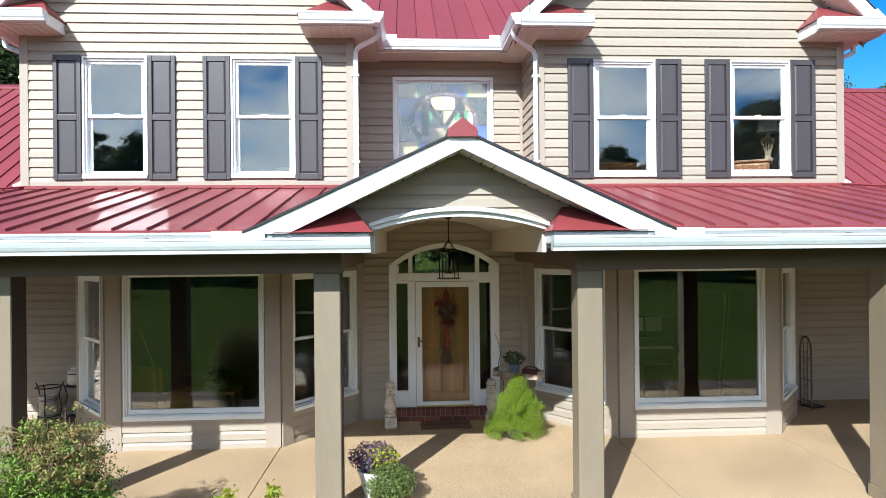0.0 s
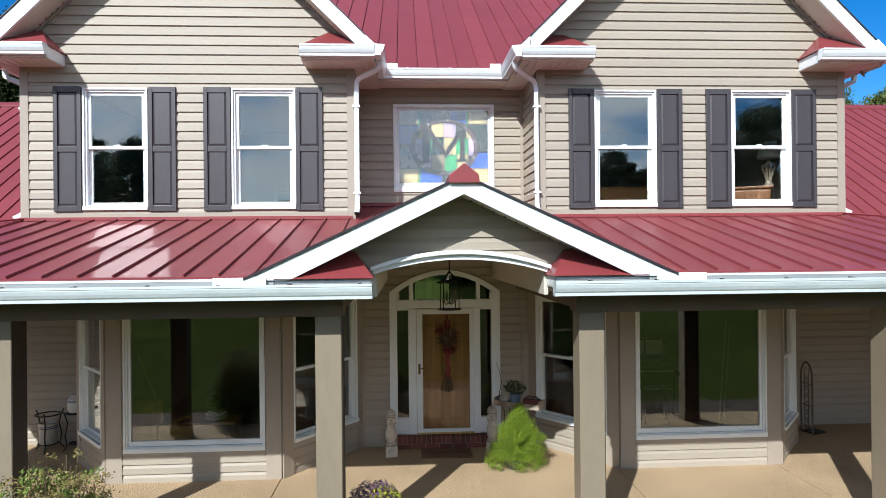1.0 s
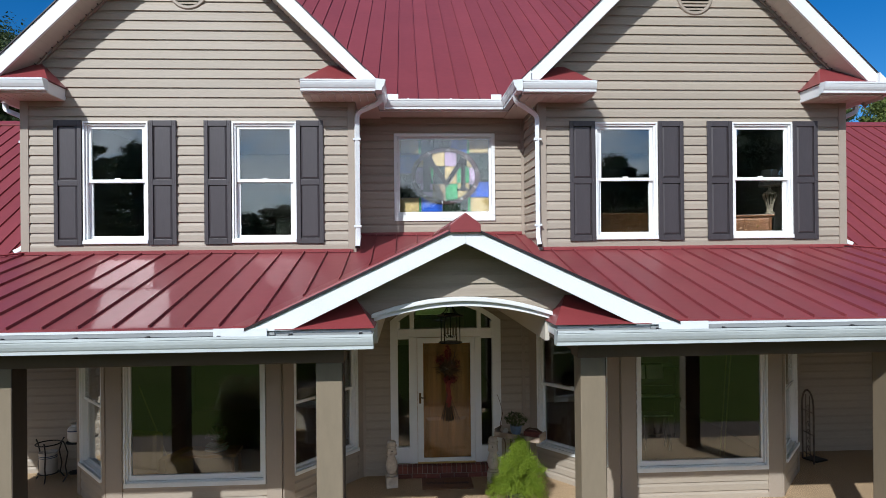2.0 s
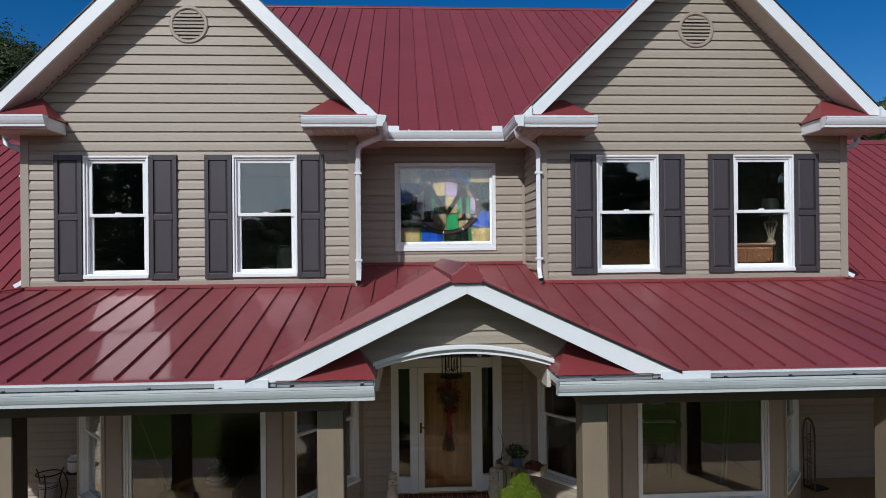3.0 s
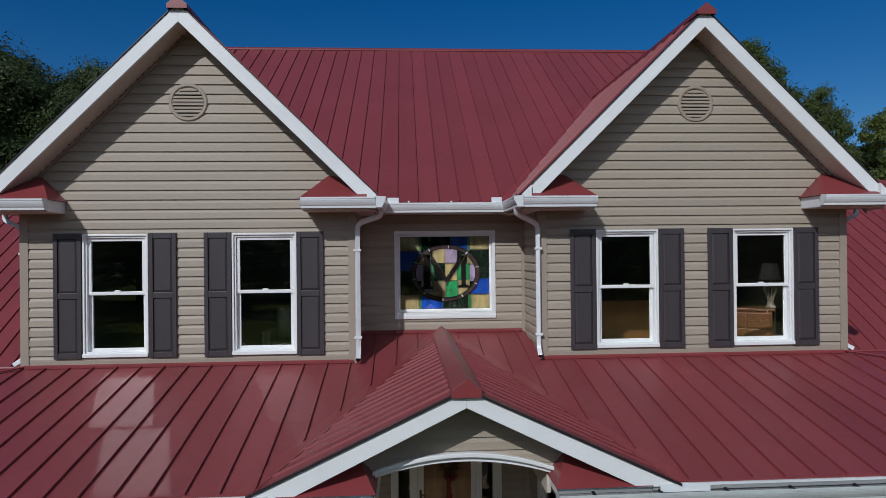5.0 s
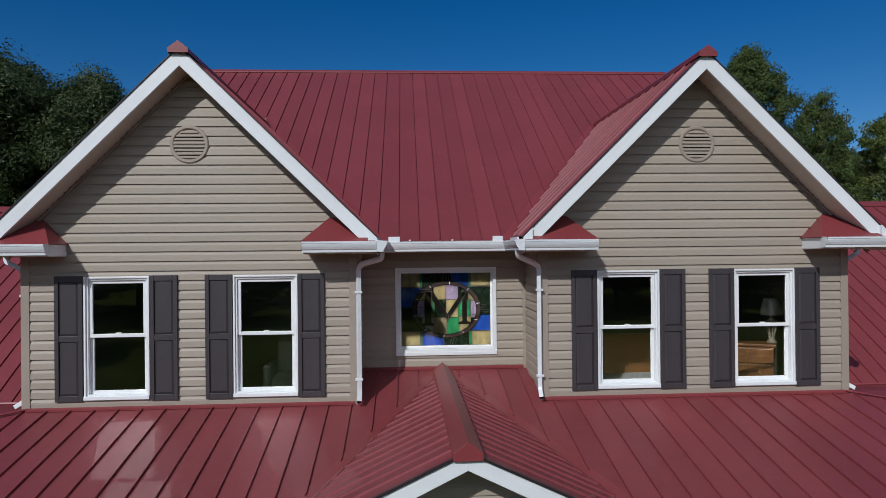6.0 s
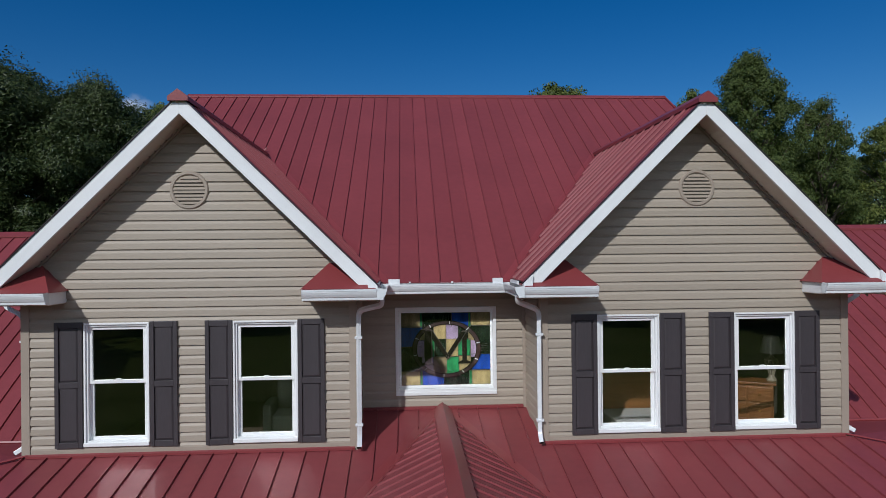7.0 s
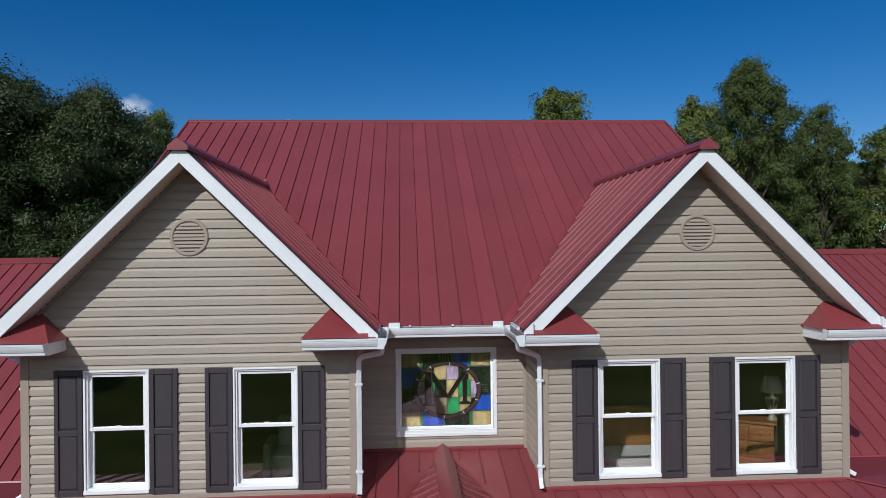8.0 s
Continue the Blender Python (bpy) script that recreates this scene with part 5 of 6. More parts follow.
oak = part("oak_door", Geo().box(0.13, 1.01, 0.05, 0.095, 0.20, 2.10), OAK, door, "honey oak door with raised panels")
for a, b in ((0.25, 0.55), (0.60, 0.90)):
    for p, q in ((0.36, 0.86), (1.02, 1.86)):
        v = [(a, 0.05, p), (b, 0.05, p), (b, 0.05, q), (a, 0.05, q), (a + 0.05, 0.034, p + 0.05), (b - 0.05, 0.034, p + 0.05), (b - 0.05, 0.034, q - 0.05), (a + 0.05, 0.034, q - 0.05)]
        part("raised_panel", Geo().add([(x, y - 0.002, z) for x, y, z in v], [(4, 5, 6, 7), (0, 1, 5, 4), (1, 2, 6, 5), (2, 3, 7, 6), (3, 0, 4, 7)]), OAK, oak)

# brick step
step = thing("brick_step", "low step of dark red rowlock bricks at the door", "step", kind="structure")
part("mortar_bed", Geo().box(-0.17, 1.31, 1.095, 1.222, 0.0, 0.172), MORTAR, step)
for i in range(20):
    part("brick", Geo().box(-0.172 + i * 0.074, -0.172 + i * 0.074 + 0.064, 1.085, 1.221, 0.073, 0.178), BRICK, step, bevel=0.004)
for i in range(7):
    part("brick", Geo().box(-0.172 + i * 0.212, -0.172 + i * 0.212 + 0.202, 1.085, 1.20, 0.002, 0.064), BRICK, step, bevel=0.004)

# door mat with its word
MAT = material("coir_mat", (0.20, 0.10, 0.058), 0.95, grain=0.4, grain_size=90, bump=0.004, bump_size=120)
mat = thing("door_mat", "brown coir door mat with dark lettering in front of the step", "door mat", pose(0.55, 0.82, 0.0))
part("mat", Geo().box(-0.37, 0.37, -0.225, 0.225, 0.001, 0.018), MAT, mat, bevel=0.005)
txt = bpy.data.curves.new("lettering", 'FONT')
txt.body, txt.size, txt.extrude, txt.align_x = "Welcome", 0.16, 0.001, 'CENTER'
txt.materials.append(BLACK)
o = new("lettering", txt)
o.parent, o.matrix_basis = mat, pose(0, -0.05, 0.0195)

# ---- hanging lantern ----
lantern = thing("hanging_lantern", "black iron cage lantern on a rod under the entry vault", "lantern", pose(0.56, -0.05, 0))
part("canopy", Geo().lathe([(0.0, 3.02), (0.03, 3.0), (0.06, 3.03)], 16), IRON, lantern, smooth=True)
part("rod", Geo().sweep([(0, 0, 3.02), (0, 0, 2.70)], 0.009, 8), IRON, lantern)
for i in range(4):
    a = math.pi / 4 + i * math.pi / 2 + 0.15
    c, s = math.cos(a), math.sin(a)
    part("roof_rib", Geo().sweep([(0.015 * c, 0.015 * s, 2.69), (0.05 * c, 0.05 * s, 2.67), (0.085 * c, 0.085 * s, 2.615), (0.145 * c, 0.145 * s, 2.575)], 0.007, 6), IRON, lantern)
    part("cage_bar", Geo().sweep([(0.148 * c, 0.148 * s, 2.56), (0.148 * c, 0.148 * s, 2.205)], 0.0065, 6), IRON, lantern)
part("finial", Geo().lathe([(0.0, 2.675), (0.022, 2.685), (0.026, 2.70), (0.010, 2.715), (0.0, 2.72)], 12), IRON, lantern, smooth=True)
part("upper_ring", Geo().lathe([(0.150, 2.555), (0.176, 2.557), (0.176, 2.565), (0.10, 2.592), (0.09, 2.588), (0.145, 2.562)], 24), IRON, lantern)
part("lower_ring", Geo().lathe([(0.141, 2.20), (0.156, 2.20), (0.156, 2.21), (0.141, 2.21)], 24), IRON, lantern)
part("stem", Geo().sweep([(0, 0, 2.6), (0, 0, 2.27)], 0.006, 6), IRON, lantern)
CANDLE = material("ivory_candle_sleeve", (0.17, 0.15, 0.115), 0.5, blotch=0.05)
for i in range(4):
    a = i * math.pi / 2 + 0.4
    c, s = math.cos(a), math.sin(a)
    arm = part("candle_arm", Geo().sweep([(0, 0, 2.30), (0.05 * c, 0.05 * s, 2.27), (0.085 * c, 0.085 * s, 2.31)], 0.006, 6), IRON, lantern)
    part("candle_sleeve", Geo().lathe([(0.022, 2.31), (0.014, 2.32), (0.013, 2.40), (0.011, 2.42), (0.004, 2.46)], 10, 0.085 * c, 0.085 * s), CANDLE, arm, "ivory candle sleeve with a bulb")


# ---- foliage ----
def leaf_material(name, a, b, rough=0.55, trans=0.25):
    m = bpy.data.materials.new(name)
    m.use_nodes = True
    n, link = m.node_tree.nodes, m.node_tree.links.new
    p = n["Principled BSDF"]
    p.inputs["Roughness"].default_value, p.inputs["Specular IOR Level"].default_value = rough, 0.34
    geo = n.new("ShaderNodeNewGeometry")
    mix = n.new("ShaderNodeMix")
    mix.data_type = 'RGBA'
    mix.inputs["A"].default_value, mix.inputs["B"].default_value = (*a, 1), (*b, 1)
    link(geo.outputs["Random Per Island"], mix.inputs["Factor"])
    link(mix.outputs["Result"], p.inputs["Base Color"])
    t = n.new("ShaderNodeBsdfTranslucent")
    link(mix.outputs["Result"], t.inputs["Color"])
    s = n.new("ShaderNodeMixShader")
    s.inputs[0].default_value = trans
    link(p.outputs[0], s.inputs[1])
    link(t.outputs[0], s.inputs[2])
    link(s.outputs[0], n["Material Output"].inputs[0])
    return m


LEAF_DARK = leaf_material("dark_tree_leaves", (0.022, 0.044, 0.012), (0.088, 0.115, 0.036), 0.45)
LEAF_MID = leaf_material("tree_leaves", (0.036, 0.068, 0.014), (0.122, 0.155, 0.038))
LEAF_FAR = leaf_material("far_tree_leaves", (0.045, 0.075, 0.028), (0.12, 0.155, 0.06), 0.6, 0.25)
LEAF_TURN = leaf_material("turning_tree_leaves", (0.06, 0.095, 0.018), (0.20, 0.23, 0.055))
BARK = material("tree_bark", (0.11, 0.085, 0.065), 0.9, grain=0.3, grain_size=8, bump=0.02, bump_size=10, streak=(1, 1, 0.2))
TWIG = material("brown_twig", (0.10, 0.065, 0.04), 0.85, grain=0.25)


def leaves(centres, sizes, rng, normals=None, up=0.4, fold=0.18, slim=0.45, loose=0.75):
    """Folded leaf blades at the centres; each is two triangles about its midrib."""
    n = len(centres)
    d = rng.normal(size=(n, 3))
    if normals is not None:
        d = d * loose + normals
    d[:, 2] += up
    d /= np.linalg.norm(d, axis=1)[:, None]
    t = rng.normal(size=(n, 3))
    a = np.cross(d, t)
    a /= np.linalg.norm(a, axis=1)[:, None] + 1e-9
    b = np.cross(d, a)
    s = sizes[:, None]
    tip, base = centres + a * s, centres - a * s
    l, r = centres + b * s * slim - d * s * fold, centres - b * s * slim - d * s * fold
    v = np.stack([base, l, tip, r], 1).reshape(-1, 3)
    k = np.arange(n) * 4
    f = np.concatenate([np.stack([k, k + 1, k + 2], 1), np.stack([k, k + 2, k + 3], 1)])
    return v, f


def numpy_mesh(name, v, f, mat):
    me = bpy.data.meshes.new(name)
    me.from_pydata(v.tolist(), [], f.tolist())
    me.materials.append(mat)
    return me


def tree_meshes(seed, height, radius, low, leaf, leaf_size, clumps, per, blunt=0.0, ball=0.19, twigs=0):
    """A trunk with limbs, and a crown of leaf clumps at the limbs' ends with gaps between; twigs: bare shoots above it."""
    rng = np.random.default_rng(seed)
    g = Geo()
    trunk = [(0, 0, -0.3)]
    for i in range(1, 8):
        z = height * 0.88 * i / 7
        trunk.append((rng.normal() * 0.03 * height * i / 14, rng.normal() * 0.03 * height * i / 14, z))
    g.sweep(trunk, 0.022 * height, 10, taper=0.15)
    centres, tilt, cs = [], [], []
    for i in range(clumps):
        f = (i + 0.5) / clumps
        z = low + (height - low) * f ** 0.85
        k = (z - low) / (height - low)
        prof = math.sin(math.pi * min(1, 0.12 + 0.88 * k) ** 0.75) ** 0.6
        prof = prof * (1 - blunt) + blunt * (1 - k ** 4) ** 0.6 * (0.6 + 0.4 * min(1, 2.5 * k))
        a = i * 2.39996 + rng.normal() * 0.3
        r = radius * prof * (0.10 + 1.0 * rng.random() ** 0.5) * (0.8 + 0.34 * rng.random())
        c = np.array([r * math.cos(a), r * math.sin(a), z + rng.normal() * 0.3])
        cs.append(c)
        if i % 3 == 0:
            j = min(6, max(1, int(z / height / 0.88 * 7 * 0.8)))
            p, q = Vector(trunk[j]), Vector(c)
            g.sweep([p, p.lerp(q, 0.5) + Vector((0, 0, 0.06 * radius)), q], 0.006 * height, 5, taper=0.2)
    for i in range(twigs):
        a, r = rng.random() * math.tau, radius * 0.55 * rng.random()
        p = Vector((r * math.cos(a), r * math.sin(a), height * (0.80 + 0.08 * rng.random())))
        q = p + Vector((rng.normal() * 0.5, rng.normal() * 0.5, height * (0.06 + 0.12 * rng.random())))
        g.sweep([p, p.lerp(q, 0.5) + Vector((rng.normal() * 0.12, 0, 0)), q], 0.028, 4, taper=0.3)
        for _ in range(3):
            u = p.lerp(q, 0.3 + 0.5 * rng.random())
            g.sweep([u, u + Vector((rng.normal() * 0.35, rng.normal() * 0.35, 0.35 + 0.3 * rng.random()))], 0.015, 4, taper=0.4)
        m = 26
        centres.append(np.array(p.lerp(q, 0.35)) + rng.normal(size=(m, 3)) * np.array([0.3, 0.3, 0.45]))
        tilt.append(rng.normal(size=(m, 3)))
    for c in cs:
        m = int(per * (0.6 + 0.8 * rng.random()))
        d = rng.normal(size=(m, 3))
        d[:, 2] += 0.35
        d /= np.linalg.norm(d, axis=1)[:, None]
        rr = radius * ball * (0.55 + 0.9 * rng.random())
        # each clump is lumpy: small sprays of leaves round a few points of its shell
        knots = rng.normal(size=(9, 3))
        knots /= np.linalg.norm(knots, axis=1)[:, None]
        near = knots[rng.integers(0, 9, m)]
        d = d * 0.75 + near * 0.8
        reach = (0.35 + 0.65 * rng.random((m, 1)) ** 0.7) / 1.25
        centres.append(c + d * rr * reach * np.array([1.1, 1.1, 0.8]))
        tilt.append(d)
    centres, tilt = np.concatenate(centres), np.concatenate(tilt)
    v, f = leaves(centres, leaf_size * (0.6 + 0.8 * rng.random(len(centres))), rng, tilt, 0.45, 0.18, 0.45, 0.5)
    return g.mesh("trunk", BARK, smooth=True), numpy_mesh("crown", v, f, leaf)


TREES = {"broad": tree_meshes(3, 20.0, 7.5, 2.5, LEAF_DARK, 0.135, 210, 860, 0.35, 0.225), "tall": tree_meshes(8, 20.0, 4.6, 2.0, LEAF_MID, 0.105, 230, 620, 0.6, 0.225),
         "round": tree_meshes(15, 14.0, 5.0, 2.0, LEAF_TURN, 0.115, 120, 420), "sparse": tree_meshes(21, 16.0, 4.6, 1.5, LEAF_MID, 0.115, 150, 330, 0.3, 0.19, 30)}
# the same kinds with fewer, larger leaves, for the trees far across the lawn
FAR_TREES = {"broad": tree_meshes(3, 20.0, 7.5, 2.5, LEAF_FAR, 0.24, 150, 330, 0.35), "tall": tree_meshes(8, 20.0, 4.6, 2.0, LEAF_FAR, 0.19, 150, 260, 0.5), "round": tree_meshes(15, 14.0, 5.0, 2.0, LEAF_FAR, 0.21, 110, 280)}
TREE_LABELS = {"broad": "broad dark green deciduous tree behind the house", "tall": "tall green deciduous tree behind the house", "round": "rounded tree with leaves turning yellow-green",
               "sparse": "thin green tree with open twiggy crown"}


def tree(kind, x, y, height, turn, spread=1.0, label=None):
    seen = y > 0 and -34 < x < 49 and (y < 54 or 15 < x < 25)
    trunk, crown = (TREES if seen or kind not in FAR_TREES else FAR_TREES)[kind]
    base = {"broad": 20.0, "tall": 20.0, "round": 14.0, "sparse": 16.0}[kind]
    k = height / base
    t = thing("tree", label or TREE_LABELS[kind], "tree", pose(x, y, -0.22, 0, 0, turn), "trees behind the house" if y > 0 else "trees across the lawn")
    for nm, me in (("trunk", trunk), ("crown", crown)):
        o = part(nm, me, None, t)
        o.scale = (k * spread, k * spread, k)
    return t


for spec in (("broad", -31.3, 44, 20.2, 20, 1.0), ("broad", -25.6, 46, 19.3, 140, 0.9), ("broad", -40, 47, 21, 250, 1.0), ("round", -22.9, 53, 19.3, 60, 0.62), ("broad", -27, 56, 15, 80, 1.2), ("tall", 32.6, 51, 23.9, 10, 0.84), ("round", 27.8, 52, 20.3, 200, 0.66),
             ("sparse", 39.6, 51, 19.2, 120, 0.80), ("tall", 37.5, 56, 17.0, 300, 1.4), ("round", 47.5, 52, 18.0, 30, 0.9), ("broad", 45, 60, 15.5, 200, 1.1), ("tall", 53, 50, 17.5, 70, 1.2), ("round", 20.0, 77, 27.2, 100, 0.85), ("broad", -48, 60, 18, 10, 1.2),
             ("broad", 60, 75, 17, 50, 1.3), ("round", 25.5, 72, 15.5, 20, 1.0), ("broad", -52, 40, 16, 90, 1.1), ("tall", 30, 75, 15, 33, 1.5), ("round", 4.5, 60, 13, 60, 1.2), ("round", -4.0, 64, 12, 160, 1.2)):
    tree(*spec)
FRONT = "deciduous tree on the far side of the front lawn"
for spec in (("tall", -24, -40, 12.0, 40, 1.2), ("round", -14, -50, 6.6, 10, 1.7), ("broad", -31, -46, 11, 0, 1.2), ("round", -5, -54, 7.8, 77, 1.5), ("broad", 4, -56, 8.2, 200, 1.4), ("round", 13, -53, 7.8, 130, 1.5), ("tall", 26, -43, 12.0, 80, 1.3),
             ("broad", 31, -45, 14.5, 10, 1.1), ("round", 21, -55, 12.0, 33, 1.2), ("broad", 46, -50, 12, 20, 1.3), ("broad", -43, -46, 12, 99, 1.3), ("broad", -60, -45, 13, 44, 1.3), ("broad", 62, -45, 13, 66, 1.3), ("round", -27.5, -60, 14.0, 5, 1.1), ("round", 28, -62, 9.5, 55, 1.6),
             ("broad", -3, -66, 11.5, 60, 1.5), ("broad", 14, -68, 11.5, 30, 1.5), ("broad", -14, -70, 8.8, 160, 1.9), ("broad", -36, -64, 13.5, 20, 1.4), ("broad", 38, -66, 13, 120, 1.4), ("broad", -25, -68, 12.5, 220, 1.4), ("broad", 26, -70, 12, 310, 1.5), ("broad", 85, -30, 14, 10, 1.3), ("broad", -85, -30, 14, 10, 1.3), ("broad", 100, 10, 14, 70, 1.3), ("broad", -90, 10, 14, 70, 1.3)):
    tree(*spec, label=FRONT)
TREELINE = leaf_material("far_wood_leaves", (0.025, 0.045, 0.015), (0.07, 0.085, 0.03))
rng = np.random.default_rng(5)
ang = rng.random(26000) * math.tau
dist = 190 + 45 * rng.random(26000)
hh = (7 + 5 * (np.sin(ang * 17) * 0.5 + np.sin(ang * 41 + 1) * 0.3 + 0.6)) * rng.random(26000) ** 0.6
v, f = leaves(np.stack([dist * np.cos(ang), dist * np.sin(ang), hh], 1), 1.0 + 0.9 * rng.random(26000), rng)
thing("distant_wood", "dark green wood along the horizon", "woods", kind="stuff", data=numpy_mesh("distant_wood", v, f, TREELINE))


# shrubs and potted plants
def stem_shrub(name, label, at, stems, height, spread, leaf_mat, leaf, per, seed, top_mat=None, lean=0.35, slim=0.3, low=0.25, category="shrub"):
    rng = np.random.default_rng(seed)
    t = thing(name, label, category, at)
    g, pts, high = Geo(), [], []
    for i in range(stems):
        a = rng.random() * math.tau
        r = spread * math.sqrt(rng.random())
        h = height * (0.55 + 0.5 * rng.random()) * (1 - 0.25 * (r / spread) ** 2)
        x, y = r * math.cos(a), r * math.sin(a)
        path = [(x * 0.3, y * 0.3, 0), (x * 0.65, y * 0.65, h * 0.5), (x + rng.normal() * 0.05, y + rng.normal() * 0.05, h)]
        g.sweep(path, 0.004, 4, taper=0.4)
        # leaves stand in sprays along the stem
        for k in range(max(2, per // 28)):
            f = low + (1 - low) * rng.random() ** 0.7
            p = Vector(path[0]).lerp(Vector(path[1]), min(1, f * 2)) if f < 0.5 else Vector(path[1]).lerp(Vector(path[2]), f * 2 - 1)
            q = np.array(p) + rng.normal(size=3) * np.array([lean, lean, lean * 0.7]) * 0.20
            cluster = q + rng.normal(size=(min(per, 28), 3)) * np.array([0.036, 0.036, 0.022])
            (high if (top_mat and q[2] > height * 0.60 and rng.random() < 0.68) else pts).extend(cluster)
    part("branchwork", g, TWIG, t)
    for nm, pp, m in (("foliage", pts, leaf_mat), ("upper_foliage", high, top_mat)):
        if pp:
            pp = np.array(pp)
            pp = pp[pp[:, 2] > 0.02]
            v, f = leaves(pp, leaf * (0.6 + 0.8 * rng.random(len(pp))), rng, None, 0.6, 0.1, slim)
            part(nm, numpy_mesh(nm, v, f, m), None, t)
    return t


NANDINA = leaf_material("shrub_leaves", (0.060, 0.125, 0.014), (0.21, 0.31, 0.045), 0.55, 0.08)
BRONZE = leaf_material("bronze_sprig_leaves", (0.22, 0.13, 0.055), (0.25, 0.25, 0.07), 0.55, 0.06)
LIME = leaf_material("lime_leaves", (0.42, 0.40, 0.03), (0.26, 0.34, 0.04), 0.45)
FERN = leaf_material("asparagus_fern_leaves", (0.09, 0.17, 0.010), (0.35, 0.45, 0.045), 0.5, 0.25)
PURPLE = leaf_material("purple_leaves", (0.07, 0.04, 0.075), (0.23, 0.14, 0.21), 0.45)
GREEN = leaf_material("green_pot_leaves", (0.05, 0.095, 0.014), (0.23, 0.28, 0.085), 0.5, 0.35)
stem_shrub("nandina_shrub", "leafy green shrub with bronze new shoots beside the porch", pose(-2.98, -3.12, -0.18), 190, 1.46, 0.38, NANDINA, 0.0165, 310, 4, BRONZE, 0.42, 0.42, 0.12)
stem_shrub("nandina_shrub", "leafy green shrub with bronze new shoots beside the porch", pose(-3.12, -3.46, -0.18), 170, 1.02, 0.40, NANDINA, 0.0165, 370, 9, None, 0.40, 0.42, 0.10)
for x, y, hgt, sd in ((-1.62, -3.05, 0.70, 11), (-1.22, -3.05, 0.71, 12), (-1.85, -3.0, 0.62, 14)):
    stem_shrub("small_shrub", "small lime-green shrub in the mulched bed", pose(x, y, -0.18), 26, hgt, 0.15, LIME, 0.035, 34, sd, None, 0.22, 0.4)

stem_shrub("twiggy_shrub", "sparse twiggy shrub in the mulched bed by the porch", pose(4.56, -3.12, -0.18), 24, 0.84, 0.28, BRONZE, 0.014, 5, 16, None, 0.3, 0.3, 0.3)

# white pot with mixed trailing plants
POTWHITE = material("white_glazed_pot", (0.70, 0.69, 0.65), 0.5, blotch=0.1, blotch_size=4, grain=0.06, grain_size=15)
pot = thing("flower_pot", "white pot of purple, lime and green foliage plants on the porch", "potted plant", pose(-0.36, -1.98, 0.0))
part("pot", Geo().lathe([(0.10, 0.0), (0.115, 0.02), (0.09, 0.05), (0.125, 0.16), (0.15, 0.27), (0.165, 0.30), (0.165, 0.325), (0.145, 0.325), (0.135, 0.29)], 24), POTWHITE, pot, "white pot", smooth=True)
part("soil", Geo().lathe([(0.134, 0.27), (0.134, 0.295)], 20), SOIL, pot)


def mound(name, parent, mat, centre, size, n, leaf, seed, slim=0.4, up=0.5, label=""):
    rng = np.random.default_rng(seed)
    d = rng.normal(size=(n, 3))
    d /= np.linalg.norm(d, axis=1)[:, None]
    p = np.array(centre) + d * np.array(size) * (0.45 + 0.6 * rng.random((n, 1)) ** 0.6)
    v, f = leaves(p, leaf * (0.6 + 0.8 * rng.random(n)), rng, d, up, 0.12, slim)
    return part(name, numpy_mesh(name, v, f, mat), None, parent, label)


mound("purple_foliage", pot, PURPLE, (-0.01, 0.05, 0.44), (0.25, 0.19, 0.16), 1150, 0.024, 1, 0.32, label="purple pointed leaves")
mound("lime_foliage", pot, LIME, (0.09, 0.0, 0.45), (0.18, 0.15, 0.12), 330, 0.023, 2, 0.45, label="lime green leaves")
mound("green_foliage", pot, GREEN, (0.17, -0.11, 0.22), (0.25, 0.20, 0.20), 4200, 0.019, 3, 0.30, label="small green trailing leaves")
mound("blue_flowers", pot, material("dusty_blue_petals", (0.10, 0.14, 0.16), 0.6), (-0.06, -0.06, 0.40), (0.08, 0.06, 0.05), 40, 0.025, 5, 0.5)

# feathery fern in a low planter
fern = thing("asparagus_fern", "bright green feathery fern in a grey planter on the porch", "potted plant", pose(1.45, 0.10, 0.0))
PLANTER = material("grey_planter", (0.06, 0.06, 0.058), 0.7, blotch=0.2, grain=0.1)
part("planter", Geo().lathe([(0.085, 0.0), (0.10, 0.02), (0.115, 0.11), (0.123, 0.12), (0.123, 0.135), (0.105, 0.135), (0.10, 0.12)], 20), PLANTER, fern, smooth=True)
rng = np.random.default_rng(77)
g, pts = Geo(), []
# a bush of soft plumes, broad below and drawn out into a narrow top
profile = [(0.04, 0.30), (0.15, 0.36), (0.30, 0.36), (0.44, 0.32), (0.56, 0.23), (0.66, 0.12), (0.86, 0.03)]
for i in range(300):
    a, h = rng.random() * math.tau, 0.17 + 0.67 * rng.random() ** 1.35
    k = max(n for n in range(len(profile) - 1) if profile[n][0] <= h)
    (h0, r0), (h1, r1) = profile[k], profile[k + 1]
    rad = (r0 + (r1 - r0) * (h - h0) / (h1 - h0)) * (0.35 + 0.75 * rng.random() ** 0.6)
    if i % 9 == 0:
        h, rad = 0.07, 0.30 + 0.12 * rng.random()
    end = np.array([rad * math.cos(a) + 0.06 * h, 0.72 * rad * math.sin(a), h])
    root = np.array([0.06 * math.cos(a), 0.06 * math.sin(a), 0.13])
    mid = root * 0.4 + end * 0.6 + np.array([0, 0, 0.10])
    g.sweep([tuple(root), tuple(mid), tuple(end)], 0.002, 3, taper=0.4)
    plume = 0.020 + 0.022 * rng.random()
    pts += list(end + rng.normal(size=(95, 3)) * plume)
    for k in range(60):
        f = rng.random()
        pts.append(mid * (1 - f) + end * f + rng.normal(size=3) * 0.016)
part("fronds", g, FERN, fern)
pts = [p for p in pts if p[2] > 0.03]
pts = np.array(pts)
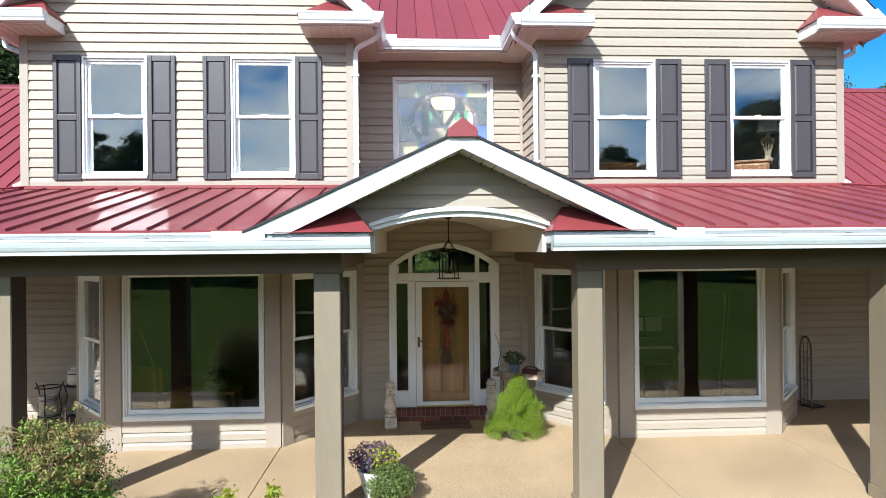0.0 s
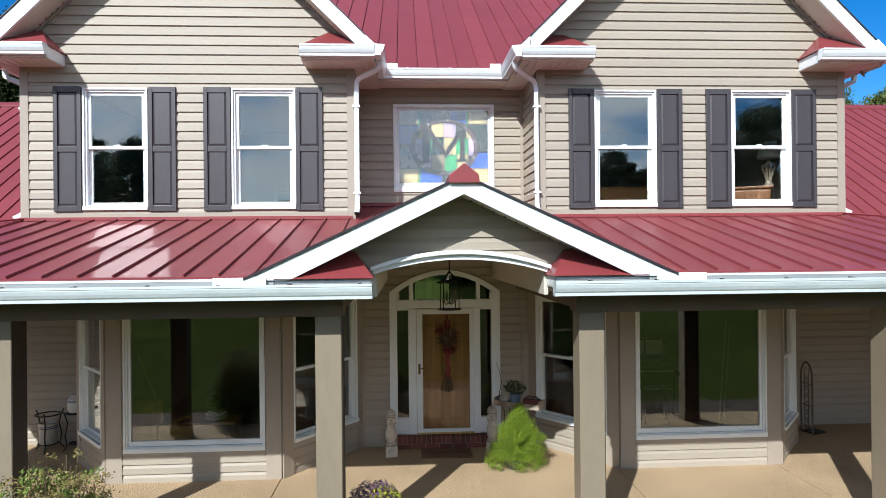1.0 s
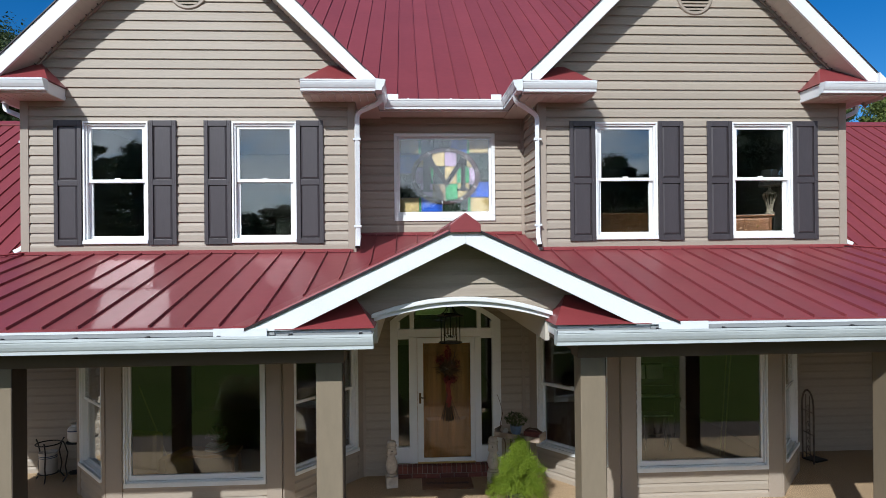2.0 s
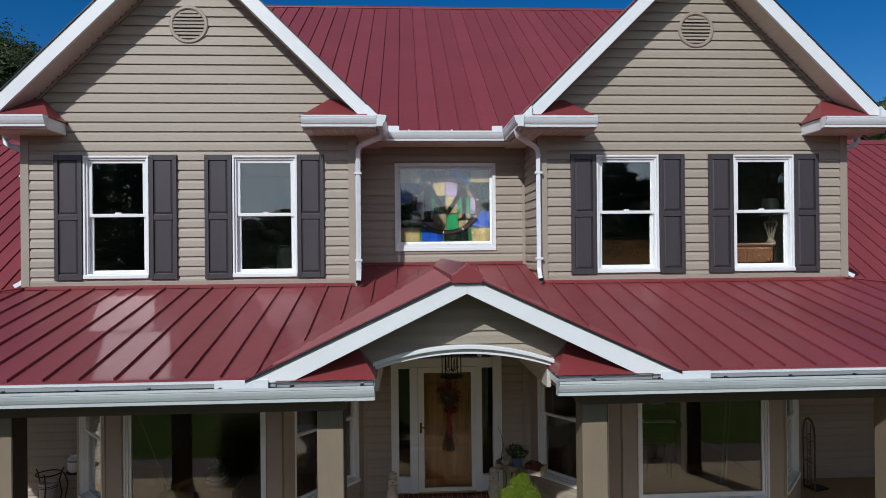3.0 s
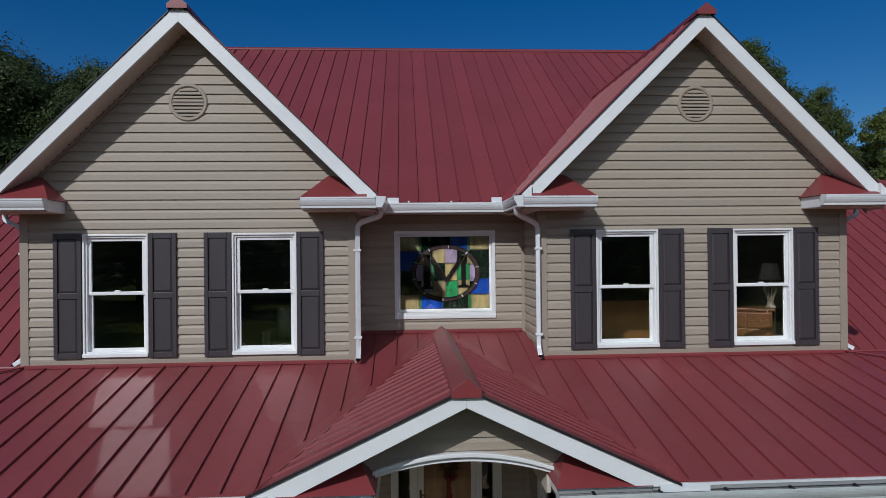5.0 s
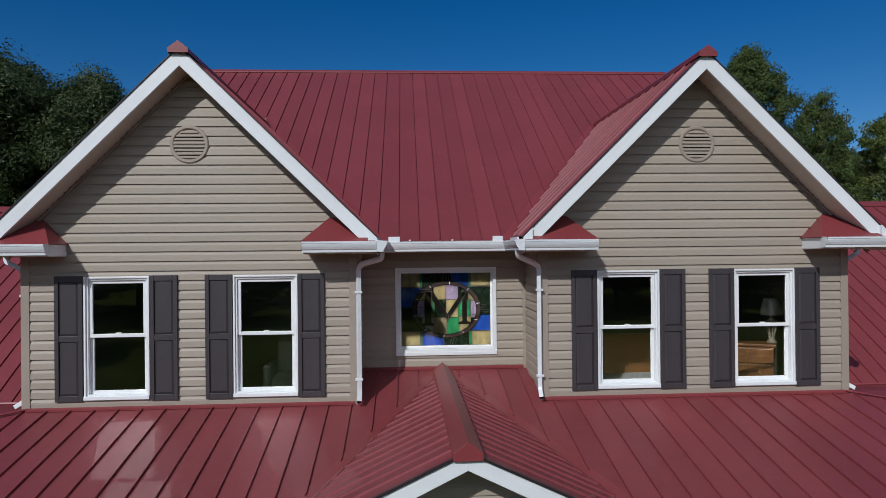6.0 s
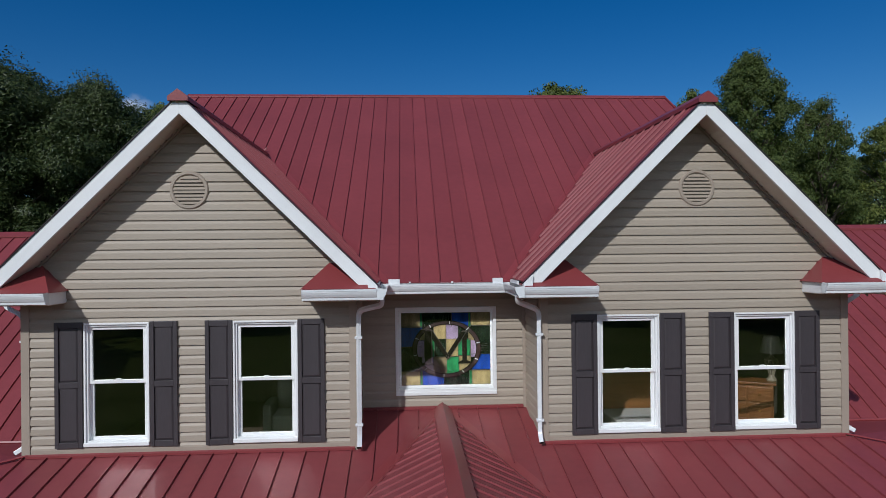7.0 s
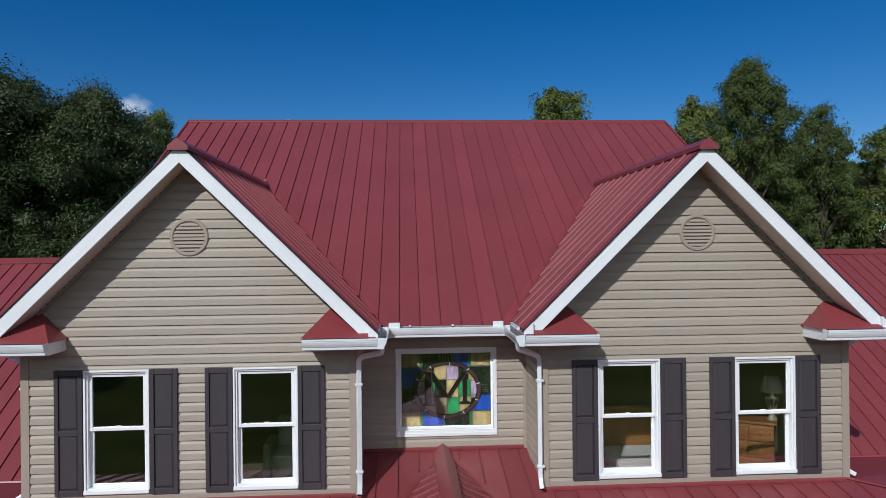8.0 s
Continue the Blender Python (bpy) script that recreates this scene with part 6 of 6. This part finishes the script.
v, f = leaves(pts, 0.0135 * (0.6 + 0.8 * rng.random(len(pts))), rng, None, 0.3, 0.05, 0.17)
part("needles", numpy_mesh("needles", v, f, FERN), None, fern)

# ---- turned posts beside the step ----
def baluster(x, y, turn):
    b = thing("turned_post", "short turned wooden post with worn white paint beside the step", "decorative post", pose(x, y, 0, 0, 0, turn), "posts beside the step")
    part("plinth", Geo().box(-0.085, 0.085, -0.085, 0.085, 0.0, 0.16), DISTRESSED, b, bevel=0.008)
    part("shaft", Geo().lathe([(0.05, 0.16), (0.075, 0.17), (0.075, 0.195), (0.055, 0.205), (0.075, 0.24), (0.088, 0.30), (0.080, 0.36), (0.055, 0.43), (0.05, 0.455), (0.078, 0.465), (0.078, 0.49), (0.055, 0.495)], 24), DISTRESSED, b, smooth=True)
    part("block", Geo().box(-0.066, 0.066, -0.066, 0.066, 0.495, 0.575), DISTRESSED, b, bevel=0.008)
    part("finial", Geo().lathe([(0.05, 0.575), (0.078, 0.585), (0.08, 0.60), (0.066, 0.61), (0.068, 0.64), (0.05, 0.665), (0.02, 0.675)], 20), DISTRESSED, b, smooth=True)
    for sx, sy in ((0, -0.067), (0.067, 0), (-0.067, 0)):
        # flat black disc paints the dark of a bolt hole
        part("bolt_hole", Geo().lathe([(0.010, 0), (0.010, 0.002)], 10), BLACK, b, at=pose(sx, sy, 0.535, 90 if sx == 0 else 0, 90 if sx else 0, 0))
    return b


baluster(-0.262, 0.79, 8)
baluster(1.235, 0.85, -12)

# ---- plank shelf with pots beside the bay ----
# worn bench paint in a darker tone than DISTRESSED
BENCH_PAINT = material("darker_bench_paint", (0.36, 0.30, 0.235), 0.8, grain=0.25, grain_size=18, blotch=0.2, blotch_size=5, second=((0.20, 0.15, 0.11), 9.0))
bench = thing("plant_bench", "narrow white worn plank bench beside the bay", "bench", pose(1.55, 0.34, 0.0, 0, 0, -34))
part("plank", Geo().box(-0.33, 0.33, -0.11, 0.11, 0.80, 0.825), BENCH_PAINT, bench, bevel=0.004)
part("rim", Geo().box(-0.34, 0.34, -0.125, -0.111, 0.79, 0.865), BENCH_PAINT, bench, bevel=0.004)
for sx in (-1, 1):
    part("end_board", Geo().box(sx * 0.335 - 0.008, sx * 0.335 + 0.008, -0.11, 0.12, 0.79, 0.90), BENCH_PAINT, bench, bevel=0.004)
    for sy in (-0.09, 0.09):
        part("leg", Geo().box(sx * 0.10 - 0.007, sx * 0.10 + 0.007, sy - 0.007, sy + 0.007, 0.0, 0.799), IRON, bench, bevel=0.004)
at = bench.matrix_basis
BLUEPOT = material("blue_glazed_pot", (0.13, 0.19, 0.27), 0.35, blotch=0.2, blotch_size=10)
o = thing("blue_pot", "small blue glazed pot with a dark trailing plant", "potted plant", at @ pose(-0.06, 0.0, 0.826))
part("pot", Geo().lathe([(0.055, 0.0), (0.075, 0.06), (0.082, 0.13), (0.088, 0.135), (0.075, 0.135)], 18), BLUEPOT, o, smooth=True)
mound("foliage", o, leaf_material("dark_pot_leaves", (0.03, 0.06, 0.02), (0.09, 0.11, 0.04)), (0, 0, 0.22), (0.17, 0.12, 0.10), 260, 0.026, 8)
o = thing("wooden_trough", "small red-brown wooden trough on the bench", "trough", at @ pose(0.2, 0.0, 0.826))
part("body", Geo().box(-0.12, 0.12, -0.06, 0.06, 0.0, 0.085), material("red_brown_wood", (0.15, 0.035, 0.022), 0.6, grain=0.2), o, bevel=0.01)
part("handle", Geo().sweep([(-0.12, 0, 0.08), (-0.06, 0, 0.12), (0.06, 0, 0.12), (0.12, 0, 0.08)], 0.012, 6), TWIG, o)
o = thing("small_white_pot", "tiny worn white pot lying on the bench", "pot", at @ pose(-0.25, 0.0, 0.866, 90, 0, 60))
part("body", Geo().lathe([(0.03, -0.05), (0.04, 0.03), (0.045, 0.05), (0.035, 0.05)], 14), DISTRESSED, o, smooth=True)
rng = np.random.default_rng(12)
vine = thing("twisted_branch", "dark twisted dry branch standing behind the bench", "branch", pose(1.40, 0.50, 0.0))
for k, (dx, top) in enumerate(((-0.12, 1.38), (0.14, 1.12))):
    path = [(dx * i / 10 + 0.03 * math.sin(i * 1.7 + k), 0.02 * math.cos(i * 2.1), top * i / 10) for i in range(11)]
    part("branch", Geo().sweep(path, 0.010, 6, taper=0.3), TWIG, vine, smooth=True)

# ---- arched iron trellis leaning in the corner, with a dark paver ----
trellis = thing("garden_trellis", "small arched wrought iron trellis leaning in the porch corner", "trellis", pose(6.38, 1.35, 0.0, 0, 0, 87))
RUST = material("weathered_iron", (0.14, 0.112, 0.09), 0.7, metal=0.2, grain=0.3, grain_size=30, blotch=0.25, blotch_size=6)
arch_path = [(-0.16, 0, 0.0), (-0.16, 0, 0.5), (-0.16, 0, 0.9)] + [(-0.16 * math.cos(a * math.pi / 8), 0, 0.9 + 0.24 * math.sin(a * math.pi / 8)) for a in range(1, 8)] + [(0.16, 0, 0.9), (0.16, 0, 0.5), (0.16, 0, 0.0)]
part("outer_bow", Geo().sweep(arch_path, 0.014, 8), RUST, trellis, smooth=True)
for x in (-0.055, 0.055):
    part("upright", Geo().sweep([(x, 0, 0.0), (x, 0, 1.06)], 0.007, 6), RUST, trellis)
for z in (0.12, 0.45, 0.80):
    part("crossbar", Geo().sweep([(-0.16, 0, z), (0.16, 0, z)], 0.007, 6), RUST, trellis)
for i in range(6):
    z = 0.2 + i * 0.13
    part("scroll", Geo().sweep([(0.05 * math.cos(k * 0.8) * (1 - k / 11), -0.012, z + 0.06 * math.sin(k * 0.8) * (1 - k / 11)) for k in range(10)], 0.006, 6), RUST, trellis, smooth=True)
o = whole("dark_paver", Geo().box(-0.13, 0.13, -0.12, 0.12, 0.0, 0.025), IRON, "flat dark paver on the porch floor", "tray", at=pose(6.53, 1.40, 0, 0, 0, 20), bevel=0.006)


# ---- iron plant stands with crocks ----
def plant_stand(x, y, h, turn, ring=0.17):
    s = thing("plant_stand", "black wrought iron plant stand on curved legs", "plant stand", pose(x, y, 0, 0, 0, turn), "plant stands")
    part("top_ring", Geo().sweep([(ring * math.cos(i * math.tau / 20), ring * math.sin(i * math.tau / 20), h) for i in range(21)], 0.010, 6), IRON, s, smooth=True)
    for i in range(3):
        a = i * math.tau / 3 + 0.5
        c, q = math.cos(a), math.sin(a)
        part("leg", Geo().sweep([(c * (ring + 0.05), q * (ring + 0.05), h + 0.05), (c * (ring + 0.02), q * (ring + 0.02), h), (c * (ring - 0.02), q * (ring - 0.02), h * 0.75), (c * (ring + 0.015), q * (ring + 0.015), h * 0.4), (c * (ring - 0.01), q * (ring - 0.01), h * 0.15), (c * (ring + 0.05), q * (ring + 0.05), 0.0)],
                                0.010, 6), IRON, s, smooth=True)
    part("lower_ring", Geo().sweep([((ring - 0.03) * math.cos(i * math.tau / 20), (ring - 0.03) * math.sin(i * math.tau / 20), 0.11) for i in range(21)], 0.008, 6), IRON, s, smooth=True)
    part("shelf", Geo().lathe([(ring - 0.03, 0.105), (ring - 0.03, 0.112)], 20), IRON, s)
    return s


plant_stand(-5.50, 1.52, 0.55, 15)
plant_stand(-5.08, 1.50, 0.57, 70, 0.13)
o = thing("stoneware_crock", "grey salt-glazed stoneware crock with dark bands on a stand", "crock", pose(-5.50, 1.52, 0.113))
part("body", Geo().lathe([(0.115, 0.0), (0.125, 0.02), (0.125, 0.28), (0.133, 0.29), (0.133, 0.31), (0.115, 0.31), (0.11, 0.27)], 24), CROCK, o, smooth=True)
for z in (0.23, 0.255):
    part("band", Geo().lathe([(0.1255, z), (0.1265, z + 0.004), (0.1265, z + 0.008), (0.1255, z + 0.012)], 24), BLUEBAND, o)
o = thing("white_jar", "white stoneware jar with a blue band on a stand", "jar", pose(-5.08, 1.50, 0.580))
part("body", Geo().lathe([(0.08, 0.0), (0.10, 0.015), (0.112, 0.06), (0.112, 0.19), (0.09, 0.225), (0.065, 0.235), (0.065, 0.262), (0.075, 0.27), (0.055, 0.27)], 24), POTWHITE, o, smooth=True)
part("band", Geo().lathe([(0.1125, 0.165), (0.1135, 0.168), (0.1135, 0.180), (0.1125, 0.183)], 24), BLUEBAND, o)
part("dish", Geo().lathe([(0.13, -0.019), (0.135, -0.01), (0.135, -0.002)], 20), IRON, o)

# ---- dried flower spray on the door ----
spray = thing("door_spray", "dried spray of red flowers and brown stems hung on the door", "wreath", pose(0.60, DOOR_Y - 0.075, 1.45))
REDLEAF = leaf_material("dried_red_petals", (0.14, 0.010, 0.013), (0.27, 0.05, 0.035), 0.6, 0.1)
DRY = leaf_material("dried_brown_leaves", (0.06, 0.035, 0.018), (0.15, 0.085, 0.04), 0.7, 0.1)
STRAW = material("dry_straw_blades", (0.36, 0.33, 0.26), 0.8, grain=0.2)
rng = np.random.default_rng(44)
g = Geo()
for i in range(60):
    a = rng.normal() * 0.07
    b = rng.normal() * 0.055
    g.sweep([(b, -0.02 - 0.02 * rng.random(), -0.58 - 0.05 * rng.random()), (b * 0.25, -0.03, -0.28), (a * 0.35, -0.05, 0.05), (a * 1.1, -0.03 - 0.04 * rng.random(), 0.28 + 0.2 * rng.random())], 0.004, 3, taper=0.5)
tagged(part("dried_sheaf", g, TWIG, spray), "bundle of thin brown stems")
mound("red_flowers", spray, REDLEAF, (0.0, -0.06, 0.42), (0.05, 0.03, 0.15), 110, 0.022, 21, 0.5)
mound("red_flowers", spray, REDLEAF, (-0.11, -0.06, 0.33), (0.07, 0.03, 0.07), 70, 0.022, 24, 0.5)
mound("red_flowers", spray, REDLEAF, (0.10, -0.06, 0.24), (0.08, 0.03, 0.09), 70, 0.020, 25, 0.5)
mound("red_flowers", spray, REDLEAF, (0.02, -0.08, 0.03), (0.12, 0.03, 0.06), 130, 0.026, 22, 0.5)
g, pale = Geo(), Geo()
for i in range(95):
    a = math.radians(-10 + 200 * rng.random())
    if rng.random() < 0.35:
        a = -a * 0.45 + math.pi * (rng.random() < 0.5)
    reach = 0.14 + 0.14 * rng.random()
    y = -0.05 - 0.05 * rng.random()
    mid = (0.6 * reach * math.cos(a), y - 0.015, 0.17 + 0.62 * reach * math.sin(a))
    end = (reach * math.cos(a), y + 0.01, 0.16 + reach * math.sin(a) - 0.05 * rng.random())
    root = (0.03 * rng.normal(), -0.05, 0.15)
    if i % 9 == 0:
        pale.sweep([root, mid], 0.005, 4, 0.4, 0.25)
    else:
        g.sweep([root, mid, end], 0.006, 4, 0.4, 0.25)
mound("dried_leaves", spray, DRY, (0.0, -0.05, 0.19), (0.15, 0.03, 0.13), 190, 0.030, 23, 0.3)
part("dried_fronds", g, DRY, spray, "dark brown pointed dried fronds")
part("pale_fronds", pale, STRAW, spray, "pale dried blades")
part("ribbon", Geo().sweep([(0.03, -0.075, 0.0), (-0.02, -0.08, -0.12), (0.03, -0.075, -0.25), (0.0, -0.06, -0.4)], 0.022, 4, 0.2).sweep([(-0.03, -0.075, 0.0), (0.02, -0.082, -0.15), (-0.02, -0.07, -0.33)], 0.02, 4, 0.2), REDLEAF, spray, "red ribbon tails")

# ---- what shows inside ----
CREAM = material("cream_lamp_base", (0.27, 0.23, 0.17), 0.5, blotch=0.08)
SHADE = material("white_lamp_shade", (0.26, 0.25, 0.23), 0.8, blotch=0.04)
lamp = thing("table_lamp", "table lamp with cream ribbed base and white shade on dresser", "lamp", pose(5.71, 1.22, 3.951))
part("foot", Geo().lathe([(0.075, 0.0), (0.075, 0.02), (0.05, 0.05), (0.04, 0.09)], 18), CREAM, lamp, smooth=True)
for i in range(10):
    a = i * math.tau / 10
    c, s = math.cos(a), math.sin(a)
    part("rib", Geo().sweep([(0.035 * c, 0.035 * s, 0.09), (0.055 * c, 0.055 * s, 0.18), (0.10 * c, 0.10 * s, 0.30), (0.085 * c, 0.085 * s, 0.33)], 0.008, 5), CREAM, lamp)
part("neck", Geo().lathe([(0.095, 0.325), (0.10, 0.34), (0.05, 0.36), (0.02, 0.40), (0.015, 0.45)], 18), CREAM, lamp, smooth=True)
part("shade", Geo().lathe([(0.16, 0.44), (0.165, 0.445), (0.11, 0.70), (0.105, 0.70), (0.155, 0.445)], 24), SHADE, lamp, "white fabric shade", smooth=True)
HONEY = material("honey_wood", (0.185, 0.072, 0.022), 0.4, grain=0.2, grain_size=10, blotch=0.12, streak=(0.2, 1, 1))
dresser = thing("dresser", "honey-brown wooden dresser with drawers beneath the lamp", "dresser", pose(5.44, 1.38, 3.05, 0, 0, -30))
part("case", Geo().box(-0.40, 0.34, -0.22, 0.17, 0.06, 0.86), HONEY, dresser, bevel=0.01)
part("top", Geo().box(-0.43, 0.38, -0.25, 0.20, 0.861, 0.898), HONEY, dresser, bevel=0.008)
for r in range(3):
    for a, b in ((-0.37, -0.04), (-0.02, 0.31)):
        dr = part("drawer", Geo().box(a, b, -0.245, -0.221, 0.10 + r * 0.25, 0.33 + r * 0.25), HONEY, dresser, bevel=0.01)
        part("knob", Geo().lathe([(0.012, 0), (0.018, 0.015), (0.008, 0.022)], 10), BRASS, dr, "brass knob", at=pose((a + b) / 2, -0.246, 0.215 + r * 0.25, 90, 0, 0))
for sx in (-0.35, 0.25):
    for sy in (-0.17, 0.12):
        part("foot", Geo().box(sx - 0.03, sx + 0.03, sy - 0.03, sy + 0.03, 0.0, 0.06), HONEY, dresser)
bed = thing("bed", "bed with a wooden headboard and white bedding in the upper room", "bed", pose(3.72, 1.45, 3.05))
LINEN = material("white_linen", (0.5, 0.49, 0.47), 0.9, blotch=0.06, bump=0.01, bump_size=6)
part("headboard", Geo().box(-1.2, 0.75, 0.55, 0.62, 0.0, 0.98), DARKWOOD, bed, bevel=0.02)
part("mattress", Geo().box(-0.55, 0.72, -0.75, 0.54, 0.15, 0.34), LINEN, bed, "white bedding", bevel=0.05)
part("base", Geo().box(-0.53, 0.70, -0.73, 0.54, 0.0, 0.149), DARKWOOD, bed)
chair = thing("armchair", "pale upholstered armchair in the upper room", "chair", pose(-1.85, 1.9, 3.05))
FABRIC = material("grey_green_fabric", (0.20, 0.23, 0.18), 0.9, grain=0.1, grain_size=60)
part("seat", Geo().box(-0.30, 0.30, -0.30, 0.30, 0.0, 0.44), FABRIC, chair, bevel=0.05)
part("backrest", Geo().box(-0.30, 0.30, 0.18, 0.34, 0.441, 0.95), FABRIC, chair, bevel=0.06)
for sx in (-1, 1):
    part("armrest", Geo().box(sx * 0.37 - 0.065, sx * 0.37 + 0.065, -0.28, 0.32, 0.0, 0.62), FABRIC, chair, bevel=0.04)
table = thing("side_table", "low wooden table with books behind the picture window", "table", pose(-2.82, 0.62, 0.05))
part("tabletop", Geo().box(-0.42, 0.42, -0.22, 0.22, 0.56, 0.60), OAK, table, bevel=0.006)
for sx in (-0.38, 0.38):
    for sy in (-0.18, 0.18):
        part("leg", Geo().box(sx - 0.02, sx + 0.02, sy - 0.02, sy + 0.02, 0.0, 0.559), HONEY, table)
BOOKS = [material("book_cover_%s" % c[0], c[1], 0.6) for c in (("cream", (0.72, 0.70, 0.62)), ("rust", (0.40, 0.13, 0.06)), ("slate", (0.30, 0.36, 0.42)))]
PAGES = material("book_pages", (0.80, 0.78, 0.70), 0.8, grain=0.08, grain_size=200)
for i, (z, half, turn) in enumerate(((0.651, 0.150, 4), (0.700, 0.135, -3))):
    book = thing("open_book", "hardback book lying open, pages up, on the wooden table", "book", pose(-2.70, 0.58, z, 0, 0, turn), "open books on the table")
    for s in (-1, 1):
        lift = 0.036
        part("cover", Geo().prism([(0, 0), (s * half, lift), (s * half, lift + 0.005), (0, 0.005)], -0.10, 0.10), BOOKS[2 if i == 0 else 1], book)
        part("page_block", Geo().prism([(0, 0.006), (s * (half - 0.006), lift + 0.005), (s * (half - 0.008), lift + 0.017), (s * 0.05, 0.026), (0, 0.014)], -0.094, 0.094), PAGES, book, "white page block")
POTTED = leaf_material("dark_house_leaves", (0.02, 0.05, 0.015), (0.06, 0.09, 0.03))
o = thing("house_plant", "small leafy house plant with pale painted glints behind the books", "potted plant", pose(-2.72, 0.74, 0.651))
part("pot", Geo().lathe([(0.05, 0.0), (0.07, 0.09), (0.075, 0.10), (0.06, 0.10)], 16), DARKWOOD, o, smooth=True)
mound("foliage", o, POTTED, (0.0, 0.0, 0.20), (0.17, 0.07, 0.12), 240, 0.024, 61)
# tiny pale flecks paint the glints of leaves
mound("flowers", o, PAGES, (0.0, -0.04, 0.21), (0.19, 0.07, 0.13), 36, 0.009, 62, 0.8)

# upright piano with sheet music, and two poles, in the room behind the other picture window
EBONY = material("dark_piano_wood", (0.035, 0.022, 0.014), 0.3, grain=0.15, grain_size=10, streak=(0.2, 1, 1), coat=0.3)
piano = thing("upright_piano", "dark upright piano with open lid behind the bay window", "piano", pose(4.12, 2.80, 0.05, 0, 0, -6))
part("body", Geo().box(-0.72, 0.72, 0.12, 0.50, 0.0, 1.20), EBONY, piano, bevel=0.012)
part("key_bed", Geo().box(-0.72, 0.72, -0.20, 0.119, 0.66, 0.74), EBONY, piano, bevel=0.01)
part("keys", Geo().box(-0.62, 0.62, -0.19, -0.03, 0.741, 0.765), PAGES, piano, "white keys", bevel=0.003)
part("fall_board", Geo().box(-0.66, 0.66, 0.02, 0.118, 0.741, 0.90), EBONY, piano, bevel=0.006)
part("music_desk", Geo().prism([(0.10, 0.98), (0.02, 0.98), (0.08, 1.30), (0.11, 1.30)], -0.45, 0.45, 'x'), EBONY, piano)
part("lid", Geo().box(-0.75, 0.75, 0.08, 0.53, 1.201, 1.23), EBONY, piano, bevel=0.006)
for s in (-1, 1):
    part("leg", Geo().box(s * 0.66 - 0.04, s * 0.66 + 0.04, -0.17, -0.09, 0.0, 0.659), EBONY, piano, bevel=0.008)
for dx, w in ((0.06, 0.16), (0.32, 0.30)):
    whole("sheet_music", Geo().prism([(-0.012, 0.0), (-0.002, 0.0), (0.045, 0.25), (0.035, 0.25)], -w / 2, w / 2, 'x'), PAGES, "pale sheet of music leaning on the piano", "sheet music", group="sheets of music", at=piano.matrix_basis @ pose(dx, -0.005, 1.03))
stool = thing("piano_stool", "low dark piano stool with a pale edge", "stool", pose(4.16, 2.05, 0.05, 0, 0, -4))
part("seat", Geo().box(-0.24, 0.24, -0.16, 0.16, 0.56, 0.60), EBONY, stool, bevel=0.01)
# pale strip along the front of the seat
part("edge", Geo().box(-0.235, 0.235, -0.168, -0.1605, 0.585, 0.600), PAGES, stool, "pale edge")
for sx in (-0.2, 0.2):
    for sy in (-0.12, 0.12):
        part("leg", Geo().box(sx - 0.018, sx + 0.018, sy - 0.018, sy + 0.018, 0.0, 0.559), EBONY, stool)
PALEPOLE = material("pale_bare_wood", (0.62, 0.52, 0.30), 0.6, grain=0.15, grain_size=20)
for dx in (0.0, 0.07):
    whole("wooden_pole", Geo().sweep([(5.06 + dx, 1.62, 0.05), (5.24 + dx, 1.70, 1.82)], 0.011, 8), PALEPOLE, "thin pale wooden pole leaning in the room", "pole", group="leaning poles", smooth=True)
whole("wooden_pole", Geo().sweep([(-3.36, 0.95, 0.05), (-3.93, 1.00, 1.50)], 0.011, 8), PALEPOLE, "thin pale wooden pole leaning in the room", "pole", group="leaning poles", smooth=True)

TAN = material("tan_upholstery", (0.50, 0.31, 0.08), 0.9, grain=0.12, grain_size=50, blotch=0.15, blotch_size=3)
chair = thing("armchair", "tan upholstered armchair behind the picture window", "chair", pose(-3.56, 0.60, 0.05, 0, 0, 160))
part("seat", Geo().box(-0.30, 0.30, -0.28, 0.30, 0.10, 0.46), TAN, chair, bevel=0.05)
part("backrest", Geo().box(-0.34, 0.34, 0.20, 0.36, 0.461, 0.98), TAN, chair, bevel=0.07)
for sx in (-1, 1):
    part("armrest", Geo().box(sx * 0.375 - 0.065, sx * 0.375 + 0.065, -0.28, 0.32, 0.10, 0.64), TAN, chair, bevel=0.05)
    for sy in (-0.22, 0.26):
        part("foot", Geo().box(sx * 0.27 - 0.025, sx * 0.27 + 0.025, sy - 0.025, sy + 0.025, 0.0, 0.099), DARKWOOD, chair)
